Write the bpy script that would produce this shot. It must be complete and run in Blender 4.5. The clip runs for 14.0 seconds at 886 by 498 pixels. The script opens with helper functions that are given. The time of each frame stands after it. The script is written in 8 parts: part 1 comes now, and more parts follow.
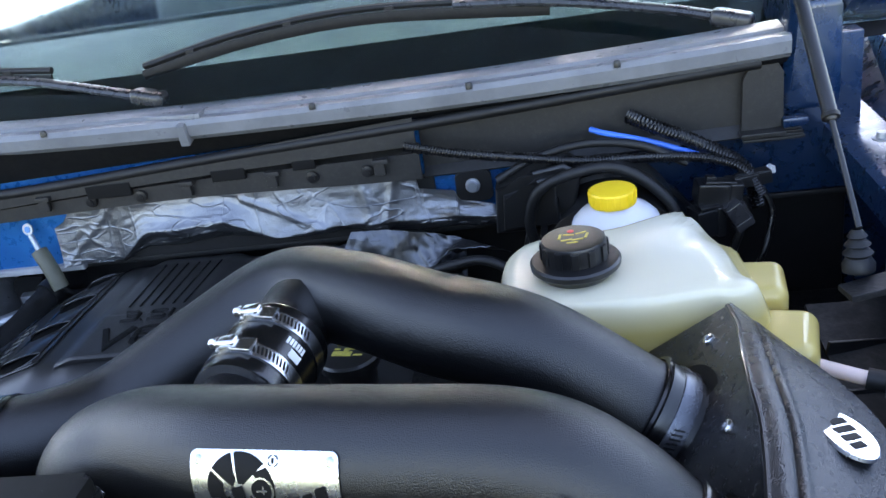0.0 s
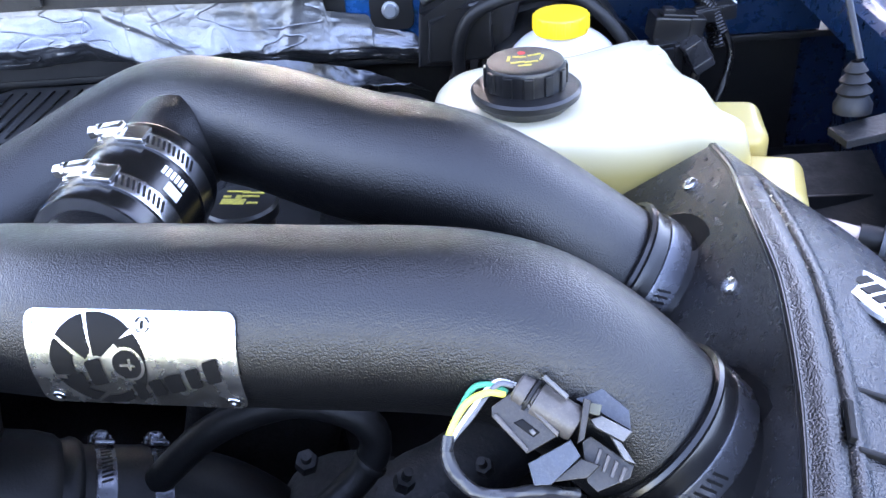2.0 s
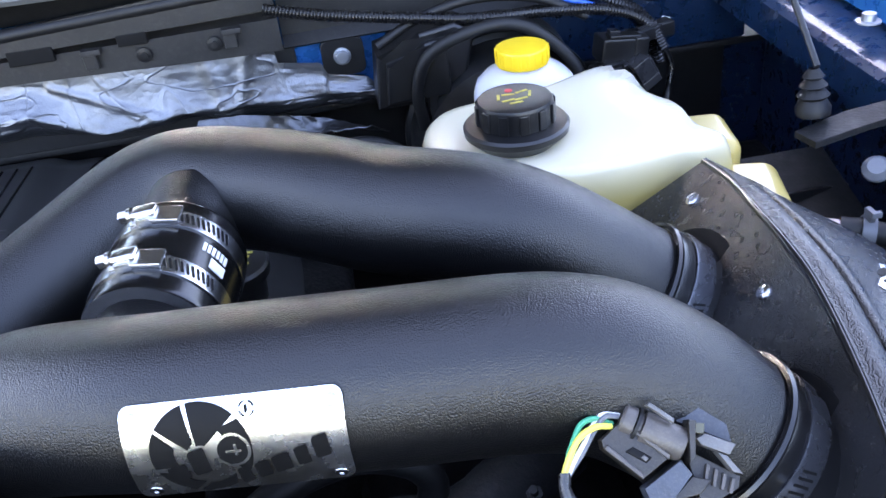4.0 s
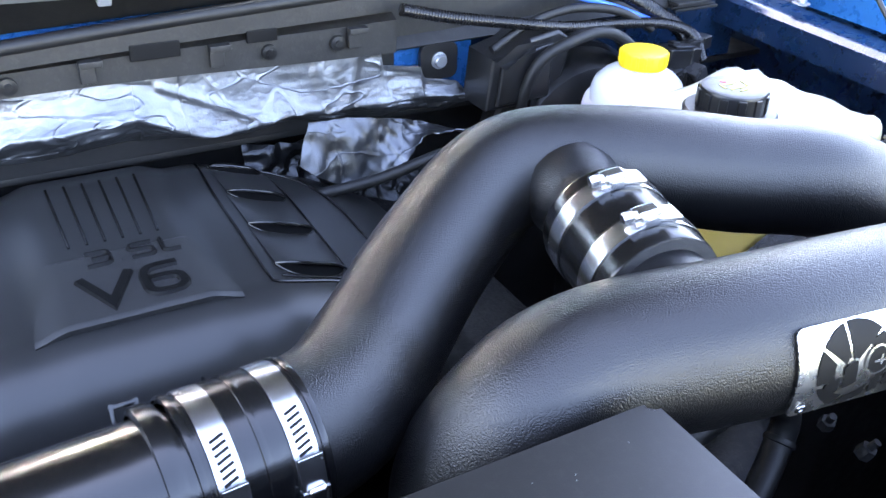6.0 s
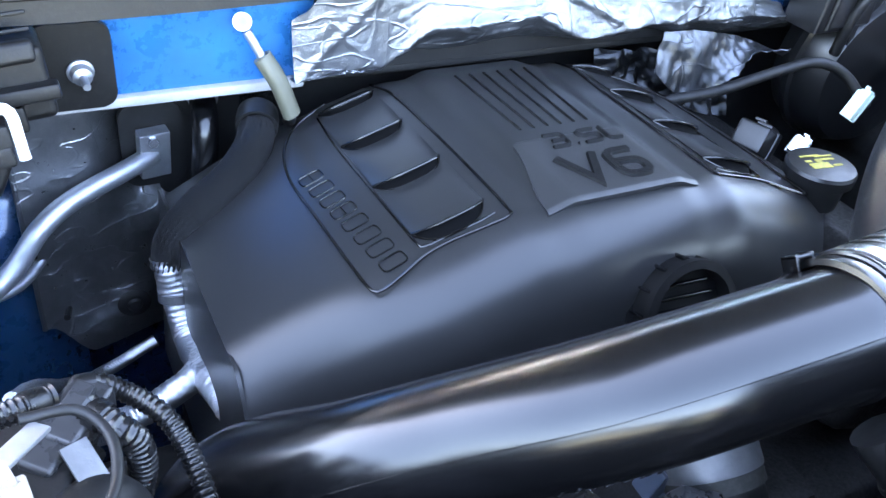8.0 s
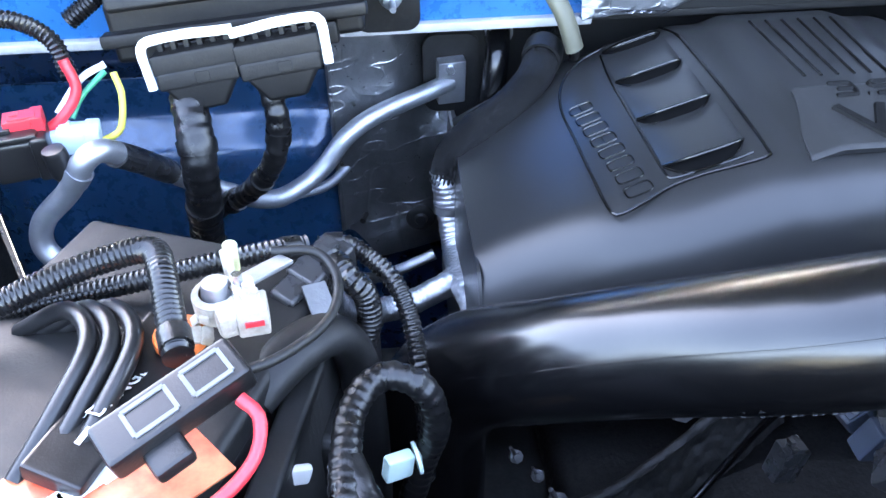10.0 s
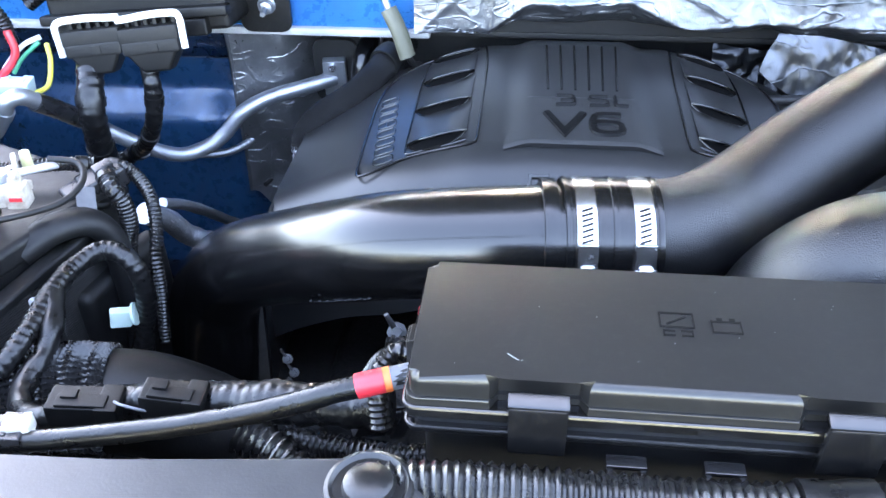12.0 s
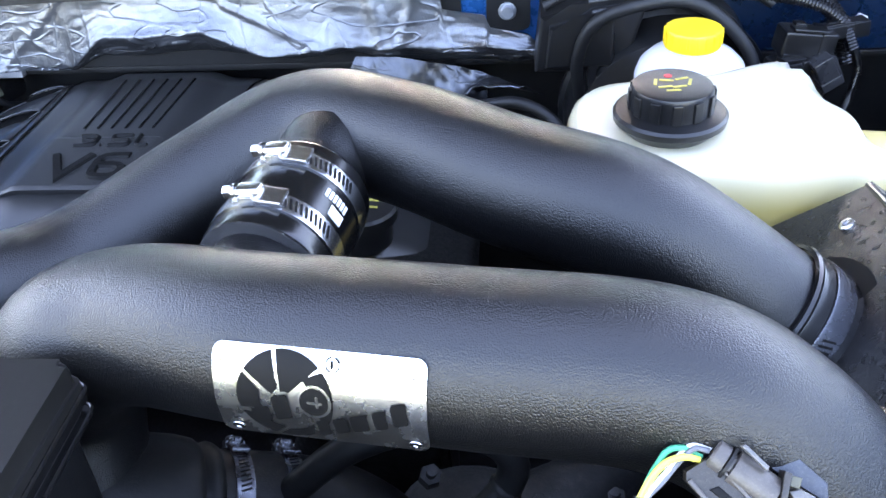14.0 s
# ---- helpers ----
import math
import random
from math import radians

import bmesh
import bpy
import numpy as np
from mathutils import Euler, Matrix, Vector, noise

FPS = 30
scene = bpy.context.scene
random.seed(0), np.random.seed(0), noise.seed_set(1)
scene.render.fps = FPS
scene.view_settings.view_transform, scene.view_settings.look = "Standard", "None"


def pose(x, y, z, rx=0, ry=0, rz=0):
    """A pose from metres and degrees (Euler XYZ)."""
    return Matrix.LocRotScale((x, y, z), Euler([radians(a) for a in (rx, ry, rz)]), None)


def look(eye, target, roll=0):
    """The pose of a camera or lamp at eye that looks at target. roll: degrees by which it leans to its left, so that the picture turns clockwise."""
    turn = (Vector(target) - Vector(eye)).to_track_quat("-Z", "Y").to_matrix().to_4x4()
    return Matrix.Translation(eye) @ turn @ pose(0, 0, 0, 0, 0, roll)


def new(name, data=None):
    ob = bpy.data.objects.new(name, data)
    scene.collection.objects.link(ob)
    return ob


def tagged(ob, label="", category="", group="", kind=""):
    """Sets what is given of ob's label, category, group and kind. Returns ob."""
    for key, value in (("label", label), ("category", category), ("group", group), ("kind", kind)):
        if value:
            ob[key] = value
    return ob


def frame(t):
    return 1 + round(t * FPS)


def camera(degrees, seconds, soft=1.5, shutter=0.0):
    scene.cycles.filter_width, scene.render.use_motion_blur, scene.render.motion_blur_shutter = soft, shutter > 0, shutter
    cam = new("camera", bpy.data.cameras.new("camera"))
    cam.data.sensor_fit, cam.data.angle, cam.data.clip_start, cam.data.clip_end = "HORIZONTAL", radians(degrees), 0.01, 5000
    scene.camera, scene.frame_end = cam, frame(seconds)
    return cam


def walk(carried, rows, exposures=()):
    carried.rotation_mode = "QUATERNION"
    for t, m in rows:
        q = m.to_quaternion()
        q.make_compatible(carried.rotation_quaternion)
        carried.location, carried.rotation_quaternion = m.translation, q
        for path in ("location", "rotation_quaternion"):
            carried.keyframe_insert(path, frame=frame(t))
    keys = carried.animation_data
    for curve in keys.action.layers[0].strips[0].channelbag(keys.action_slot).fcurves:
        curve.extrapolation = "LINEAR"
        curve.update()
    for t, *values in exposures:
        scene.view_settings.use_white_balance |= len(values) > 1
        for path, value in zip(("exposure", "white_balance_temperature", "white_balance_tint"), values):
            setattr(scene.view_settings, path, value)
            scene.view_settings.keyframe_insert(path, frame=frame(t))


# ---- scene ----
cam = camera(53.7, 14.0)
PATH = [
    (0, (-0.0075, 0.0040, 1.4953), (-0.1645, 0.9009, 1.0817), -9.57),
    (0.5, (-0.0726, 0.0839, 1.4650), (-0.1693, 0.9449, 0.9656), -7.34),
    (1, (-0.1219, 0.1095, 1.4320), (-0.1791, 0.9540, 0.8996), -5.96),
    (1.5, (-0.1143, 0.1161, 1.4220), (-0.1576, 0.9521, 0.8751), -5.31),
    (2, (-0.0563, 0.1158, 1.4048), (-0.0970, 0.9483, 0.8523), -4.70),
    (2.2, (-0.0250, 0.1172, 1.3942), (-0.0656, 0.9481, 0.8392), -4.59),
    (2.75, (0.0109, 0.1130, 1.3921), (-0.0142, 0.9431, 0.8350), -4.95),
    (3.25, (-0.0127, 0.1070, 1.4111), (-0.0047, 0.9399, 0.8577), -6.14),
    (3.75, (-0.0849, 0.1083, 1.4312), (-0.0322, 0.9439, 0.8845), -7.12),
    (4.3, (-0.2152, 0.1289, 1.4327), (-0.1072, 0.9646, 0.8942), -6.75),
    (4.5, (-0.2762, 0.1289, 1.4385), (-0.1464, 0.9634, 0.9030), -6.14),
    (5, (-0.4124, 0.1728, 1.4109), (-0.2336, 1.0028, 0.8825), -4.76),
    (5.5, (-0.4949, 0.1979, 1.4116), (-0.1989, 0.9943, 0.8843), -1.64),
    (6, (-0.5895, 0.2163, 1.4240), (-0.1622, 0.9594, 0.9089), 2.19),
    (6.5, (-0.7278, 0.2524, 1.4331), (-0.2155, 0.9390, 0.9171), 5.39),
    (7, (-0.8347, 0.3035, 1.4131), (-0.3129, 0.9673, 0.8772), 8.05),
    (7.5, (-0.8965, 0.3243, 1.4016), (-0.4154, 0.9980, 0.8406), 8.31),
    (8, (-0.9472, 0.3191, 1.4037), (-0.5346, 1.0220, 0.8243), 6.80),
    (8.5, (-0.9883, 0.2969, 1.4019), (-0.6735, 1.0375, 0.8082), 4.39),
    (8.7, (-1.0093, 0.2982, 1.3947), (-0.7279, 1.0423, 0.7887), 4.21),
    (9.2, (-1.0131, 0.2831, 1.3888), (-0.8245, 1.0472, 0.7718), 2.10),
    (9.75, (-0.9475, 0.2621, 1.3862), (-0.8523, 1.0446, 0.7709), -0.32),
    (10.3, (-0.8466, 0.2304, 1.3919), (-0.8284, 1.0255, 0.7857), -2.09),
    (10.8, (-0.7571, 0.1870, 1.4081), (-0.7861, 0.9885, 0.8108), -2.45),
    (11, (-0.7338, 0.1703, 1.4178), (-0.7795, 0.9732, 0.8234), -2.70),
    (11.5, (-0.6476, 0.1142, 1.4397), (-0.7240, 0.9202, 0.8527), -1.84),
    (12, (-0.5664, 0.0446, 1.4534), (-0.6615, 0.8481, 0.8657), -1.16),
    (12.5, (-0.4931, 0.0345, 1.4592), (-0.6079, 0.8393, 0.8767), -2.12),
    (13, (-0.3689, 0.0771, 1.4562), (-0.5033, 0.8832, 0.8800), -3.45),
    (13.5, (-0.2340, 0.1121, 1.4457), (-0.3626, 0.9185, 0.8686), -3.95),
    (14, (-0.1239, 0.1371, 1.4366), (-0.2113, 0.9482, 0.8584), -3.76),
]
EXPOSURES = [(0, 3.18, 7200, 18), (0.5, 3.68, 7100, 26), (1, 4.11, 7100, 26), (2, 4.23, 7100, 26), (4.5, 3.73, 7350, 24), (5, 4.44, 7600, 23), (5.5, 4.68, 7450, 22), (6, 4.58, 7450, 22), (6.5, 4.38, 7750, 20), (7, 4.74, 7750, 18), (7.5, 5.01, 7600, 17), (8.5, 5.18, 7350, 17), (11, 5.05, 7750, 17), (12, 5.03, 7850, 17), (12.5, 4.9, 7800, 17), (13, 4.94, 7700, 18), (14, 4.3, 7450, 22)]
walk(cam, [(t, look(eye, target, roll)) for t, eye, target, roll in PATH], EXPOSURES)
SKY_STRENGTH, SUN_STRENGTH, SUN_ELEVATION, SUN_ROTATION = 0.14, 4.2, 48.0, -10.0

# ---- world and light ----
def world_and_sun():
    w = bpy.data.worlds.new("sky")
    scene.world = w
    w.use_nodes = True
    nt = w.node_tree
    nt.nodes.clear()
    sky = nt.nodes.new("ShaderNodeTexSky")
    sky.sky_type = "NISHITA"
    sky.sun_disc = False
    sky.sun_elevation = radians(SUN_ELEVATION)
    sky.sun_rotation = radians(SUN_ROTATION)
    sky.air_density, sky.dust_density, sky.ozone_density = 1.0, 1.0, 1.2
    bg = nt.nodes.new("ShaderNodeBackground")
    bg.inputs["Strength"].default_value = SKY_STRENGTH
    out = nt.nodes.new("ShaderNodeOutputWorld")
    nt.links.new(sky.outputs[0], bg.inputs[0])
    nt.links.new(bg.outputs[0], out.inputs[0])
    sun = new("sun", bpy.data.lights.new("sun", "SUN"))
    sun.data.energy = SUN_STRENGTH
    sun.data.angle = radians(0.6)
    sun.data.color = (1.0, 0.975, 0.91)
    # the sky's rotation 0 is +y and grows clockwise seen from above
    e, r = radians(SUN_ELEVATION), radians(SUN_ROTATION)
    toward = Vector((math.sin(r) * math.cos(e), math.cos(r) * math.cos(e), math.sin(e)))
    sun.matrix_world = look((0, 0, 6), Vector((0, 0, 6)) - toward)


world_and_sun()


# ---- materials ----
def material(name):
    m = bpy.data.materials.new(name)
    m.use_nodes = True
    nt = m.node_tree
    return m, nt, nt.nodes["Principled BSDF"]


def put(nt, bsdf, color, rough, metal=0.0, spec=0.5):
    bsdf.inputs["Base Color"].default_value = (*color, 1)
    bsdf.inputs["Roughness"].default_value = rough
    bsdf.inputs["Metallic"].default_value = metal
    bsdf.inputs["Specular IOR Level"].default_value = spec


def noise_tex(nt, scale, detail=4.0, rough=0.6, stretch=None):
    co = nt.nodes.new("ShaderNodeTexCoord")
    n = nt.nodes.new("ShaderNodeTexNoise")
    n.inputs["Scale"].default_value = scale
    n.inputs["Detail"].default_value = detail
    n.inputs["Roughness"].default_value = rough
    if stretch:
        mp = nt.nodes.new("ShaderNodeMapping")
        mp.inputs["Scale"].default_value = stretch
        nt.links.new(co.outputs["Object"], mp.inputs[0])
        nt.links.new(mp.outputs[0], n.inputs["Vector"])
    else:
        nt.links.new(co.outputs["Object"], n.inputs["Vector"])
    return n


def ramp(nt, src, lo, hi, a, b):
    r = nt.nodes.new("ShaderNodeMapRange")
    for k, v in zip(("From Min", "From Max", "To Min", "To Max"), (lo, hi, a, b)):
        r.inputs[k].default_value = v
    nt.links.new(src, r.inputs["Value"])
    return r.outputs[0]


def blend(nt, fac, a, b):
    mx = nt.nodes.new("ShaderNodeMix")
    mx.data_type = "RGBA"
    mx.inputs[6].default_value = (*a, 1)
    mx.inputs[7].default_value = (*b, 1)
    nt.links.new(fac, mx.inputs[0])
    return mx.outputs[2]


def bump(nt, bsdf, height, strength, distance, after=None):
    b = nt.nodes.new("ShaderNodeBump")
    b.inputs["Strength"].default_value = strength
    b.inputs["Distance"].default_value = distance
    nt.links.new(height, b.inputs["Height"])
    if after is not None:
        nt.links.new(after, b.inputs["Normal"])
    nt.links.new(b.outputs[0], bsdf.inputs["Normal"])
    return b.outputs[0]


def surface(name, a, b, rough, rough2=None, metal=0.0, spec=0.5, grain=0.0, grain_scale=600.0, patch=18.0, dust=0.0):
    """Two tones that vary in patches, gloss that varies, fine grain as relief and a little settled dust."""
    m, nt, bs = material(name)
    put(nt, bs, a, rough, metal, spec)
    big = noise_tex(nt, patch, 5.0)
    col = blend(nt, ramp(nt, big.outputs[0], 0.35, 0.65, 0, 1), a, b)
    if dust > 0:
        fine = noise_tex(nt, patch * 9, 6.0, 0.7)
        mx = nt.nodes.new("ShaderNodeMix")
        mx.data_type = "RGBA"
        nt.links.new(col, mx.inputs[6])
        mx.inputs[7].default_value = (0.32, 0.29, 0.25, 1)
        nt.links.new(ramp(nt, fine.outputs[0], 0.5, 0.85, 0, dust), mx.inputs[0])
        col = mx.outputs[2]
    nt.links.new(col, bs.inputs["Base Color"])
    r = noise_tex(nt, patch * 4, 5.0)
    nt.links.new(ramp(nt, r.outputs[0], 0.3, 0.7, rough, rough2 if rough2 is not None else rough + 0.1), bs.inputs["Roughness"])
    if grain > 0:
        g = noise_tex(nt, grain_scale, 3.0, 0.55)
        bump(nt, bs, g.outputs[0], grain, 0.001)
    return m


def textured_black(name, a, b, rough, strength, scale=620.0, fine=0.5):
    """Powder-coat grain: small rounded pebbles of two sizes with uneven gloss."""
    m, nt, bs = material(name)
    put(nt, bs, a, rough, 0.0, 0.5)
    co = nt.nodes.new("ShaderNodeTexCoord")
    warp = noise_tex(nt, scale * 0.45, 2.0)
    add = nt.nodes.new("ShaderNodeVectorMath")
    add.operation = "MULTIPLY_ADD"
    nt.links.new(warp.outputs["Color"], add.inputs[0])
    k = 0.9 / scale
    add.inputs[1].default_value = (k, k, k)
    nt.links.new(co.outputs["Object"], add.inputs[2])
    heights = []
    for sc, w in ((scale, 1.0), (scale * 2.3, fine)):
        v = nt.nodes.new("ShaderNodeTexVoronoi")
        v.feature = "SMOOTH_F1"
        v.inputs["Scale"].default_value = sc
        v.inputs["Smoothness"].default_value = 0.5
        nt.links.new(add.outputs[0], v.inputs["Vector"])
        mul = nt.nodes.new("ShaderNodeMath")
        mul.operation = "MULTIPLY"
        mul.inputs[1].default_value = -w * 620.0 / sc
        nt.links.new(v.outputs["Distance"], mul.inputs[0])
        heights.append(mul.outputs[0])
    tot = nt.nodes.new("ShaderNodeMath")
    tot.operation = "ADD"
    nt.links.new(heights[0], tot.inputs[0])
    nt.links.new(heights[1], tot.inputs[1])
    bump(nt, bs, tot.outputs[0], strength, 0.0016)
    big = noise_tex(nt, 14.0, 5.0)
    nt.links.new(blend(nt, ramp(nt, big.outputs[0], 0.35, 0.68, 0, 1), a, b), bs.inputs["Base Color"])
    scuff = noise_tex(nt, 150.0, 3.0)
    nt.links.new(ramp(nt, scuff.outputs[0], 0.3, 0.7, rough, rough + 0.07), bs.inputs["Roughness"])
    return m


def foil_material(name, tone, rough, strength):
    m, nt, bs = material(name)
    put(nt, bs, tone, rough, 0.95)
    n1 = noise_tex(nt, 26.0, 6.0, 0.62)
    n2 = noise_tex(nt, 130.0, 5.0, 0.65)
    ridges = None
    for sc, st in ((14.0, (1.0, 1.0, 0.35)), (26.0, (0.40, 1.0, 1.2))):
        r = noise_tex(nt, sc, 1.5, 0.5, st)
        off = nt.nodes.new("ShaderNodeMath")
        off.operation = "SUBTRACT"
        off.inputs[1].default_value = 0.5
        nt.links.new(r.outputs[0], off.inputs[0])
        ab = nt.nodes.new("ShaderNodeMath")
        ab.operation = "ABSOLUTE"
        nt.links.new(off.outputs[0], ab.inputs[0])
        line = ramp(nt, ab.outputs[0], 0.0, 0.016, 1.0, 0.0)
        if ridges is None:
            ridges = line
        else:
            mx = nt.nodes.new("ShaderNodeMath")
            mx.operation = "MAXIMUM"
            nt.links.new(ridges, mx.inputs[0])
            nt.links.new(line, mx.inputs[1])
            ridges = mx.outputs[0]
    crease = ridges
    a = bump(nt, bs, n1.outputs[0], 0.10 * strength, 0.010)
    a = bump(nt, bs, n2.outputs[0], 0.30 * strength, 0.003, a)
    bump(nt, bs, crease, 0.45 * strength, 0.0014, a)
    nt.links.new(ramp(nt, n2.outputs[0], 0.3, 0.7, rough, rough + 0.16), bs.inputs["Roughness"])
    dk = blend(nt, ramp(nt, n1.outputs[0], 0.35, 0.7, 0, 1), tone, tuple(0.72 * c for c in tone))
    nt.links.new(dk, bs.inputs["Base Color"])
    return m


def braid_material(name, tone, scale, strength, metal=0.0, rough=0.45):
    m, nt, bs = material(name)
    put(nt, bs, tone, rough, metal)
    co = nt.nodes.new("ShaderNodeTexCoord")
    hs = []
    for sign in (1, -1):
        mp = nt.nodes.new("ShaderNodeMapping")
        mp.inputs["Rotation"].default_value = (radians(38 * sign), radians(52 * sign), radians(47))
        w = nt.nodes.new("ShaderNodeTexWave")
        w.inputs["Scale"].default_value = scale
        nt.links.new(co.outputs["Object"], mp.inputs[0])
        nt.links.new(mp.outputs[0], w.inputs["Vector"])
        hs.append(w.outputs["Fac"])
    mx = nt.nodes.new("ShaderNodeMath")
    mx.operation = "MAXIMUM"
    nt.links.new(hs[0], mx.inputs[0])
    nt.links.new(hs[1], mx.inputs[1])
    bump(nt, bs, mx.outputs[0], strength, 0.0012)
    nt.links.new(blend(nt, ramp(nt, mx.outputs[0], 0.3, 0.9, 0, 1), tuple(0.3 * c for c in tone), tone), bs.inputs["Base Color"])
    return m


def paint_material(name, tone, dark):
    m, nt, bs = material(name)
    put(nt, bs, tone, 0.22, 0.35)
    bs.inputs["Coat Weight"].default_value = 0.6
    bs.inputs["Coat Roughness"].default_value = 0.12
    n = noise_tex(nt, 7.0, 6.0, 0.65)
    nt.links.new(blend(nt, ramp(nt, n.outputs[0], 0.4, 0.7, 0, 1), tone, dark), bs.inputs["Base Color"])
    d = noise_tex(nt, 60.0, 6.0, 0.7)
    nt.links.new(ramp(nt, d.outputs[0], 0.35, 0.7, 0.18, 0.5), bs.inputs["Roughness"])
    return m


def translucent_plastic(name, top, low, z0, z1, weight):
    """Milky plastic, its lower part coloured by the liquid inside."""
    m, nt, bs = material(name)
    put(nt, bs, top, 0.3, 0.0)
    bs.inputs["Subsurface Weight"].default_value = weight
    bs.inputs["Subsurface Radius"].default_value = (0.02, 0.018, 0.012)
    bs.inputs["Subsurface Scale"].default_value = 0.6
    co = nt.nodes.new("ShaderNodeTexCoord")
    sep = nt.nodes.new("ShaderNodeSeparateXYZ")
    nt.links.new(co.outputs["Object"], sep.inputs[0])
    nt.links.new(blend(nt, ramp(nt, sep.outputs["Z"], z0, z1, 0, 1), low, top), bs.inputs["Base Color"])
    n = noise_tex(nt, 40.0, 4.0)
    nt.links.new(ramp(nt, n.outputs[0], 0.3, 0.7, 0.14, 0.24), bs.inputs["Roughness"])
    return m


GRAIN = textured_black("grained_black", (0.0024, 0.0025, 0.0030), (0.0034, 0.0036, 0.0041), 0.30, 0.36, 1150.0)
GRAIN_BOX = textured_black("grained_black_box", (0.0060, 0.0061, 0.0066), (0.0076, 0.0077, 0.0082), 0.22, 0.38, 950.0)
COVER = surface("satin_black_cover", (0.0150, 0.0151, 0.0155), (0.0166, 0.0167, 0.0171), 0.32, 0.34, spec=0.44, grain=0.05, grain_scale=1500.0)
GLOSS = surface("gloss_black_pipe", (0.002, 0.002, 0.0023), (0.003, 0.003, 0.0033), 0.21, 0.25, spec=0.55)
FUSE_EDGE = surface("worn_gloss_plastic", (0.0040, 0.0040, 0.0044), (0.0055, 0.0055, 0.0060), 0.17, 0.22, spec=0.7, grain=0.05, grain_scale=900.0, dust=0.03)
BLACK = surface("black_plastic", (0.0045, 0.0045, 0.005), (0.008, 0.008, 0.0085), 0.28, 0.40, grain=0.12, grain_scale=700.0, dust=0.02)
LID = surface("fuse_lid_plastic", (0.0082, 0.0081, 0.0080), (0.0102, 0.0100, 0.0098), 0.30, 0.34, grain=0.05, grain_scale=1300.0, dust=0.03)
RUBBER = surface("black_rubber", (0.0035, 0.0035, 0.004), (0.007, 0.007, 0.007), 0.45, 0.6, spec=0.35, grain=0.12, grain_scale=600.0, dust=0.02)
LOOM = surface("corrugated_loom", (0.003, 0.003, 0.0035), (0.006, 0.006, 0.0065), 0.22, 0.32, dust=0.03)
TAPE = surface("harness_tape", (0.0026, 0.0026, 0.0030), (0.0055, 0.0055, 0.0058), 0.24, 0.36, spec=0.4, grain=0.28, grain_scale=420.0, dust=0.02)
CHROME = surface("bright_steel", (0.62, 0.63, 0.65), (0.50, 0.51, 0.53), 0.18, 0.28, metal=1.0, grain=0.06, grain_scale=1400.0)
ALLOY = surface("dull_aluminium", (0.40, 0.415, 0.44), (0.31, 0.325, 0.35), 0.38, 0.55, metal=0.9, grain=0.12, grain_scale=800.0)
CAST = surface("cast_metal", (0.012, 0.0122, 0.013), (0.005, 0.005, 0.0053), 0.5, 0.7, metal=0.3, grain=0.6, grain_scale=350.0, dust=0.10)
CAST_DARK = surface("oily_cast_iron", (0.0055, 0.0055, 0.0058), (0.0008, 0.0008, 0.0008), 0.42, 0.75, spec=0.22, grain=0.9, grain_scale=180.0, dust=0.06, patch=70.0)
DUSTY = surface("dusty_rubber", (0.030, 0.030, 0.027), (0.017, 0.017, 0.015), 0.6, 0.8, spec=0.3, grain=0.2, grain_scale=400.0, dust=0.10)
BAND = surface("dusty_steel_band", (0.15, 0.15, 0.155), (0.10, 0.10, 0.105), 0.42, 0.55, metal=0.6, grain=0.2, grain_scale=500.0, dust=0.1)
GREY_BLUE = surface("blue_grey_plastic", (0.045, 0.055, 0.08), (0.03, 0.038, 0.055), 0.4, 0.5)
GRIME = surface("grimy_dark_metal", (0.003, 0.003, 0.003), (0.007, 0.0068, 0.0065), 0.55, 0.8, metal=0.0, spec=0.3, grain=0.5, grain_scale=220.0, dust=0.04)
BRUSHED = surface("brushed_steel_plate", (0.80, 0.80, 0.80), (0.70, 0.70, 0.71), 0.22, 0.32, metal=1.0, grain=0.12, grain_scale=1100.0)
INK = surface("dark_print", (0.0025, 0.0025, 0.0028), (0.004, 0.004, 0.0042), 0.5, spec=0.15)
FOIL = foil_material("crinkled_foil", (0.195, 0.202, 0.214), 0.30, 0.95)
# darker foil copy: the shade behind the engine is in its tone
FOIL_SHADED = foil_material("shaded_foil", (0.038, 0.040, 0.044), 0.28, 0.8)
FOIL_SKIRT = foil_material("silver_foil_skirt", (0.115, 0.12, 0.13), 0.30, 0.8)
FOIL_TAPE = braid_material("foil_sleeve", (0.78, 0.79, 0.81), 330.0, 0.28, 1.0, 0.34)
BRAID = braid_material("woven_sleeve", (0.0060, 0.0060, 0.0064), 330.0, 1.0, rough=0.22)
# one body paint: the second tone has the bay's shade put into it
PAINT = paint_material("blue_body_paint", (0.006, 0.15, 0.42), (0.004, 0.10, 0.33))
PAINT_SHADED = paint_material("shaded_blue_body_paint", (0.003, 0.020, 0.056), (0.0025, 0.014, 0.041))
COWL = surface("grey_brown_cowl_plastic", (0.0105, 0.0097, 0.0090), (0.006, 0.0056, 0.0053), 0.45, 0.6, grain=0.25, grain_scale=420.0, dust=0.06)
# grey top plastic, its base colour raised for the sky it reflects
COWL_TOP = surface("sky_toned_cowl_top", (0.16, 0.164, 0.173), (0.115, 0.118, 0.124), 0.25, 0.42, grain=0.2, grain_scale=500.0, dust=0.1)
TANK = translucent_plastic("milky_tank", (0.60, 0.56, 0.44), (0.50, 0.385, 0.13), 1.095, 1.135, 0.3)
RESERVOIR = translucent_plastic("milky_reservoir", (0.62, 0.61, 0.62), (0.60, 0.46, 0.40), 1.06, 1.09, 0.3)
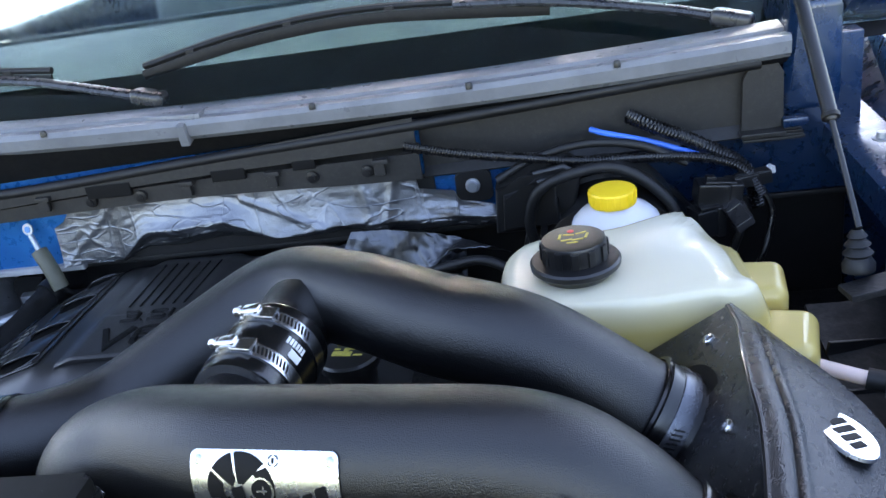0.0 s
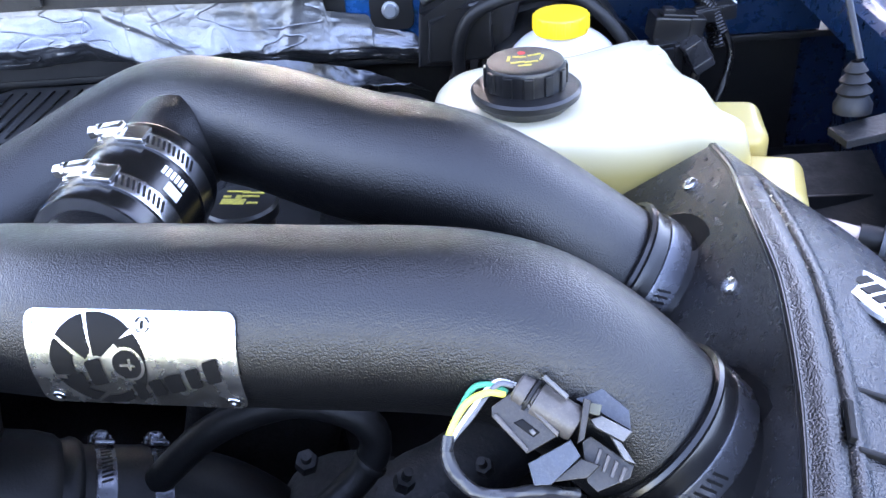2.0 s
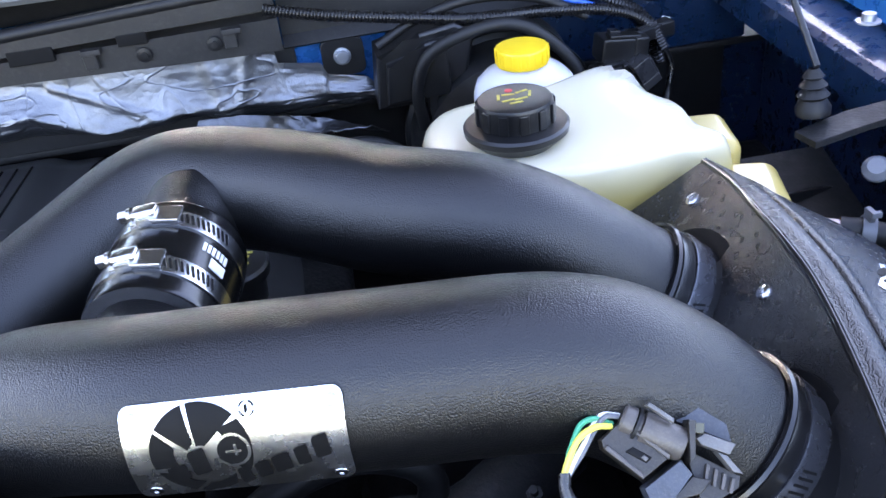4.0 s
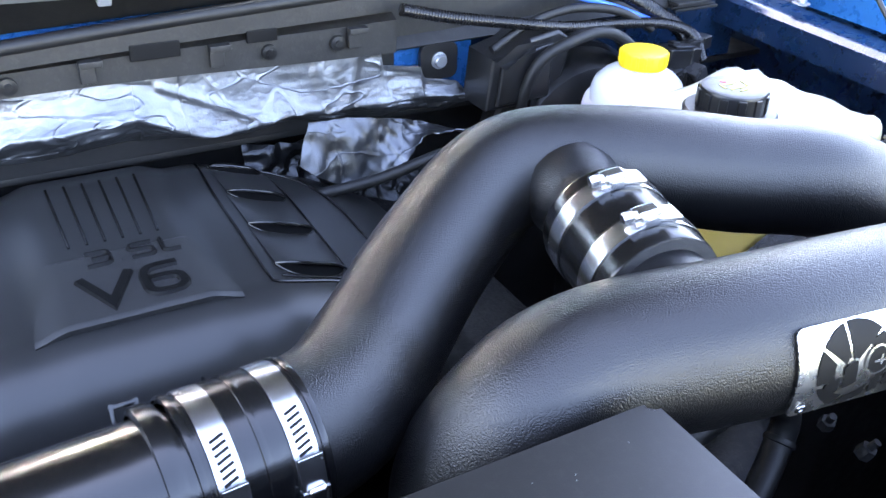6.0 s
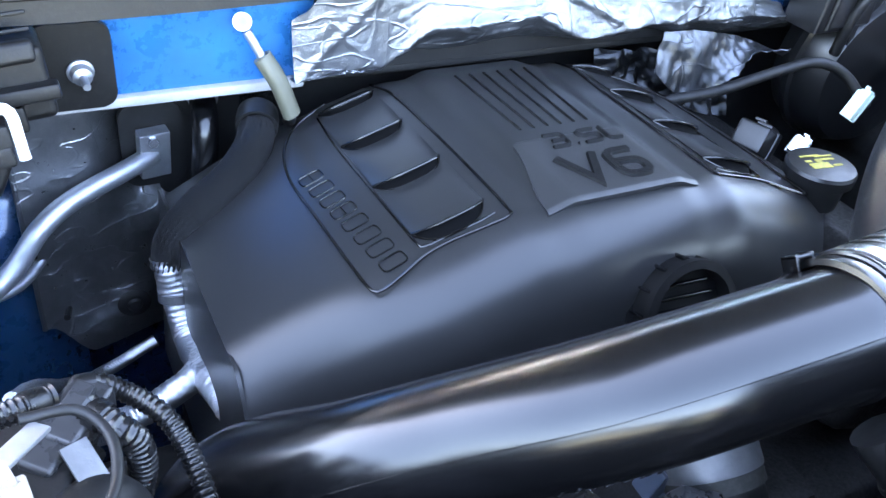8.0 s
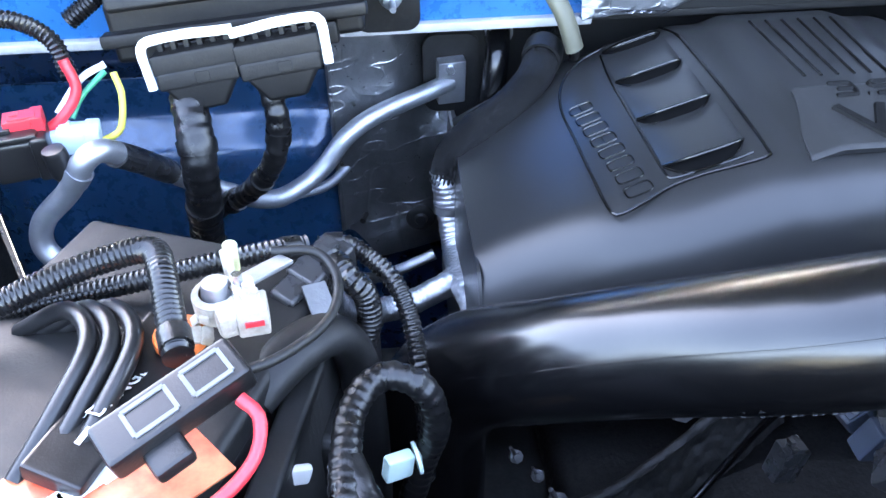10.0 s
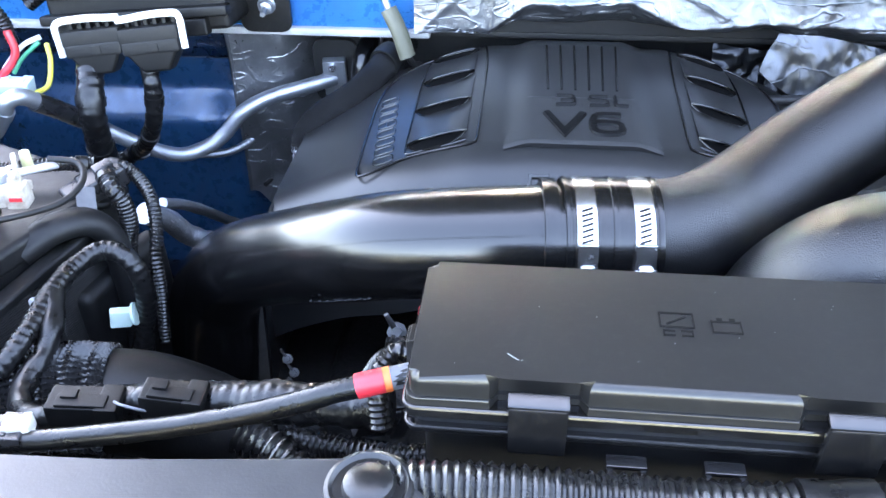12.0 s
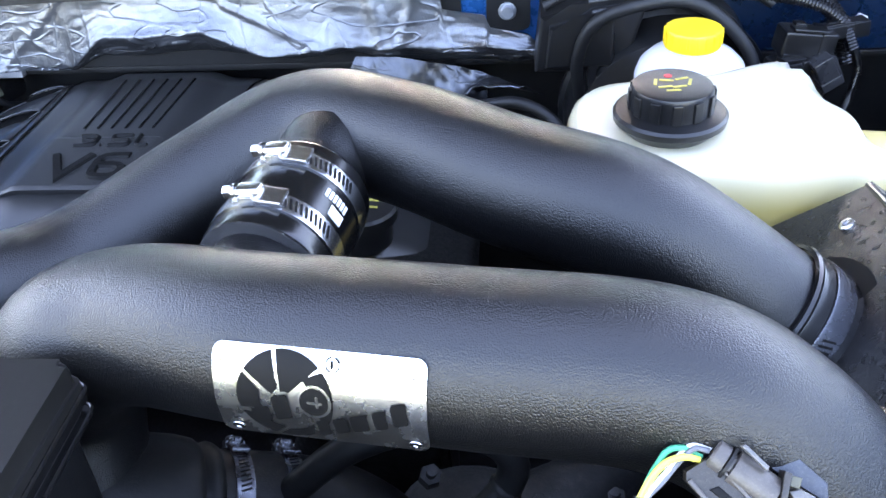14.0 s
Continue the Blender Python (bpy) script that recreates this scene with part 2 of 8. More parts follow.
YELLOW = surface("yellow_cap", (0.86, 0.58, 0.02), (0.80, 0.50, 0.015), 0.32, 0.42, grain=0.1, grain_scale=900.0)
YELLOW_PRINT = surface("yellow_print", (0.50, 0.42, 0.07), (0.30, 0.26, 0.06), 0.5, patch=300.0)
WHITE = surface("white_plastic", (0.66, 0.65, 0.62), (0.56, 0.55, 0.52), 0.4, 0.5)
PALE_CAP = surface("pale_yellow_plastic", (0.62, 0.60, 0.32), (0.52, 0.50, 0.28), 0.45)
CREAM = surface("corroded_terminal", (0.46, 0.42, 0.36), (0.26, 0.22, 0.17), 0.6, 0.8, metal=0.1, patch=70.0, grain=0.6, grain_scale=300.0)
RED = surface("red_plastic", (0.62, 0.03, 0.04), (0.48, 0.02, 0.03), 0.35, 0.45)
ORANGE = surface("orange_tape", (0.75, 0.17, 0.04), (0.62, 0.12, 0.03), 0.45)
BATTERY_RED = surface("battery_label_red", (0.60, 0.07, 0.03), (0.52, 0.20, 0.09), 0.35, 0.5, patch=45.0)
OLIVE = surface("olive_heatshrink", (0.085, 0.082, 0.055), (0.065, 0.062, 0.04), 0.5)
PALE_GREEN = surface("pale_green_plastic", (0.55, 0.68, 0.62), (0.46, 0.60, 0.54), 0.4)
PALE_BLUE = surface("pale_blue_plastic", (0.52, 0.66, 0.78), (0.45, 0.6, 0.7), 0.4)
WIRE_GREEN = surface("green_wire", (0.02, 0.30, 0.16), (0.02, 0.24, 0.13), 0.35)
WIRE_YELLOW = surface("yellow_wire", (0.75, 0.68, 0.10), (0.66, 0.58, 0.08), 0.35)
WIRE_GREY = surface("grey_wire", (0.13, 0.135, 0.15), (0.09, 0.095, 0.105), 0.4)
WIRE_BLUE = surface("blue_washer_hose", (0.03, 0.16, 0.62), (0.02, 0.12, 0.50), 0.35)
SMOKE = surface("smoky_grey_plastic", (0.016, 0.016, 0.017), (0.028, 0.028, 0.030), 0.22, 0.35)
RUST = surface("rusty_steel", (0.22, 0.12, 0.07), (0.12, 0.08, 0.055), 0.6, 0.8, metal=0.4, grain=0.5, grain_scale=250.0)
GROUND = surface("asphalt_drive", (0.085, 0.085, 0.083), (0.065, 0.064, 0.062), 0.8, 0.9, grain=0.6, grain_scale=60.0, patch=0.8)
GRASS = surface("lawn", (0.07, 0.11, 0.025), (0.10, 0.12, 0.04), 0.8, 0.95, grain=0.9, grain_scale=30.0, patch=0.5)
# lifted and blued to stand in for sky reflected by the windscreen
DASH = surface("dashboard_with_sky_tone", (0.030, 0.034, 0.041), (0.040, 0.045, 0.053), 0.6, 0.75, grain=0.3, grain_scale=500.0)
CABIN = surface("cabin_fabric", (0.20, 0.19, 0.18), (0.15, 0.145, 0.14), 0.8, 0.9, grain=0.5, grain_scale=300.0)
PANEL = surface("grey_black_panel", (0.020, 0.020, 0.021), (0.028, 0.028, 0.029), 0.32, 0.42, grain=0.1, grain_scale=600.0, dust=0.04)
SEAL = surface("pale_seam_sealer", (0.36, 0.36, 0.36), (0.26, 0.26, 0.265), 0.5, 0.65, grain=0.5, grain_scale=220.0, dust=0.1)
# near-black that paints the shade inside the louvre mouths
MOUTH_SHADE = surface("louvre_mouth_shade", (0.001, 0.001, 0.0011), (0.0014, 0.0014, 0.0015), 0.7, spec=0.05)
FOIL_MID = foil_material("grey_foil", (0.27, 0.275, 0.285), 0.26, 0.8)
# the same body paint again, with half the shade in its colour
PAINT_HALF_SHADED = paint_material("half_shaded_blue_body_paint", (0.004, 0.045, 0.115), (0.003, 0.032, 0.085))
DULL = surface("dull_black_plastic", (0.0024, 0.0024, 0.0026), (0.0042, 0.0042, 0.0044), 0.42, 0.55, spec=0.25, grain=0.2, grain_scale=500.0, dust=0.025)
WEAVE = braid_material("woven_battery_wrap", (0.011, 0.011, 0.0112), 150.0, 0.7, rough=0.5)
SPECK = surface("pale_dust_speck", (0.22, 0.23, 0.23), (0.15, 0.17, 0.16), 0.6)


def glass_material():
    m, nt, bs = material("windscreen_glass")
    put(nt, bs, (0.66, 0.90, 0.93), 0.03)
    bs.inputs["Transmission Weight"].default_value = 1.0
    bs.inputs["IOR"].default_value = 1.5
    bs.inputs["Specular IOR Level"].default_value = 0.5
    n = noise_tex(nt, 12.0, 4.0)
    nt.links.new(ramp(nt, n.outputs[0], 0.4, 0.7, 0.02, 0.07), bs.inputs["Roughness"])
    return m


PAD = surface("fine_grained_pad", (0.0210, 0.0210, 0.0214), (0.0232, 0.0232, 0.0236), 0.38, 0.40, spec=0.44, grain=0.22, grain_scale=1500.0)
LETTER = surface("ribbed_letter_face", (0.0014, 0.0014, 0.0015), (0.0020, 0.0020, 0.0021), 0.5, 0.6, spec=0.18, grain=0.5, grain_scale=900.0)
def leaf_material():
    """Thin leaves that let some light through."""
    m, nt, bs = material("backlit_leaves")
    put(nt, bs, (0.09, 0.12, 0.025), 0.6, 0.0, 0.3)
    tr = nt.nodes.new("ShaderNodeBsdfTranslucent")
    n = noise_tex(nt, 0.6, 4.0)
    nt.links.new(blend(nt, ramp(nt, n.outputs[0], 0.35, 0.65, 0, 1), (0.20, 0.24, 0.035), (0.12, 0.18, 0.03)), tr.inputs["Color"])
    mx = nt.nodes.new("ShaderNodeMixShader")
    mx.inputs[0].default_value = 0.6
    nt.links.new(bs.outputs[0], mx.inputs[1])
    nt.links.new(tr.outputs[0], mx.inputs[2])
    nt.links.new(mx.outputs[0], nt.nodes["Material Output"].inputs["Surface"])
    return m


LEAVES = leaf_material()
# clamp steel darkened by the shade it sits in
SHADED = surface("shaded_steel_band", (0.12, 0.125, 0.14), (0.09, 0.094, 0.105), 0.22, 0.32, metal=0.9, grain=0.06, grain_scale=1400.0)
PLUG_DUST = surface("dusty_plug_plastic", (0.0120, 0.0100, 0.0078), (0.024, 0.0195, 0.0145), 0.34, 0.55, grain=0.25, grain_scale=500.0, dust=0.12, patch=90.0)
PLUG_TAN = surface("dusty_tan_plastic", (0.075, 0.064, 0.055), (0.05, 0.043, 0.037), 0.34, 0.5, grain=0.2, grain_scale=500.0, dust=0.2, patch=90.0)
PLUG_PALE = surface("pale_dusty_plastic", (0.11, 0.105, 0.10), (0.08, 0.077, 0.073), 0.4, 0.55, grain=0.2, grain_scale=500.0, dust=0.2, patch=90.0)
PLUG_BLUE = surface("blue_grey_plug_plastic", (0.040, 0.047, 0.060), (0.028, 0.032, 0.040), 0.34, 0.5, grain=0.2, grain_scale=500.0, dust=0.2, patch=90.0)
PLUG_TUBE = surface("green_grey_tube", (0.075, 0.105, 0.085), (0.055, 0.08, 0.065), 0.4, 0.5, patch=60.0)
GLASS = glass_material()


# ---- building helpers ----
def finish(bm, sharp=0.65):
    bmesh.ops.recalc_face_normals(bm, faces=bm.faces)
    for f in bm.faces:
        f.smooth = True
    for e in bm.edges:
        if len(e.link_faces) == 2 and e.calc_face_angle(0.0) > sharp:
            e.smooth = False


def to_mesh(name, bm, mat, sharp=0.65):
    finish(bm, sharp)
    me = bpy.data.meshes.new(name)
    bm.to_mesh(me)
    bm.free()
    me.materials.append(mat)
    return me


def part(name, bm, mat, parent, label="", sharp=0.65):
    """Links a bmesh, in world coordinates, as one mesh object under a thing or a part."""
    ob = new(name, to_mesh(name, bm, mat, sharp))
    if len(ob.data.polygons) < 1500:
        ob.modifiers.new("even_faces", "WEIGHTED_NORMAL").keep_sharp = True
    ob.parent = parent
    if parent is not None and parent.parent is None:
        ob.matrix_parent_inverse = parent.matrix_basis.inverted()
    if label:
        tagged(ob, label)
    return ob


def thing(name, at, label, category, group="", kind=""):
    ob = new(name)
    ob.empty_display_size = 0.02
    ob.matrix_basis = Matrix.Translation(at)
    return tagged(ob, label, category, group, kind)


def structure(name, bm, mat, label, category, sharp=0.65):
    return tagged(new(name, to_mesh(name, bm, mat, sharp)), label, category, "", "structure")


def spline(points, n):
    """Evenly spaced points on a smooth curve through the given ones (a number may follow each place)."""
    p = [np.array(q, float) for q in points]
    q = [2 * p[0] - p[1], *p, 2 * p[-1] - p[-2]]
    raw = []
    for i in range(len(p) - 1):
        a, b, c, d = q[i : i + 4]
        for k in range(24):
            s = k / 24
            raw.append(0.5 * (2 * b + (c - a) * s + (2 * a - 5 * b + 4 * c - d) * s * s + (3 * b - a - 3 * c + d) * s**3))
    raw.append(p[-1])
    raw = np.array(raw)
    run = np.r_[0, np.cumsum(np.linalg.norm(np.diff(raw[:, :3], axis=0), axis=1))]
    at = np.linspace(0, run[-1], n)
    return np.stack([np.interp(at, run, raw[:, k]) for k in range(raw.shape[1])], 1), run[-1]


def frames_along(pts):
    tang = np.gradient(pts, axis=0)
    tang /= np.linalg.norm(tang, axis=1)[:, None]
    up = np.array((0.0, 0.0, 1.0)) if abs(tang[0][2]) < 0.9 else np.array((0.0, 1.0, 0.0))
    out = []
    for t in tang:
        side = np.cross(t, up)
        side /= np.linalg.norm(side)
        up = np.cross(side, t)
        out.append((t, side, up))
    return out


def sweep(bm, points, radius, n=48, seg=20, ribs=0.0, pitch=0.004, rough=0.0, caps=True, squash=1.0, flutes=0, depth=0.0):
    """A round body along a smooth curve; radius may be one number or ride along as a 4th value of the points."""
    pts, length = spline(points, n)
    if ribs > 0:
        n = max(n, int(length / pitch * 4))
        pts, length = spline(points, n)
    own = pts.shape[1] > 3
    rad = pts[:, 3] if own else np.full(n, radius)
    rows = []
    for i, ((t, s, u), c) in enumerate(zip(frames_along(pts[:, :3]), pts[:, :3])):
        row = []
        r = rad[i]
        if ribs > 0:
            r += ribs * (0.5 + 0.5 * math.cos(2 * math.pi * (i / (n - 1)) * length / pitch)) - ribs / 2
        for k in range(seg):
            a = 2 * math.pi * k / seg
            rr = r + (depth * math.cos(flutes * a + 18 * i / n) if flutes else 0.0)
            if rough > 0:
                rr += rough * noise.noise(Vector((c[0] * 90 + math.cos(a), c[1] * 90 + math.sin(a), c[2] * 90)))
            row.append(bm.verts.new(c + rr * (math.cos(a) * s + squash * math.sin(a) * u)))
        rows.append(row)
    for a, b in zip(rows, rows[1:]):
        for k in range(seg):
            bm.faces.new((a[k], a[(k + 1) % seg], b[(k + 1) % seg], b[k]))
    if caps:
        bm.faces.new(rows[0])
        bm.faces.new(rows[-1][::-1])
    return bm


def swept(points, radius=0.01, **kw):
    return sweep(bmesh.new(), points, radius, **kw)


def lathe(profile, m=None, seg=40):
    """A turned body about the local z axis: profile rows of (radius, height)."""
    bm = bmesh.new()
    rows = []
    for r, z in profile:
        if r < 1e-6:
            rows.append([bm.verts.new((0, 0, z))])
        else:
            rows.append([bm.verts.new((r * math.cos(2 * math.pi * k / seg), r * math.sin(2 * math.pi * k / seg), z)) for k in range(seg)])
    for a, b in zip(rows, rows[1:]):
        for k in range(seg):
            j = (k + 1) % seg
            if len(a) == 1 and len(b) > 1:
                bm.faces.new((a[0], b[j], b[k]))
            elif len(b) == 1 and len(a) > 1:
                bm.faces.new((a[k], a[j], b[0]))
            elif len(a) > 1:
                bm.faces.new((a[k], a[j], b[j], b[k]))
    if m is not None:
        bm.transform(m)
    return bm


def block(size, m=None, edge=0.002, segments=2, taper=None):
    """A box centred on the origin with rounded edges; taper: (x, y) scale of its top."""
    bm = bmesh.new()
    bmesh.ops.create_cube(bm, size=1.0)
    for v in bm.verts:
        k = taper if taper and v.co.z > 0 else (1, 1)
        v.co = Vector((v.co.x * size[0] * k[0], v.co.y * size[1] * k[1], v.co.z * size[2]))
    if edge > 0:
        bmesh.ops.bevel(bm, geom=bm.edges[:], offset=edge, segments=segments, profile=0.5, affect="EDGES", clamp_overlap=True)
    if m is not None:
        bm.transform(m)
    return bm


def join(*parts):
    """Joins bmeshes into the first one."""
    base = parts[0]
    for other in parts[1:]:
        me = bpy.data.meshes.new("tmp")
        other.to_mesh(me)
        other.free()
        base.from_mesh(me)
        bpy.data.meshes.remove(me)
    return base


def along(at, axis, turn=0.0):
    """A pose at a place whose z axis runs along the given way."""
    q = Vector(axis).to_track_quat("Z", "Y").to_matrix().to_4x4()
    return Matrix.Translation(at) @ q @ Matrix.Rotation(radians(turn), 4, "Z")


def prism(outline, z0, z1, m=None, edge=0.0, segments=2):
    """An upright body over an outline of (x, y)."""
    bm = bmesh.new()
    low = [bm.verts.new((x, y, z0)) for x, y in outline]
    top = [bm.verts.new((x, y, z1)) for x, y in outline]
    bm.faces.new(low[::-1])
    face = bm.faces.new(top)
    n = len(outline)
    for k in range(n):
        bm.faces.new((low[k], low[(k + 1) % n], top[(k + 1) % n], top[k]))
    if edge > 0:
        bmesh.ops.bevel(bm, geom=list(face.edges), offset=edge, segments=segments, profile=0.5, affect="EDGES")
    if m is not None:
        bm.transform(m)
    return bm


def sheet(nu, nv, place, thick=0.0):
    """A grid surface from a function of (u, v) in 0..1."""
    bm = bmesh.new()
    g = [[bm.verts.new(place(i / (nu - 1), j / (nv - 1))) for j in range(nv)] for i in range(nu)]
    for i in range(nu - 1):
        for j in range(nv - 1):
            bm.faces.new((g[i][j], g[i + 1][j], g[i + 1][j + 1], g[i][j + 1]))
    if thick:
        bmesh.ops.recalc_face_normals(bm, faces=bm.faces)
        bmesh.ops.solidify(bm, geom=bm.faces[:], thickness=thick)
    return bm


def hose_clamp(at, axis, radius, screw_turn, width=0.0135, slot_count=11, group="worm-drive hose clamps", steel=None):
    """A worm-drive clamp: band, row of slots, screw housing and hex screw."""
    m = along(at, axis, screw_turn)
    h = width / 2
    steel = steel or CHROME
    c = thing("hose_clamp", at, "bright steel worm-drive hose clamp with hex screw", "hose clamp", group)
    part("band", lathe([(radius, -h), (radius + 0.0009, -h), (radius + 0.0011, -h * 0.8), (radius + 0.0011, h * 0.8), (radius + 0.0009, h), (radius, h), (radius, -h)], m, 64), steel, c)
    slots = []
    for k in range(slot_count):
        a = radians(24 + k * 4.6)
        p = m @ Matrix.Rotation(a, 4, "Z") @ Matrix.Translation((radius + 0.0012, 0, 0)) @ Matrix.Rotation(radians(18), 4, "X")
        slots.append(block((0.0006, 0.0014, width * 0.58), p, 0))
    tagged(part("slotted_strip", join(*slots), INK, c), "row of dark slots cut in the band", kind="stuff")
    p = m @ Matrix.Translation((radius + 0.0048, 0, 0))
    part("screw_housing", join(block((0.0085, 0.0160, width * 0.80), p, 0.0030, 3), block((0.0034, 0.022, width * 1.04), m @ Matrix.Rotation(radians(13), 4, "Z") @ Matrix.Translation((radius + 0.0026, 0, 0)), 0.0012), block((0.0055, 0.0095, width * 1.12), m @ Matrix.Translation((radius + 0.0030, 0, 0)), 0.0008), block((0.002, 0.019, width * 0.9), m @ Matrix.Translation((radius + 0.0018, 0, 0)), 0.0006)), steel, c)
    p = m @ Matrix.Translation((radius + 0.0052, -0.0082, 0)) @ Matrix.Rotation(radians(90), 4, "X")
    part("screw", join(lathe([(0, 0), (0.0042, 0), (0.0042, 0.006), (0.0034, 0.0072), (0, 0.0072)], p, 6), lathe([(0.0048, -0.001), (0.0048, 0.0012), (0, 0.0012)], p, 16)), CHROME, c)
    return c


def lettering(text, size, m, depth, mat, name, parent, spacing=1.0, label=""):
    """Letters of the built-in font as a mesh, lying in the local xy plane."""
    cu = bpy.data.curves.new(name, "FONT")
    cu.body, cu.size, cu.extrude, cu.bevel_depth = text, size, depth, depth * 0.3
    cu.align_x, cu.align_y = "CENTER", "CENTER"
    cu.space_character = spacing
    cu.resolution_u = 3
    tmp = bpy.data.objects.new("tmp", cu)
    me = bpy.data.meshes.new_from_object(tmp)
    bpy.data.objects.remove(tmp)
    bpy.data.curves.remove(cu)
    bm = bmesh.new()
    bm.from_mesh(me)
    bpy.data.meshes.remove(me)
    bmesh.ops.remove_doubles(bm, verts=bm.verts, dist=1e-6)
    bm.transform(m)
    return part(name, bm, mat, parent, label)


def smooth(e0, e1, x):
    k = min(1.0, max(0.0, (x - e0) / (e1 - e0)))
    return k * k * (3 - 2 * k)


# ---- ground, body shell, cowl, windscreen ----
bm = bmesh.new()
bmesh.ops.create_grid(bm, x_segments=8, y_segments=8, size=400)
ground = structure("ground", bm, GRASS, "sunlit green lawn around the drive", "ground")
bm = bmesh.new()
bmesh.ops.create_grid(bm, x_segments=4, y_segments=12, size=1.0)
bm.transform(Matrix.Translation((0, 0, 0.006)) @ Matrix.Diagonal((4.2, 14, 1, 1)))
structure("pavement", bm, GROUND, "grey asphalt drive under the truck", "drive")

# unseen backlit tree belt across the field behind the truck, added to tint reflections
rng = random.Random(11)
leaf_verts, leaf_faces = [], []
for _ in range(9000):
    x = rng.uniform(-34, 34)
    crown = 4.6 + 2.2 * math.sin(0.42 * x) + 1.5 * math.sin(1.13 * x + 1.0) + 0.8 * math.sin(2.9 * x)
    c = Vector((x, rng.uniform(27, 33), crown * rng.random() ** 0.7 + 0.2))
    a, b = Vector((rng.gauss(0, 1), rng.gauss(0, 1), rng.gauss(0, 1))).normalized() * 0.42, Vector((rng.gauss(0, 1), rng.gauss(0, 1), rng.gauss(0, 1))).normalized() * 0.30
    k = len(leaf_verts)
    leaf_verts += [tuple(c - a), tuple(c + b), tuple(c + a), tuple(c - b)]
    leaf_faces.append((k, k + 1, k + 2, k + 3))
me = bpy.data.meshes.new("tree_belt")
me.from_pydata(leaf_verts, [], leaf_faces)
me.materials.append(LEAVES)
tagged(new("tree_belt", me), "unseen distant belt of backlit yellow-green trees", "trees", "", "stuff")

shell = thing("truck_body", (-0.45, 1.1, 0.45), "blue painted pickup truck body with open engine bay", "truck")
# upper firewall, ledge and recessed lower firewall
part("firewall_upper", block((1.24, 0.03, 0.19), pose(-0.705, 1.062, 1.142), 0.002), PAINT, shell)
# same wall; its shaded end gets the darker tone
part("firewall_corner", block((0.415, 0.03, 0.19), pose(0.1225, 1.064, 1.142), 0.002), PAINT_SHADED, shell)
part("firewall_lower", block((1.75, 0.03, 0.62), pose(-0.45, 1.135, 0.74), 0.002), PAINT_SHADED, shell)
# black strip over the blue wall paints the deep shade under the foil
part("firewall_dark_strip", block((0.50, 0.006, 0.075), pose(-0.435, 1.043, 1.086), 0.002), RUBBER, shell, "black strip for the dark depth below the foil")
part("ledge", block((0.63, 0.11, 0.010), pose(-1.01, 1.0945, 1.0425), 0.003), SEAL, shell, "pale sealed seam along the firewall edge")


def pressing(u, v):
    # shallow pressed panel of the left bulkhead with a step near its top
    x, z = -1.34 + 0.42 * u, 0.66 + 0.32 * v
    y = 1.10 - 0.028 * min(1.0, max(0.0, (0.86 - v) / 0.12)) * min(1, 8 * u) * min(1, 8 * (1 - u))
    return Vector((x, y, z))


part("bulkhead_pressing", sheet(30, 40, pressing, 0.004), PAINT_HALF_SHADED, shell, "blue pressed panel in a half-shaded tone")
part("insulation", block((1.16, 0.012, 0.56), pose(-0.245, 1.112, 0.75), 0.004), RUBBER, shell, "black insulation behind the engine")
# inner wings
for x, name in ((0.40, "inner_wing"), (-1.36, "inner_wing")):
    part(name, block((0.02, 1.35, 0.75), pose(x, 0.44, 0.78), 0.006), PAINT_SHADED, shell)
part("firewall_shelf", block((1.1, 0.10, 0.008), pose(-0.145, 1.097, 1.0425), 0.002), RUBBER, shell)


def wing_top(u, v):
    # the wing's flange: a step up from the bay to the rolled outer skin
    y = 1.25 - 1.45 * u
    prof = ((0.283, 1.105), (0.286, 1.136), (0.296, 1.141), (0.345, 1.142), (0.355, 1.15), (0.40, 1.185), (0.50, 1.20), (0.58, 1.17), (0.62, 1.05), (0.63, 0.7))
    k = v * (len(prof) - 1)
    i = min(int(k), len(prof) - 2)
    f = k - i
    return Vector((prof[i][0] * (1 - f) + prof[i + 1][0] * f + 0.02 * u, y, prof[i][1] * (1 - f) + prof[i + 1][1] * f - 0.05 * u))


part("wing", sheet(24, 37, wing_top, 0.0015), PAINT_SHADED, shell, "blue front wing with flanged top, in a shaded tone")
part("wing", sheet(24, 37, lambda u, v: Vector((-1.03 - (w := wing_top(u, v)).x, w.y, w.z))), PAINT_SHADED, shell, "blue front wing with flanged top, in a shaded tone")


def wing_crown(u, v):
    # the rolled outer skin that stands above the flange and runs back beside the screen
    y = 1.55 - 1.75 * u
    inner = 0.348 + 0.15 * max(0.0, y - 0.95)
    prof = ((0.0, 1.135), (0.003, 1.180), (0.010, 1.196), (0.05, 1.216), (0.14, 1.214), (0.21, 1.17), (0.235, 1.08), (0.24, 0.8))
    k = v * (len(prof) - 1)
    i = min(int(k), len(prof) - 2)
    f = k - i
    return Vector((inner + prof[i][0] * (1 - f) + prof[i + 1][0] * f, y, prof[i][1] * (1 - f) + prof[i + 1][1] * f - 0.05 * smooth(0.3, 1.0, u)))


# lit tone of the paint; the flange below carries the shaded one
part("wing_crown", sheet(30, 35, wing_crown, 0.0015), PAINT, shell, "blue crown of the wing, in a sunlit tone")
for y in (0.94, 0.80):
    part("wing_bolt", lathe([(0, 0.006), (0.006, 0.006), (0.0065, 0.0), (0.011, -0.0005), (0.011, -0.002), (0, -0.002)], pose(0.318, y, 1.146), 12), ALLOY, shell)
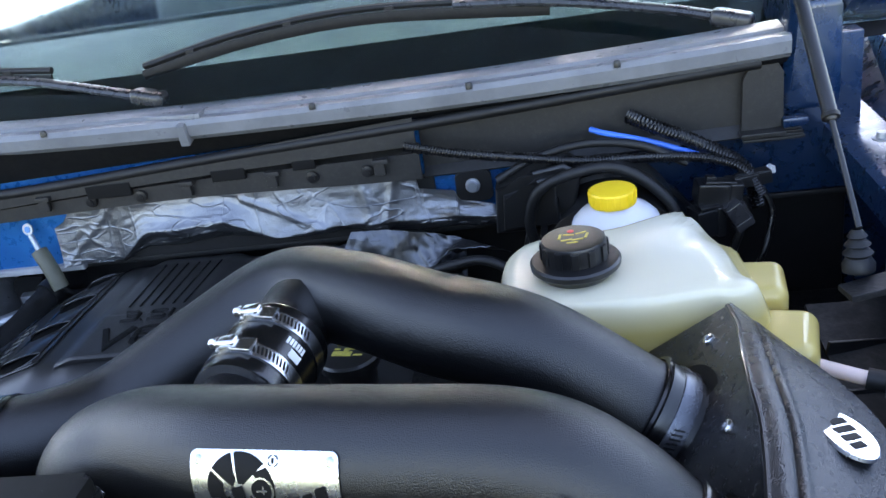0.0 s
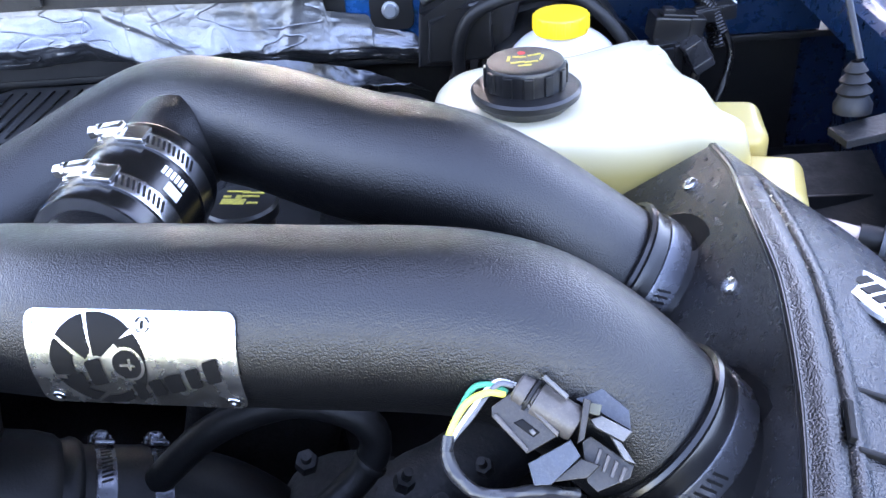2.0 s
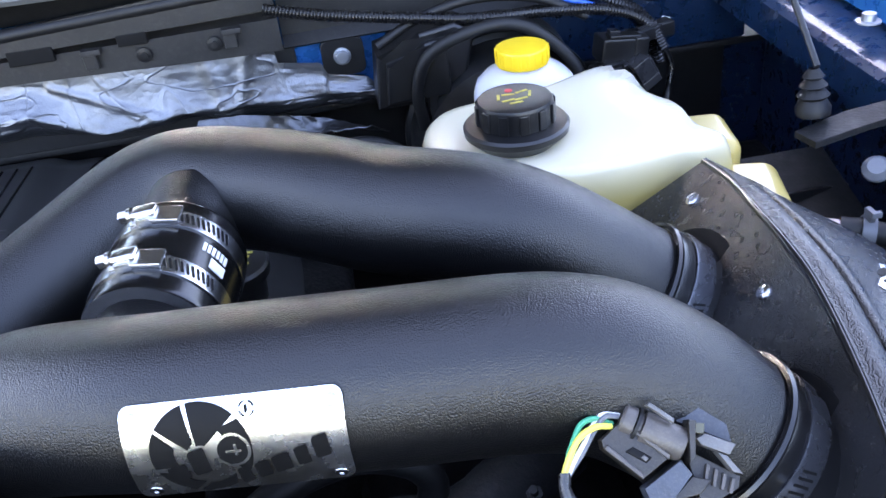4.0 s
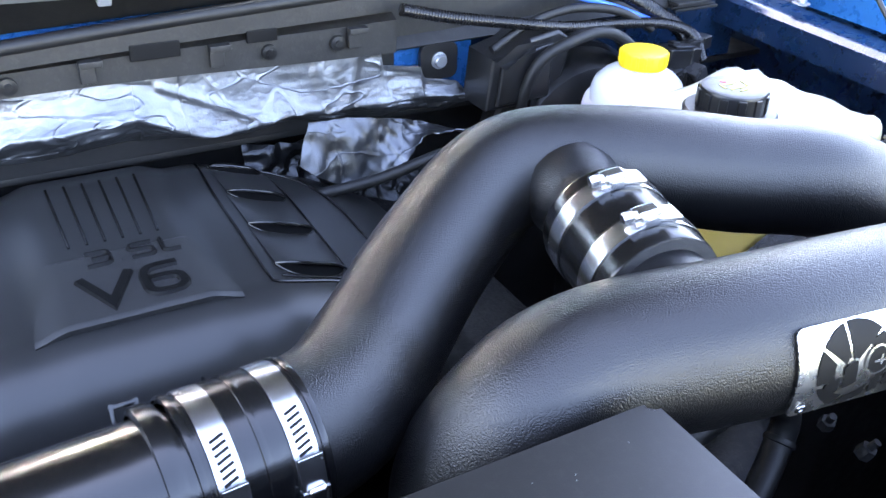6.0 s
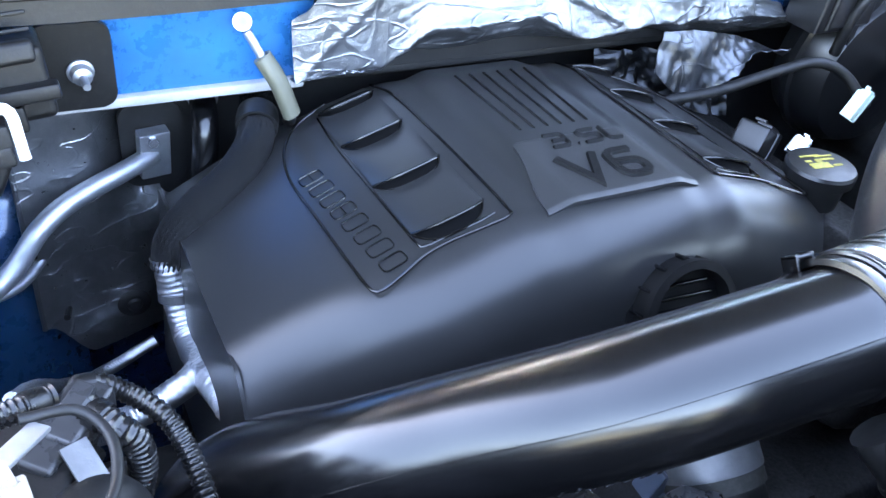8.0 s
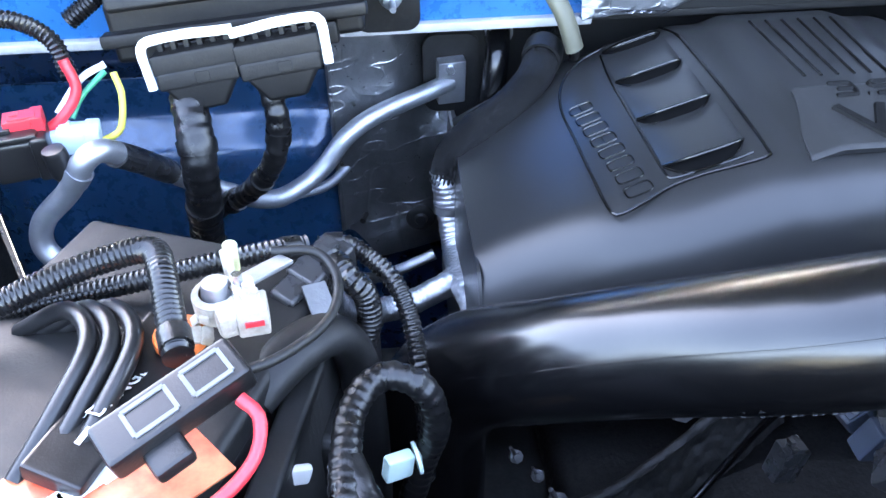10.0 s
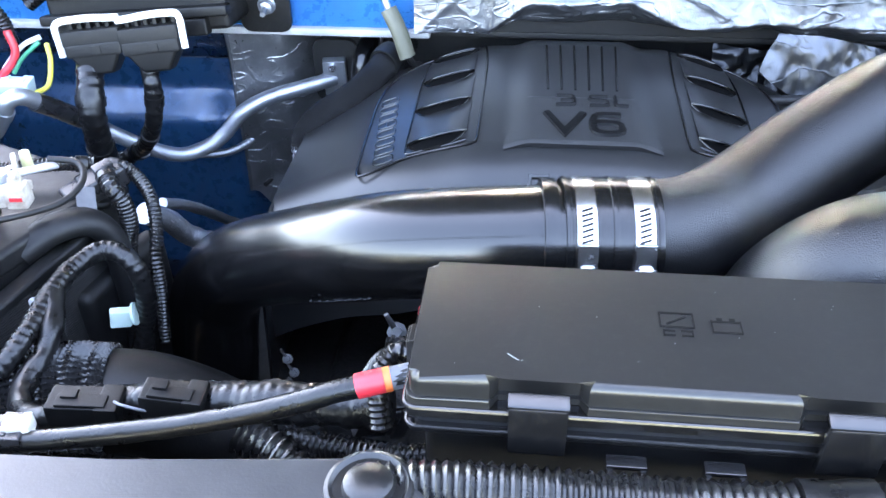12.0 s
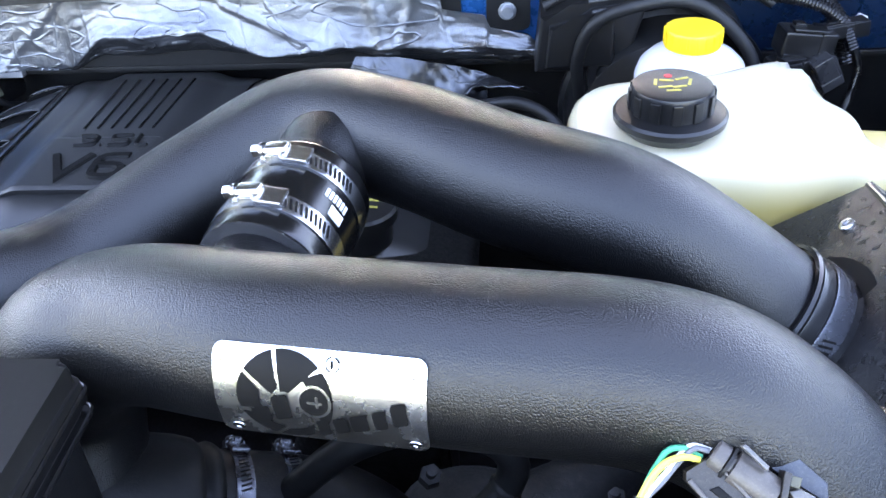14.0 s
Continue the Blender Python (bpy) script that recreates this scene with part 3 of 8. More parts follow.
# added dark sheet that hides an overbright stretch of the inner wing
part("wing_mask", block((0.016, 1.25, 0.66), pose(-1.334, 0.43, 0.80), 0.004), GRIME, shell, "dark sheet added to hide the bright inner wing")
# added dark block, blocks a bright reflection seen low on the right
part("gap_filler", block((0.30, 0.50, 0.35), pose(0.27, 0.88, 0.70), 0.03, 3), GRIME, shell)
part("undertray", block((1.8, 1.5, 0.02), pose(-0.45, 0.4, 0.45), 0.004), GRIME, shell)
part("front_panel", block((1.8, 0.03, 1.08), pose(-0.45, 0.06, 0.545), 0.01), GRIME, shell)
# raised bonnet, hinged at the screen
hood = thing("bonnet", (-0.45, 1.1, 1.24), "raised blue bonnet with dark underside", "bonnet")


def bonnet(u, v):
    x = -1.36 + 1.74 * u
    s = 1.18 * v
    sag = 0.04 * (2 * u - 1) ** 2
    return Vector((x, 1.31 - s * math.cos(radians(58)), 1.47 + s * math.sin(radians(58)) - sag))


part("bonnet_skin", sheet(24, 20, bonnet, 0.02), PAINT_SHADED, hood)
part("bonnet_liner", sheet(24, 20, lambda u, v: bonnet(0.06 + 0.88 * u, 0.06 + 0.88 * v) + Vector((0, -0.035, -0.022)), 0.008), RUBBER, hood, "black fibre underside liner")

# cab: windscreen, pillars, roof, dashboard and seats seen through the glass
cab = thing("cab", (-0.45, 1.6, 0.9), "pickup cab with raked windscreen and dark dashboard", "cab")


def screen(u, v):
    x = -1.27 + 1.65 * u
    bow = (2 * u - 1) ** 2
    return Vector((x, 1.052 + 0.80 * v + 0.06 * bow, 1.246 + 0.52 * v - 0.012 * bow))


glass = part("windscreen", sheet(24, 12, screen, 0.005), GLASS, cab)
part("frit_band", sheet(24, 3, lambda u, v: screen(u, -0.02 + 0.10 * v) + Vector((0, 0.004, -0.008)), 0.001), INK, cab, "black border printed behind the glass")
part("dashboard", sheet(20, 10, lambda u, v: Vector((-1.25 + 1.6 * u, 1.12 + 0.55 * v, 1.235 + 0.05 * math.sin(v * 2.6))), 0.02), DASH, cab)
part("bulkhead_inner", block((1.62, 0.02, 0.5), pose(-0.45, 1.70, 1.02), 0.004), DASH, cab)
part("roof", block((1.5, 1.3, 0.04), pose(-0.45, 2.48, 1.80), 0.015), PAINT, cab)
part("rear_wall", block((1.5, 0.04, 0.4), pose(-0.45, 3.1, 1.05), 0.01), CABIN, cab)
for x in (-1.26, 0.36):
    part("pillar", swept([(x, 1.12, 1.24), (x * 0.985 - 0.004, 1.5, 1.49), (x * 0.96 - 0.02, 1.86, 1.77)], 0.035, n=12, seg=10), PAINT_SHADED, cab)
for x in (-0.85, -0.05):
    s = part("seat", block((0.46, 0.18, 0.52), pose(x, 2.35, 1.09, -12), 0.06, 4), CABIN, cab)
    part("headrest", block((0.26, 0.1, 0.17), pose(x, 2.42, 1.42, -12), 0.04, 4), CABIN, s)
wheel_m = pose(-0.05, 1.78, 1.22, 62)
part("steering_wheel", swept([tuple(wheel_m @ Vector((0.18 * math.cos(a), 0.18 * math.sin(a), 0))) for a in np.linspace(0, 2 * math.pi, 17)], 0.014, n=60, seg=10, caps=False), DASH, cab)
for x in (-1.30, 0.40):
    part("door_panel", block((0.05, 1.5, 0.55), pose(x, 2.35, 1.0), 0.02), PAINT_SHADED, cab)

# cowl: grey lip, dark channel and a brown-grey flange with notches and push pins
cowl = thing("cowl", (-0.45, 1.03, 1.13), "grey plastic cowl below the windscreen", "cowl")


def lip_z(x):
    return 1.237 + 0.012 * ((x + 0.28) / 0.5) ** 2


def cowl_top(u, v):
    x = -1.24 + 1.48 * u
    prof = ((1.008, -0.024), (1.001, -0.018), (0.999, -0.004), (1.003, 0.002), (1.012, 0.003), (1.020, 0.002), (1.024, 0.006), (1.040, 0.008), (1.056, 0.0085), (1.066, 0.004))
    k = v * (len(prof) - 1)
    i = min(int(k), len(prof) - 2)
    f = k - i
    y = prof[i][0] * (1 - f) + prof[i + 1][0] * f
    z = prof[i][1] * (1 - f) + prof[i + 1][1] * f
    return Vector((x, y + 0.03 * max(0, abs(x + 0.42) - 0.3) ** 2, lip_z(x) + z))


part("cowl_lip", sheet(60, 28, cowl_top, 0.002), COWL_TOP, cowl, "grey top strip of the cowl, lightened for sky reflection")
part("cowl_step", prism([(-0.52, 1.018), (-0.47, 1.006), (-0.455, 1.006), (-0.455, 1.05), (-0.60, 1.05)], 1.2375, 1.2465, None, 0.002), COWL_TOP, cowl)
part("joint_cover", block((0.012, 0.05, 0.028), pose(-0.478, 1.018, 1.228, 12), 0.002), COWL_TOP, cowl)
for x in (-0.66, -0.31, -0.12, 0.05):
    part("cowl_pin", lathe([(0, 0.005), (0.003, 0.0045), (0.0042, 0.002), (0.0042, -0.003), (0, -0.003)], pose(x, 1.0, lip_z(x) + 0.002), 12), BLACK, cowl)
part("seal_channel", sheet(40, 6, lambda u, v: Vector((-1.24 + 1.48 * u, 1.008 + 0.03 * v, 1.226 - (0.062 - 0.05 * u) * v + 0.008 * (1 - v) * u)), 0.004), RUBBER, cowl, "black rubber sealing channel")
part("seal_bead", swept([(-1.2, 1.012, 1.165), (-0.776, 1.014, 1.168), (-0.444, 1.014, 1.186), (-0.149, 1.014, 1.200), (0.209, 1.016, 1.222)], 0.007, n=40, seg=10), RUBBER, cowl)


def flange(u, v):
    x = -1.24 + 1.045 * u
    low = 1.131 + 0.004 * math.sin(9 * x)
    hi = 1.168 + 0.04 * max(0.0, min(1.0, (x + 0.78) / 0.58))
    z = low + (hi - low) * v
    y = 1.019 + (0.011 if 0.42 < v < 0.58 else 0.0) - 0.006 * (v > 0.58)
    return Vector((x, y, z))


part("cowl_flange", sheet(90, 16, flange, 0.003), COWL, cowl, "dusty brown-grey flange")
for x, w, h in ((-0.98, 0.05, 0.016), (-0.80, 0.05, 0.017), (-0.605, 0.062, 0.018), (-0.44, 0.045, 0.015), (-0.34, 0.03, 0.012)):
    part("flange_slot", block((w, 0.006, h), pose(x, 1.0115, 1.157 + 0.02 * max(0, x + 0.7)), 0.001), INK, cowl, "dark slot in the flange")
for x in (-0.70, -0.50, -0.385, -0.245):
    part("flange_tab", join(block((0.014, 0.006, 0.02), pose(x, 1.010, 1.150), 0.0015), block((0.02, 0.01, 0.006), pose(x + 0.003, 1.008, 1.1585), 0.001)), COWL, cowl)
for x in (-0.635, -0.333, -0.262, -0.565):
    part("push_pin", join(lathe([(0, 0.004), (0.0035, 0.004), (0.0035, 0.002), (0.0075, 0.0015), (0.0078, -0.002), (0, -0.002)], along((x, 1.0125, 1.146), (0, -1, 0)), 20)), BLACK, cowl, "dark push-in fastener")
part("cowl_end_panel", sheet(20, 8, lambda u, v: Vector((-0.195 + 0.405 * u, 1.045 - 0.012 * (v < 0.12), 1.122 + (0.076 + 0.02 * u) * v + 0.006 * u)), 0.003), COWL, cowl, "brown-grey end panel")
part("end_bracket", join(prism([(0.190, 1.135), (0.238, 1.140), (0.238, 1.205), (0.222, 1.232), (0.205, 1.222), (0.192, 1.200)], -0.002, 0.002, Matrix.Translation((0, 1.03, 0)) @ Matrix.Rotation(radians(90), 4, "X"), 0.001), block((0.05, 0.02, 0.004), pose(0.212, 1.022, 1.137), 0.001)), COWL, cowl)
part("end_block", block((0.07, 0.1, 0.13), pose(0.272, 1.09, 1.215), 0.012), PAINT_SHADED, cowl, "dark hinge pocket")
part("hinge_arm", join(block((0.012, 0.06, 0.14), pose(0.243, 1.05, 1.24, 20), 0.003), block((0.03, 0.02, 0.012), pose(0.25, 1.03, 1.145), 0.003)), PAINT_SHADED, cowl)
bm = bmesh.new()
for k in range(9):
    bm = join(bm, block((0.07, 0.004, 0.004), pose(0.225, 1.02 + 0.006 * k, 1.128 + 0.0015 * k), 0.001))
part("drain_grille", bm, COWL, cowl, "ribbed drain grille")


def wiper(name, arm, blade, label):
    w = thing(name, arm[0], label, "wiper", "windscreen wipers")
    part("arm", sweep(bmesh.new(), arm, 0.01, n=24, seg=10, squash=0.6), SMOKE, w, "smoky grey wiper arm")
    p, q = Vector(arm[0]), Vector(arm[1])
    part("pivot_cap", block((0.05, 0.026, 0.02), Matrix.Translation(p) @ (q - p).to_track_quat("X", "Z").to_matrix().to_4x4(), 0.007, 3), SMOKE, w)
    part("blade_frame", swept(blade, 0.0048, n=36, seg=8), RUBBER, w)
    low = [(x, y - 0.006, z - 0.012) for x, y, z in blade]
    part("blade_rubber", sweep(bmesh.new(), low, 0.0036, n=36, seg=6, squash=2.4), DULL, w)
    pts, _ = spline(blade, 9)
    for k in (1, 3, 5, 7):
        part("blade_claw", block((0.012, 0.006, 0.014), Matrix.Translation(Vector(pts[k]) + Vector((0, -0.003, -0.006))), 0.001), RUBBER, w)
    return w


wiper("wiper", [(0.190, 1.075, 1.262), (0.12, 1.10, 1.278), (-0.02, 1.125, 1.302), (-0.14, 1.14, 1.312)],
      [(-0.56, 1.115, 1.292), (-0.42, 1.13, 1.315), (-0.25, 1.14, 1.322), (-0.02, 1.14, 1.303)], "black windscreen wiper parked on the glass")
wiper("wiper", [(-0.545, 1.075, 1.258), (-0.60, 1.09, 1.268), (-0.72, 1.115, 1.290), (-0.84, 1.13, 1.305)],
      [(-1.22, 1.14, 1.298), (-1.08, 1.14, 1.312), (-0.9, 1.14, 1.318), (-0.70, 1.13, 1.300)], "black windscreen wiper parked on the glass")

# gas strut from the wing to the bonnet
strut = thing("gas_strut", (0.226, 0.715, 1.12), "black gas strut propping the bonnet, on a rubber boot", "gas strut")
foot, way = Vector((0.227, 0.720, 1.148)), Vector((-0.029, 0.727, 0.686))
part("rod", swept([tuple(foot), tuple(foot + 0.11 * way), tuple(foot + 0.14 * way)], 0.0027, n=8, seg=12), BLACK, strut, "dark thin rod")
part("cylinder", lathe([(0, 0), (0.004, 0), (0.0064, 0.003), (0.0068, 0.009), (0.0068, 0.29), (0.004, 0.30), (0, 0.30)], along(foot + 0.105 * way, way), 24), BLACK, strut, "black cylinder")
part("end_collar", lathe([(0.0068, 0), (0.0082, 0.001), (0.0082, 0.005), (0.0068, 0.006)], along(foot + 0.107 * way, way), 24), RUBBER, strut)
part("boot", lathe([(0.004, 0.024), (0.005, 0.0225), (0.0085, 0.0175), (0.006, 0.0155), (0.011, 0.010), (0.0075, 0.008), (0.0128, 0.002), (0.010, -0.001), (0.014, -0.008), (0.0135, -0.014), (0, -0.014)], along(foot + Vector((0, 0, -0.026)), (-0.05, 0.12, 1)), 28), RUBBER, strut, "ribbed rubber boot")
part("bracket", join(prism([(-0.018, -0.012), (0.03, -0.016), (0.078, -0.024), (0.085, 0.0), (0.03, 0.012), (-0.018, 0.012)], -0.003, 0.003, pose(0.228, 0.70, 1.100, 0, -6, 12), 0.001)), CAST, strut, "dull steel ball bracket")

# foil-faced heat shields on the firewall
shield = thing("heat_shield", (-0.45, 1.03, 1.05), "crinkled silver foil heat shield on the firewall", "heat shield")


def step(x, rows):
    return float(np.interp(x, [r[0] for r in rows], [r[1] for r in rows]))


TOP = [(-0.711, 1.108), (-0.695, 1.116), (-0.680, 1.134), (-0.2055, 1.130), (-0.205, 1.110), (-0.160, 1.103), (-0.155, 1.089), (-0.113, 1.080), (-0.098, 1.060)]
LOW = [(-0.711, 1.050), (-0.66, 1.053), (-0.624, 1.050), (-0.60, 1.062), (-0.585, 1.068), (-0.52, 1.068), (-0.47, 1.070), (-0.436, 1.068), (-0.41, 1.062), (-0.365, 1.060), (-0.31, 1.065), (-0.28, 1.058), (-0.2, 1.052), (-0.13, 1.050), (-0.098, 1.050)]
RIDGE = [(-0.711, 0.004), (-0.62, 0.006), (-0.598, 0.014), (-0.575, 0.025), (-0.51, 0.028), (-0.462, 0.029), (-0.43, 0.013), (-0.405, 0.008), (-0.34, 0.010), (-0.28, 0.014), (-0.2, 0.020), (-0.098, 0.016)]


def shield_face(u, v):
    # a panel that leans out to a lip, then tucks back under to the lower edge
    x = -0.711 + 0.613 * u
    low, top, h = step(x, LOW), step(x, TOP), step(x, RIDGE)
    lip = low + h
    w = noise.noise(Vector((x * 22, v * 3.0, 1.7)))
    f = noise.noise(Vector((x * 70 + 4 * w, v * 9.0, 5.1)))
    out = 0.004 + 0.22 * h + 0.010 * (0.5 + 0.5 * math.sin(14 * x + 1.0))
    if v > 0.4:
        k = (v - 0.4) / 0.6
        z = lip + (top - lip) * k
        y = 1.030 - out * (1 - k) ** 1.7
    else:
        k = v / 0.4
        z = low + h * k + 0.0015 * math.sin(60 * x) * (1 - k)
        y = 1.030 - out * k ** 0.7 + 0.006 * (1 - k)
    # two long slanting pleats and the crumple near the end
    y -= 0.0018 * math.exp(-((z - 1.096 - 0.9 * (x + 0.66)) / 0.005) ** 2) * (x < -0.585)
    y -= 0.0022 * math.exp(-((z - 1.100 - 0.06 * math.sin(8 * x)) / 0.004) ** 2) * (-0.44 < x < -0.24)
    y -= 0.004 * math.exp(-((x + 0.272 + 0.2 * (z - 1.09)) / 0.008) ** 2) + 0.003 * math.exp(-((x + 0.245 - 0.3 * (z - 1.09)) / 0.006) ** 2)
    rough_ = 1.0 + 3.0 * (1 - smooth(0.3, 0.5, v))
    return Vector((x, y - rough_ * (0.0020 * w + 0.0010 * abs(f)), z))


part("foil", sheet(220, 50, shield_face, 0.0012), FOIL, shield, sharp=1.2)


def lower_foil(u, v):
    # loose quilted skirt that hangs from the shield and is creased on the slant
    x = -0.298 + 0.20 * u - 0.02 * (1 - v)
    bottom = 1.040 - 0.045 * math.sin(math.pi * min(1.0, 1.3 * u + 0.05))
    z = bottom + (1.068 - 0.05 * u * u - bottom) * v
    w = noise.noise(Vector((x * 30, z * 30, 9.2)))
    q = 0.0011 * math.sin(420 * (x + 0.8 * z)) * smooth(0.3, 0.6, u)
    return Vector((x, 1.010 - 0.022 * (1 - v) - 0.006 * w - 0.0025 * noise.noise(Vector((x * 90, z * 70, 2.2))) - q, z))


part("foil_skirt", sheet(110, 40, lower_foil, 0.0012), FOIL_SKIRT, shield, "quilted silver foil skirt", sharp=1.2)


def crumpled(u, v):
    # crumpled foil behind the engine cover; its shade is put into the material
    x = -0.36 + 0.20 * u
    z = 0.965 + 0.075 * v - 0.02 * u
    w = noise.noise(Vector((x * 34, z * 34, 4.4)))
    return Vector((x, 1.045 - 0.012 * w - 0.008 * noise.noise(Vector((x * 80, z * 80, 7.0))) - 0.03 * (1 - v), z))


part("foil_apron", sheet(60, 40, crumpled, 0.0012), FOIL_SHADED, shield, "crumpled foil with shade in its tone", sharp=0.5)


def left_foil(u, v):
    # a stiff foil-faced panel, its lower edge slanting away, pressed round a stud and a grommet
    x = -0.9555 + 0.150 * u
    low = 0.800 - 0.052 * smooth(0.02, 0.30, u)
    z = low + (1.035 - low) * v
    w = noise.noise(Vector((x * 16, z * 12, 3.3)))
    f = noise.noise(Vector((x * 60, z * 44, 6.1)))
    y = 1.060 + 0.045 * u - 0.005 * w - 0.0016 * abs(f) + 0.035 * smooth(0.42, 0.75, u) * smooth(0.45, 0.75, v)
    y -= 0.010 * math.exp(-(((x + 0.868) / 0.022) ** 2 + ((z - 0.800) / 0.022) ** 2))
    y += 0.006 * math.exp(-(((x + 0.928) / 0.014) ** 2 + ((z - 0.815) / 0.02) ** 2))
    return Vector((x, y, z))


lf = thing("heat_shield", (-0.88, 1.08, 0.75), "dull grey foil heat shield beside the coolant pipes", "heat shield")
part("foil", sheet(60, 80, left_foil, 0.002), FOIL_MID, lf, sharp=1.2)
part("foil_hem", swept([tuple(left_foil(0.0, k / 12) + Vector((0, -0.001, 0))) for k in range(13)], 0.0026, n=40, seg=8), FOIL, lf, "bright folded foil edge")
part("grommet", lathe([(0, 0.006), (0.006, 0.006), (0.008, 0.003), (0.013, 0.0025), (0.017, 0.0), (0.0, 0.0)], along((-0.868, 1.070, 0.800), (0, -1, 0)), 24), RUBBER, lf)
part("stud", swept([(-0.927, 1.085, 0.809), (-0.934, 1.055, 0.811)], 0.0035, n=4, seg=8), BLACK, lf)


# ---- intake tubes, couplers, clamps ----
A_LINE = [(-0.490, 0.546, 1.099), (-0.4304, 0.5905, 1.0930), (-0.3436, 0.6503, 1.1252), (-0.2717, 0.6785, 1.1535), (-0.2011, 0.6459, 1.1600), (-0.1317, 0.6045, 1.1555), (-0.0542, 0.5715, 1.1440), (0.0373, 0.556, 1.0810)]
B_LINE = [(-0.402, 0.474, 0.985), (-0.401, 0.5050, 1.0590), (-0.3780, 0.496, 1.1120), (-0.3333, 0.4935, 1.1320), (-0.2519, 0.4670, 1.1455), (-0.1488, 0.4522, 1.1474), (-0.0583, 0.4425, 1.1440), (-0.0093, 0.4330, 1.1205), (0.0413, 0.4182, 1.0680)]
R_A, R_B, R_C = 0.041, 0.0445, 0.0395

rear_tube = thing("intake_tube", (-0.25, 0.65, 1.06), "textured black intake tube with a side branch, bent to the engine", "intake tube", "intake tubes")
A_TUBE = [(-0.520, 0.5475, 1.1, 0.0415), (-0.488, 0.5498, 1.1005, 0.0413), (-0.452, 0.564, 1.0985, 0.041), (-0.412, 0.601, 1.0985, R_A)] + [(*p, R_A) for p in A_LINE[2:]]
part("tube", swept(A_TUBE, n=120, seg=48), GRAIN, rear_tube)
X0, X1 = Vector((-0.246, 0.652, 1.156)), Vector((-0.272, 0.498, 1.143))
xway = (X1 - X0).normalized()
part("branch", lathe([(0.034, 0.0), (0.034, 0.012), (0.031, 0.024), (0.030, 0.030), (0.030, 0.11), (0.0, 0.11)], along(X0 + xway * 0.012, xway), 40), GRAIN, rear_tube, "short welded side branch")
front_tube = thing("intake_tube", (-0.2, 0.46, 1.05), "textured black intake tube with riveted metal badge", "intake tube", "intake tubes")
part("tube", swept(B_LINE, R_B, n=110, seg=48), GRAIN, front_tube)

part("branch_stub", lathe([(0.030, 0.105), (0.0312, 0.107), (0.0312, 0.140), (0.034, 0.150), (0.034, 0.175), (0, 0.175)], along(X0, xway), 40), GRAIN, front_tube, "short welded side branch")
coupler = thing("silicone_coupler", tuple(X0 + xway * 0.1), "black rubber coupler sleeve joining the two intake tubes", "coupler", "rubber couplers")
part("sleeve", lathe([(0.0315, 0.024), (0.0385, 0.024), (0.0392, 0.027), (0.0388, 0.046), (0.0392, 0.070), (0.0388, 0.088), (0.0392, 0.1), (0.0385, 0.103), (0.0315, 0.103)], along(X0 + xway * 0.03, xway), 56), GLOSS, coupler)
part("woven_end", lathe([(0.0300, 0.1035), (0.0384, 0.1035), (0.0384, 0.1042), (0.0300, 0.1042)], along(X0 + xway * 0.03, xway), 56), BRAID, coupler, "woven cut end")


def turn_for(at, axis, toward):
    """The turn about the axis that brings the clamp's screw to the given side."""
    m = along(at, axis)
    v = m.to_3x3().inverted() @ Vector(toward)
    return math.degrees(math.atan2(v.y, v.x))


for d in (0.072, 0.113):
    at = X0 + xway * d
    hose_clamp(tuple(at), tuple(-xway), 0.0390, turn_for(at, -xway, (-0.16, 0, 1)))

# pale printed mark on the sleeve, as plain shapes
mark_turn = turn_for(X0, xway, (0.80, 0, 0.52))
for k in range(6):
    m = along(X0 + xway * 0.092, xway, 0) @ Matrix.Rotation(radians(mark_turn - 10 + 4.4 * k), 4, "Z") @ Matrix.Translation((0.0393, 0, -0.004))
    part("printed_bar", block((0.0006, 0.0021, 0.0065), m, 0), WHITE, coupler)
m = along(X0 + xway * 0.092, xway, 0) @ Matrix.Rotation(radians(mark_turn - 4), 4, "Z") @ Matrix.Translation((0.0393, 0, 0.006))
part("printed_shape", block((0.0006, 0.011, 0.008), m, 0.0002), WHITE, coupler, "pale printed shape")

# badge plate on the front tube
C0, C1 = Vector((-0.2519, 0.4670, 1.1455)), Vector((-0.1488, 0.4522, 1.1474))
badge_way = (C1 - C0).normalized()
badge_out = Vector((0, 0, 1)).cross(badge_way).normalized() * -1


def on_tube(s, arc, lift):
    """A place on the front tube: s metres along the badge from its middle, arc metres round the tube (up is plus)."""
    mid = C0 + (C1 - C0) * 0.415 + badge_way * s
    a = arc / R_B + radians(8)
    return mid + (R_B + lift) * (math.cos(a) * badge_out + math.sin(a) * Vector((0, 0, 1)))


def rounded(w, h, r, n=5):
    pts = []
    for cx, cy, a0 in ((w / 2 - r, h / 2 - r, 0), (-w / 2 + r, h / 2 - r, 90), (-w / 2 + r, -h / 2 + r, 180), (w / 2 - r, -h / 2 + r, 270)):
        pts += [(cx + r * math.cos(radians(a0 + 90 * k / n)), cy + r * math.sin(radians(a0 + 90 * k / n))) for k in range(n + 1)]
    return pts


PW, PH = 0.102, 0.0495


def plate_lift(arc):
    return 0.0012 + 0.35 * max(0.0, -arc - 0.012) ** 1.6 * 6


def plate_face(u, v):
    s, arc = PW * (u - 0.5), PH * (v - 0.5)
    r = 0.005
    ex, ey = abs(s) - (PW / 2 - r), abs(arc) - (PH / 2 - r)
    if ex > 0 and ey > 0 and math.hypot(ex, ey) > r:
        k = r / math.hypot(ex, ey)
        s = math.copysign(PW / 2 - r + ex * k, s)
        arc = math.copysign(PH / 2 - r + ey * k, arc)
    return on_tube(s, arc, plate_lift(arc))


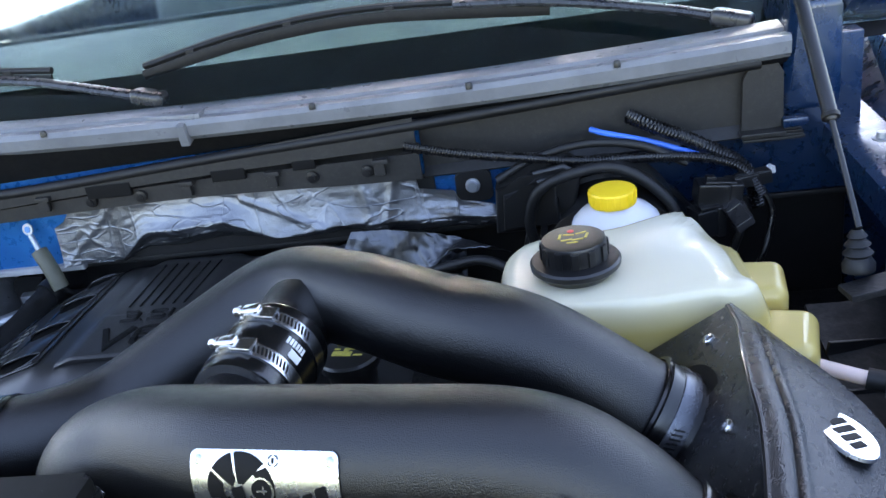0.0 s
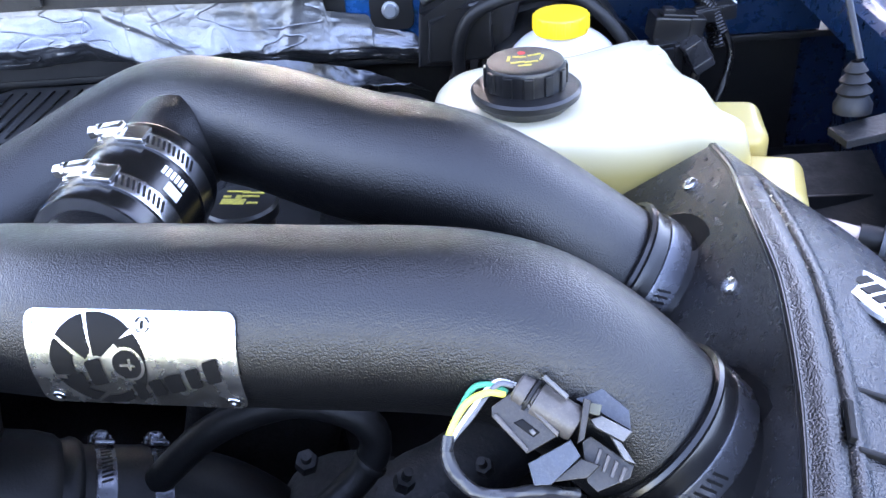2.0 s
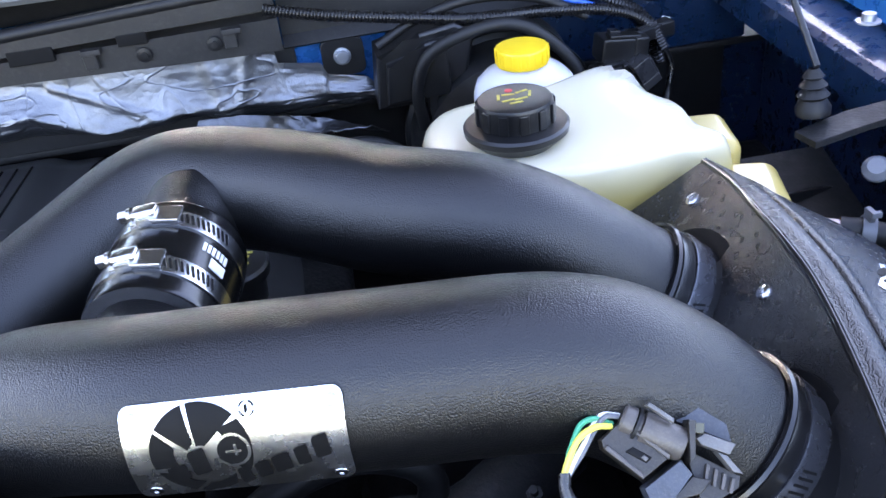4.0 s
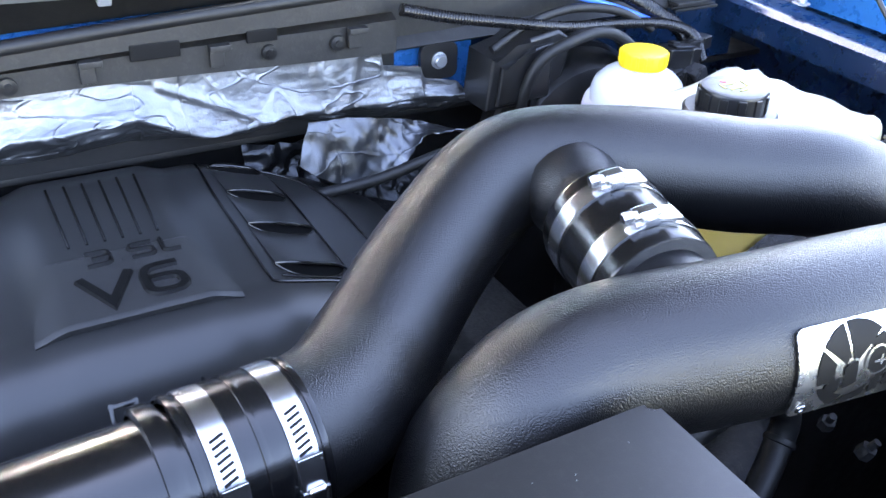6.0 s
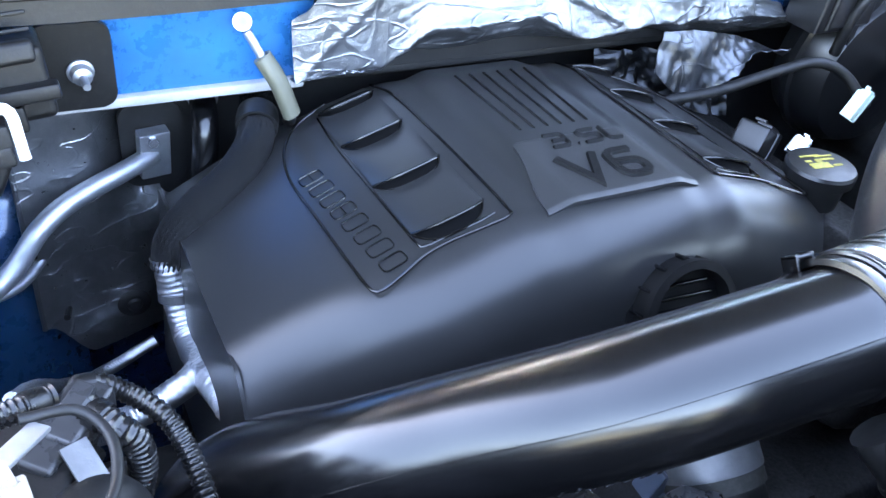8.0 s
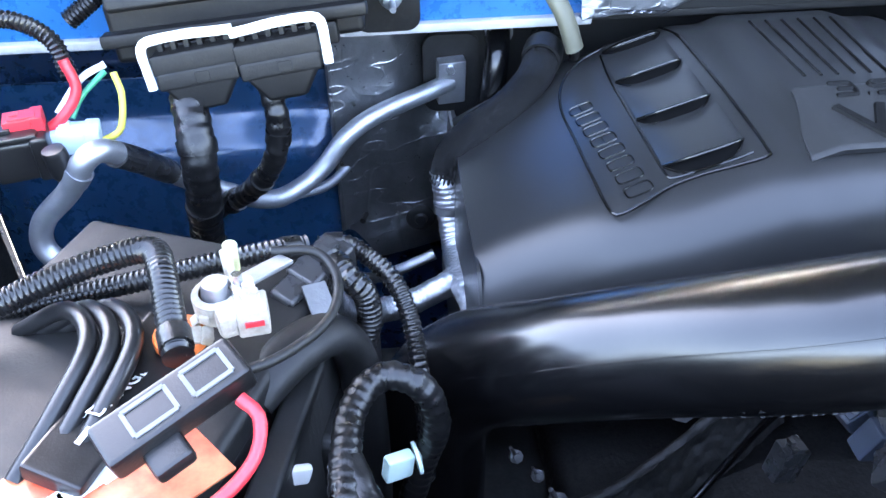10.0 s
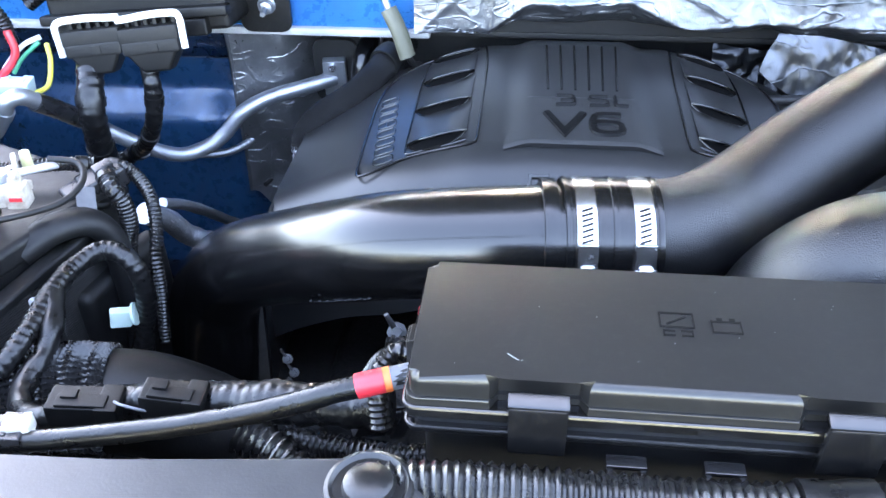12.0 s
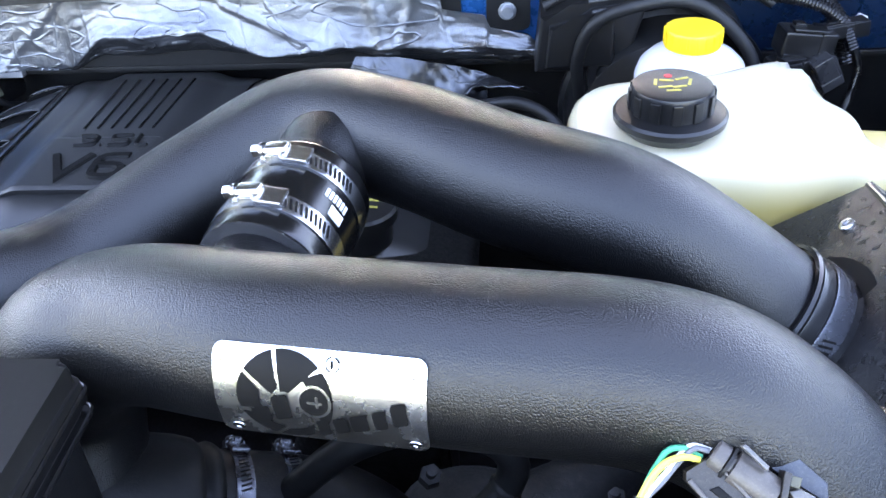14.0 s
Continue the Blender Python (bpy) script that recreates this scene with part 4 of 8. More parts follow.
plate = part("badge_plate", sheet(52, 28, plate_face, -0.001), BRUSHED, front_tube, "brushed steel badge plate with dark cut-out emblem")


def decal(name, outline, mat, lift=0.0004, label=""):
    """A flat figure of (s, arc) wrapped on the badge plate, cut fine enough to follow its bend."""
    bm = bmesh.new()
    bm.faces.new([bm.verts.new((x, y, 0)) for x, y in outline])
    lo, hi = min(p[1] for p in outline), max(p[1] for p in outline)
    n = max(1, int((hi - lo) / 0.004))
    for k in range(1, n):
        y = lo + (hi - lo) * k / n
        bmesh.ops.bisect_plane(bm, geom=bm.verts[:] + bm.edges[:] + bm.faces[:], plane_co=(0, y, 0), plane_no=(0, 1, 0))
    for v in bm.verts:
        s, arc = v.co.x, v.co.y
        v.co = on_tube(s, arc, plate_lift(arc) + lift + 0.0011)
    part(name, bm, mat, plate, label)


def ring_sector(cx, cy, r0, r1, a0, a1, n=10):
    out = [(cx + r1 * math.cos(radians(a0 + (a1 - a0) * k / n)), cy + r1 * math.sin(radians(a0 + (a1 - a0) * k / n))) for k in range(n + 1)]
    inn = [(cx + r0 * math.cos(radians(a1 + 14 - (a1 - a0) * k / n)), cy + r0 * math.sin(radians(a1 + 14 - (a1 - a0) * k / n))) for k in range(n + 1)]
    return out + inn


EX, EY = -0.0160, 0.0002
for a0, a1, r0 in ((44, 100, 0.004), (106, 146, 0.006), (150, 196, 0.0125), (201, 250, 0.017), (255, 300, 0.0185), (-36, 38, 0.0135)):
    decal("emblem_blade", ring_sector(EX, EY, r0, 0.0235, a0, a1), INK, label="dark shutter-blade shape")
slant = radians(16)
# plain bars where the emblem carries a word
for k, (s, a, w, h) in enumerate(((-0.0285, -0.0097, 0.0095, 0.0090), (-0.0180, -0.0045, 0.0085, 0.0135), (0.0012, -0.0146, 0.0062, 0.0100), (0.0100, -0.0122, 0.0072, 0.0095), (0.0192, -0.0095, 0.0088, 0.0100), (0.0292, -0.0062, 0.0066, 0.0105), (0.0385, -0.0022, 0.0076, 0.0115))):
    decal("emblem_bar", [(s + x * math.cos(slant) - y * math.sin(slant) * 0.4, a + x * math.sin(slant) + y) for x, y in rounded(w, h, 0.0012, 2)], INK, 0.0007, "dark bar of the emblem")
decal("emblem_ring", [(-0.0014 + 0.0084 * math.cos(t), 0.0005 + 0.0084 * math.sin(t)) for t in np.linspace(0, 2 * math.pi, 25)[:-1]], BRUSHED, 0.0009)
decal("emblem_dot", [(-0.0014 + 0.0070 * math.cos(t), 0.0005 + 0.0070 * math.sin(t)) for t in np.linspace(0, 2 * math.pi, 25)[:-1]], INK, 0.0012)
decal("emblem_slit", [(-0.001 + x, 0.0005 + y) for x, y in rounded(0.0075, 0.0014, 0.0005, 2)], BRUSHED, 0.0015)
decal("emblem_slit", [(0.0002 + x, 0.001 + y) for x, y in rounded(0.0015, 0.0058, 0.0005, 2)], BRUSHED, 0.0015)
for a0 in (0, 90, 180, 270):
    decal("mark_ring", ring_sector(0.0075, 0.0185, 0.0030, 0.0037, a0 + 8, a0 + 68, 5), INK, 0.0006)
decal("mark_bar", [(0.0072 + x, 0.0185 + y) for x, y in rounded(0.0012, 0.0036, 0.0004, 2)], INK, 0.0006)
for s, arc in ((-0.0455, 0.0185), (0.0455, 0.0185), (-0.043, -0.0205), (0.0445, -0.0205)):
    p = on_tube(s, arc, plate_lift(arc) + 0.001)
    n = (p - on_tube(s, arc, plate_lift(arc) - 0.01)).normalized()
    part("rivet", lathe([(0.0034, 0), (0.0032, 0.0005), (0.0020, 0.0009), (0.0011, 0.0009), (0.0009, 0.0002), (0, 0.0002)], along(p, n), 20), CHROME, plate)

# smooth charge pipe on the other side
C_LINE = [(-0.885, 0.680, 0.779, 0.0415), (-0.880, 0.701, 0.880, 0.0450), (-0.854, 0.6874, 0.9359, 0.0429), (-0.805, 0.6334, 0.9967, 0.0393), (-0.7524, 0.5998, 1.0332, 0.0389), (-0.7043, 0.5717, 1.0619, 0.0395), (-0.652, 0.5517, 1.0848, 0.0395), (-0.5589, 0.5392, 1.1025, 0.0387), (-0.545, 0.541, 1.1025, 0.0387)]
charge = thing("charge_pipe", (-0.7, 0.58, 0.98), "smooth black moulded charge pipe with a seam line", "charge pipe")
part("pipe", swept(C_LINE, n=100, seg=48), GLOSS, charge)
ring_way = Vector((0.99, 0.10, -0.02)).normalized()
part("end_bead", lathe([(0.0395, -0.008), (0.043, -0.007), (0.0435, -0.002), (0.0425, 0.003), (0.0395, 0.004)], along((-0.5515, 0.5425, 1.1015), ring_way), 48), GLOSS, charge)
part("end_lug", join(block((0.0025, 0.012, 0.010), pose(-0.5665, 0.577, 1.127, -38), 0.0008), block((0.0025, 0.012, 0.010), pose(-0.5545, 0.577, 1.127, -38), 0.0008), block((0.0145, 0.012, 0.0025), pose(-0.5605, 0.579, 1.1295, -38), 0.0008)), GLOSS, charge, "small moulded lug")
# the moulding seam and a raised maker's panel, its writing as bars
pts, _ = spline(C_LINE, 60)
fr = frames_along(pts[:, :3])
seam = []
for i in range(16, 59):
    t, s, u = fr[i]
    a = radians(40)
    d = math.cos(a) * np.array((0, -1, 0)) + math.sin(a) * np.array((0, 0, 1))
    d = d - t * (d @ t)
    d /= np.linalg.norm(d)
    seam.append(tuple(pts[i, :3] + d * (pts[i, 3] - 0.0002)))
part("seam", swept(seam, 0.0006, n=80, seg=6), GLOSS, charge, "fine moulding seam")
i = 30
bars = []
for row, (n, w, h) in enumerate(((4, 0.005, 0.0035), (14, 0.0026, 0.0022))):
    for k in range(n):
        x = -0.730 + 0.0045 * row * 0 + (w + 0.0014) * k
        j = int(np.argmin(abs(pts[:, 0] - x)))
        c = pts[j]
        a = radians(-22 - 15 * row)
        n_ = Vector((0.05, -math.cos(a), math.sin(a)))
        p = Vector(c[:3]) + n_ * (c[3] + 0.0003)
        p.x = x
        q = n_.to_track_quat("Z", "X").to_matrix().to_4x4()
        bars.append(block((h, w, 0.0006), Matrix.Translation(p) @ q, 0))
part("moulded_marks", join(*bars), GLOSS, charge, "small raised moulded marks")

joint = thing("silicone_coupler", (-0.52, 0.546, 1.06), "glossy black rubber coupler between charge pipe and intake tube", "coupler", "rubber couplers")
JC = Vector((-0.5135, 0.5465, 1.1005))
part("sleeve", lathe([(0.0405, -0.031), (0.0428, -0.031), (0.0434, -0.028), (0.0426, -0.025), (0.0428, -0.014), (0.0438, -0.007), (0.0430, 0.0), (0.0442, 0.007), (0.0428, 0.013), (0.0428, 0.026), (0.0436, 0.029), (0.043, 0.032), (0.025, 0.0315)], along(JC, ring_way), 56), GLOSS, joint)
for d in (-0.0182, 0.0192):
    at = JC + ring_way * d
    hose_clamp(tuple(at), tuple(-ring_way), 0.0430, turn_for(at, -ring_way, (0, -1, 0.10)), 0.013, 8)
for d in (-0.0295, 0.001, 0.030):
    part("sleeve_bead", lathe([(0.0425, -0.0025), (0.0440, -0.0018), (0.0445, 0.0), (0.0440, 0.0018), (0.0425, 0.0025)], along(JC + ring_way * d, ring_way), 48), GLOSS, joint)

# rings where the tubes enter the filter box
for line, r, name in ((A_LINE, R_A, "rear"), (B_LINE, R_B, "front")):
    end, before = Vector(line[-1]), Vector(line[-2])
    way_ = (end - before).normalized()
    if name == "front":
        end -= 0.017 * way_
    sl = thing("silicone_coupler", tuple(end), "black rubber coupler where the intake tube enters the filter box", "coupler", "rubber couplers")
    part("sleeve", lathe([(r + 0.0003, -0.018), (r + 0.0035, -0.018), (r + 0.0045, -0.014), (r + 0.0035, -0.010), (r + 0.0035, 0.012), (r + 0.005, 0.016), (r + 0.005, 0.045), (0, 0.045)], along(end, way_), 56), GLOSS, sl)
    part("sleeve_bead", lathe([(r + 0.002, -0.0195), (r + 0.0045, -0.0190), (r + 0.0055, -0.0170), (r + 0.0045, -0.0150), (r + 0.002, -0.0145)], along(end, way_), 56), GLOSS, sl)
    # band in the steel tone that has shade painted in
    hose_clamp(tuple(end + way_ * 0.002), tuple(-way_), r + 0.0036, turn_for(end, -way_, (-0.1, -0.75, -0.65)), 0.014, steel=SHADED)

# ---- filter box ----
box = thing("filter_box", (0.1, 0.48, 0.95), "textured black filter box with sloped panel and ribbed lid", "filter box")
EDGE = [(0.104, 0.646, 1.124), (0.1045, 0.605, 1.130), (0.0985, 0.56, 1.137), (0.0945, 0.51, 1.1405), (0.0925, 0.468, 1.136), (0.081, 0.40, 1.126), (0.063, 0.33, 1.116), (0.045, 0.26, 1.105)]
FAR = [(0.1065, 0.652, 1.121), (0.146, 0.612, 1.10), (0.172, 0.562, 1.095), (0.186, 0.515, 1.09), (0.192, 0.44, 1.082), (0.190, 0.27, 1.07)]
edge_pts, _ = spline(EDGE, 40)
FAR = [FAR[0]] + [(x - 0.009, y - 0.0155, z + 0.012) for x, y, z in FAR[1:]]
far_pts, _ = spline(FAR, 40)


def slope_at(u):
    """The way down the sloped panel, flatter at its rear tip."""
    a = radians(33 + 18 * min(1.0, u / 0.25) + 12 * smooth(0.35, 0.65, u))
    return Vector((-math.cos(a), 0.0, -math.sin(a)))



def at_share(pts, u):
    """A place on a row of points, u from 0 to 1, between the points too."""
    k = u * (len(pts) - 1)
    i = min(int(k), len(pts) - 2)
    return Vector(pts[i]).lerp(Vector(pts[i + 1]), k - i)


def lid(u, v):
    a, b = at_share(edge_pts, u), at_share(far_pts, u)
    v = v ** 1.5
    p = a.lerp(b, v)
    wide = (b - a).length
    s = v * wide
    k = min(1.0, 6 * u)
    # flat border, a groove, then the slightly raised field that falls away
    p.z += k * (0.0040 * smooth(0.0, 0.012, s) * (1 - 0.8 * v) + 0.0015 * math.sin(math.pi * min(1.0, v)) - 0.0026 * math.exp(-((s - 0.0185) / 0.0020) ** 2) + 0.0012 * math.exp(-((s - 0.0235) / 0.0024) ** 2))
    return p


part("lid", sheet(150, 110, lid, -0.003), GRAIN_BOX, box, "grained lid with raised ribs")


def panel(u, v):
    p = at_share(edge_pts, u) + slope_at(u) * (0.16 * v) + Vector((-0.0015, 0, 0.0))
    p.y += 0.01 * v * (1 - 2 * u)
    return p


def lip_band(u, v):
    """The smooth worn border along the panel edge, a little proud of the lid."""
    a, b = at_share(edge_pts, 0.03 + 0.97 * u), at_share(far_pts, 0.03 + 0.97 * u)
    s = 0.0005 + 0.0125 * v * smooth(0.0, 0.12, u)
    p = a + (b - a).normalized() * s
    p.z += 0.0012 + 0.0036 * smooth(0.0, 0.0125, s)
    return p


part("lip_band", sheet(60, 8, lip_band, 0.0016), FUSE_EDGE, box, "smooth worn border of the lid")
part("tube_panel", sheet(40, 12, panel, 0.003), GRAIN_BOX, box, "sloped panel that takes the intake tubes")
part("edge_bead", swept(EDGE, 0.0024, n=50, seg=10), FUSE_EDGE, box, "glossy worn edge")
part("rear_wall", sheet(20, 8, lambda u, v: at_share(far_pts, u) + Vector((0.004, 0.006, 0)) * v + Vector((0, 0, -0.20 * v - 0.002)), 0.003), GRAIN_BOX, box)
for y, d in ((0.612, 0.026), (0.496, 0.027), (0.40, 0.070), (0.35, 0.03)):
    i = int(np.argmin(abs(edge_pts[:, 1] - y)))
    down = slope_at(i / 39)
    p = Vector(edge_pts[i]) + down * d
    n = Vector((down.z, 0, -down.x))
    part("rivet", lathe([(0.0052, 0), (0.0050, 0.0014), (0.0036, 0.0024), (0.0018, 0.0026), (0.0014, 0.0012), (0, 0.0012)], along(p + n * 0.0008, n), 20), CHROME, box)
# oval emblem on the lid, as plain shapes
em = Matrix.Translation((0.146, 0.476, 1.1222)) @ Matrix.Rotation(radians(-78), 4, "Z") @ Matrix.Rotation(radians(-15), 4, "X")
oval = part("emblem", lathe([(0.0265, -0.002), (0.0265, 0.0006), (0.0255, 0.0012), (0, 0.0012)], em @ Matrix.Diagonal((1, 0.62, 1, 1)), 40), BRUSHED, box, "bright oval emblem with dark shapes")
part("emblem_bars", join(*[block((0.0055, 0.016 - 0.003 * abs(k - 1.2), 0.0005), em @ Matrix.Translation((-0.013 + 0.0085 * k, 0, 0.0015)) @ Matrix.Rotation(radians(18), 4, "Z"), 0) for k in range(4)]), INK, oval)
for size, x, y, turn in (((0.050, 0.0035, 0.004), 0.130, 0.4005, -16), ((0.0035, 0.024, 0.004), 0.0975, 0.386, -16), ((0.045, 0.0035, 0.004), 0.117, 0.3665, -16)):
    i = int(np.argmin(abs(edge_pts[:, 1] - y)))
    share = (x - edge_pts[i, 0]) / (far_pts[i, 0] - edge_pts[i, 0])
    part("lid_groove", block(size, pose(x, y, edge_pts[i, 2] * (1 - share) + far_pts[i, 2] * share + 0.0085, 0, 14, turn), 0.001), INK, box, "dark groove beside a raised field")
# flat dark discs on the panel, painting the shade in the tubes' clearance holes
for line, r in ((A_LINE, R_A), (B_LINE, R_B)):
    end, before = Vector(line[-1]), Vector(line[-2])
    i = int(np.argmin(abs(edge_pts[:, 1] - end.y)))
    down = slope_at(i / 39)
    n = Vector((down.z, 0, -down.x))
    way_ = (end - before).normalized()
    base = Vector(edge_pts[i])
    hit = end + way_ * ((base - end).dot(n) / way_.dot(n))
    part("tube_gap_shade", prism([((r + 0.010) * math.cos(a), 1.08 * (r + 0.010) * math.sin(a)) for a in np.linspace(0, 2 * math.pi, 41)[:-1]], -0.0006, 0.0006, along(hit + n * 0.0012, n)), INK, box, "dark disc for the shade in the gap round the tube")


# ---- engine cover ----
engine_cover = thing("engine_cover", (-0.52, 0.88, 0.95), "satin black plastic engine cover with louvres and raised writing", "engine cover")
CX = -0.519


def bend(x, k):
    """A soft corner: 0 before, x after."""
    return k * math.log(1 + math.exp(min(60.0, x / k)))


def spine(u):
    """Height of the cover's middle ridge: flat top and sloping flanks."""
    return 0.0078 * (1 - smooth(0.048, 0.078, u))


def cover_z(x, y):
    u = abs(x - CX)
    z = 1.0445 - 0.33 * bend(u - 0.102, 0.004) - 0.22 * bend(u - 0.224, 0.006)
    z += spine(u) * smooth(0.772, 0.80, y)
    z -= 0.025 * bend(y - 0.86, 0.01) + 0.010 * smooth(1.0, 1.06, y)
    return z


def cover_face(u, v):
    x = CX - 0.318 + 0.636 * u
    edge = 0.784 + 0.030 * smooth(0.15, 0.31, abs(x - CX))
    # v runs up the rounded front face, then back over the top
    if v < 0.35:
        d = 1 - v / 0.35
        a = min(d / 0.72, 1.0) * math.pi / 2 * 0.96
        z = cover_z(x, edge) - 0.070 * (1 - math.cos(a)) - 0.075 * max(0.0, d - 0.72) / 0.28
        y = edge - 0.066 * math.sin(a) - 0.006 * max(0.0, d - 0.72) / 0.28
        return Vector((x, y, z))
    y = edge + (1.04 - edge) * (v - 0.35) / 0.65
    return Vector((x, y, cover_z(x, y)))


part("cover_shell", sheet(150, 130, cover_face, 0.003), COVER, engine_cover, sharp=1.2)
for sx in (-1, 1):
    part("cover_side", sheet(6, 40, lambda u, v: Vector((CX + sx * (0.318 + 0.01 * u), 0.722 + 0.32 * v, cover_z(CX + 0.318, 0.9) - 0.20 * u - 0.075 * (1 - smooth(0.0, 0.2, v)))), 0.003), COVER, engine_cover)

# raised badge pad that caps the ridge's front, with a lip and writing
PAD_Z = 1.0445 + 0.0078 + 0.0014


def pad_face(u, v):
    y = 0.7685 + 0.0945 * v
    k = 2 * u - 1
    half = 0.0745 - 0.0185 * smooth(0.0, 1.0, v)
    # rounded corners at the back
    half -= 0.006 * smooth(0.93, 1.0, v) ** 2
    x = CX + half * k
    z = PAD_Z - 0.0078 + spine(abs(x - CX)) - 0.0022 * (1 - smooth(0.0, 0.05, v)) - 0.0016 * smooth(0.97, 1.0, v)
    return Vector((x, y, z + 0.012 * v * 0.1))


badge_pad = part("badge_pad", sheet(70, 50, pad_face, 0.0055), PAD, engine_cover, "raised pad with engine size", sharp=0.9)


def stroke(bm, line, w, m, depth, closed=False):
    """A flat band of even width along a polyline in the local xy plane, standing proud by depth."""
    p = [Vector((*q, 0)) for q in line]
    n = len(p)
    left, right = [], []
    for i in range(n):
        a = p[i - 1] if (i or closed) else p[i]
        b = p[(i + 1) % n] if (i < n - 1 or closed) else p[i]
        d0, d1 = (p[i] - a), (b - p[i])
        d0 = d0.normalized() if d0.length else d1.normalized()
        d1 = d1.normalized() if d1.length else d0
        t = (d0 + d1).normalized()
        side = Vector((-t.y, t.x, 0)) * (w / 2 / max(0.45, t.dot(d1)))
        left.append(p[i] + side)
        right.append(p[i] - side)
    rows = []
    for l, r in zip(left, right):
        e = (r - l).normalized() * depth * 0.5
        rows.append([bm.verts.new(m @ q) for q in (l, l + e + Vector((0, 0, depth)), r - e + Vector((0, 0, depth)), r)])
    pairs = list(zip(rows, rows[1:])) + ([(rows[-1], rows[0])] if closed else [])
    for a, b in pairs:
        for k in range(3):
            bm.faces.new((a[k], b[k], b[k + 1], a[k + 1]))
    if not closed:
        bm.faces.new(rows[0][::-1])
        bm.faces.new(rows[-1])
    return bm


def round_path(points, r, closed=False):
    """Cuts the corners of a polyline with short arcs."""
    p = [Vector((*q, 0)) for q in points]
    out = []
    n = len(p)
    for i in range(n):
        if not closed and i in (0, n - 1):
            out.append((p[i].x, p[i].y))
            continue
        a, b = p[i - 1], p[(i + 1) % n]
        ra = min(r, 0.45 * (a - p[i]).length)
        rb = min(r, 0.45 * (b - p[i]).length)
        s0, s1 = p[i] + (a - p[i]).normalized() * ra, p[i] + (b - p[i]).normalized() * rb
        for k in range(4):
            f = k / 3
            q = s0 * (1 - f) ** 2 + p[i] * 2 * f * (1 - f) + s1 * f * f
            out.append((q.x, q.y))
    return out


# wide rounded characters, each drawn in a box one unit wide and one unit high
GLYPHS = {
    "3": [([(0.02, 1), (1, 1), (1, 0), (0, 0)], False), ([(0.25, 0.5), (0.97, 0.5)], False)],
    ".": [([(0.1, 0.0), (0.9, 0.0)], False)],
    "5": [([(1, 1), (0, 1), (0, 0.55), (1, 0.55), (1, 0), (0, 0)], False)],
    "L": [([(0, 1.06), (0, 0), (1, 0)], False)],
    "V": [([(-0.02, 1.06), (0.5, 0.0), (1.02, 1.06)], False)],
    "6": [([(1, 1), (0, 1), (0, 0), (1, 0), (1, 0.56), (0.03, 0.56)], False)],
}


def wide_letters(text, x0, y0, sizes, gap, h, w, depth, z, tilt, r):
    x = x0
    for ch, wide in zip(text, sizes):
        m = Matrix.Translation((x, y0, z + 0.012 * (y0 - 0.7685))) @ Matrix.Rotation(radians(tilt), 4, "X")
        bm = bmesh.new()
        for line, closed in GLYPHS[ch]:
            pts_ = [(w / 2 + (wide - w) * px, w / 2 + (h - w) * py) for px, py in line]
            stroke(bm, round_path(pts_, r, closed) if ch != "V" else pts_, w, m, depth, closed)
        part("writing", bm, LETTER, badge_pad, "dark raised writing")
        x += wide + gap


wide_letters("3.5L", -0.5465, 0.8405, (0.0225, 0.0045, 0.0225, 0.0165), 0.0032, 0.0235, 0.0042, 0.0026, PAD_Z, 0.7, 0.005)
wide_letters("V6", -0.5575, 0.7815, (0.0430, 0.0355), 0.0015, 0.0460, 0.0088, 0.0026, PAD_Z, 0.7, 0.011)
for k in range(6):
    x0, x1 = CX - 0.0335 + 0.0141 * k, CX - 0.036 + 0.0156 * k
    part("spine_rib", sweep(bmesh.new(), [(x0 + (x1 - x0) * f, 0.8835 + 0.12 * f, cover_z(x0, 0.8835 + 0.12 * f) + 0.0004) for f in (0, 0.25, 0.5, 0.75, 1)], 0.0013, n=20, seg=8, squash=0.9), GLOSS, engine_cover, "thin glossy rib")

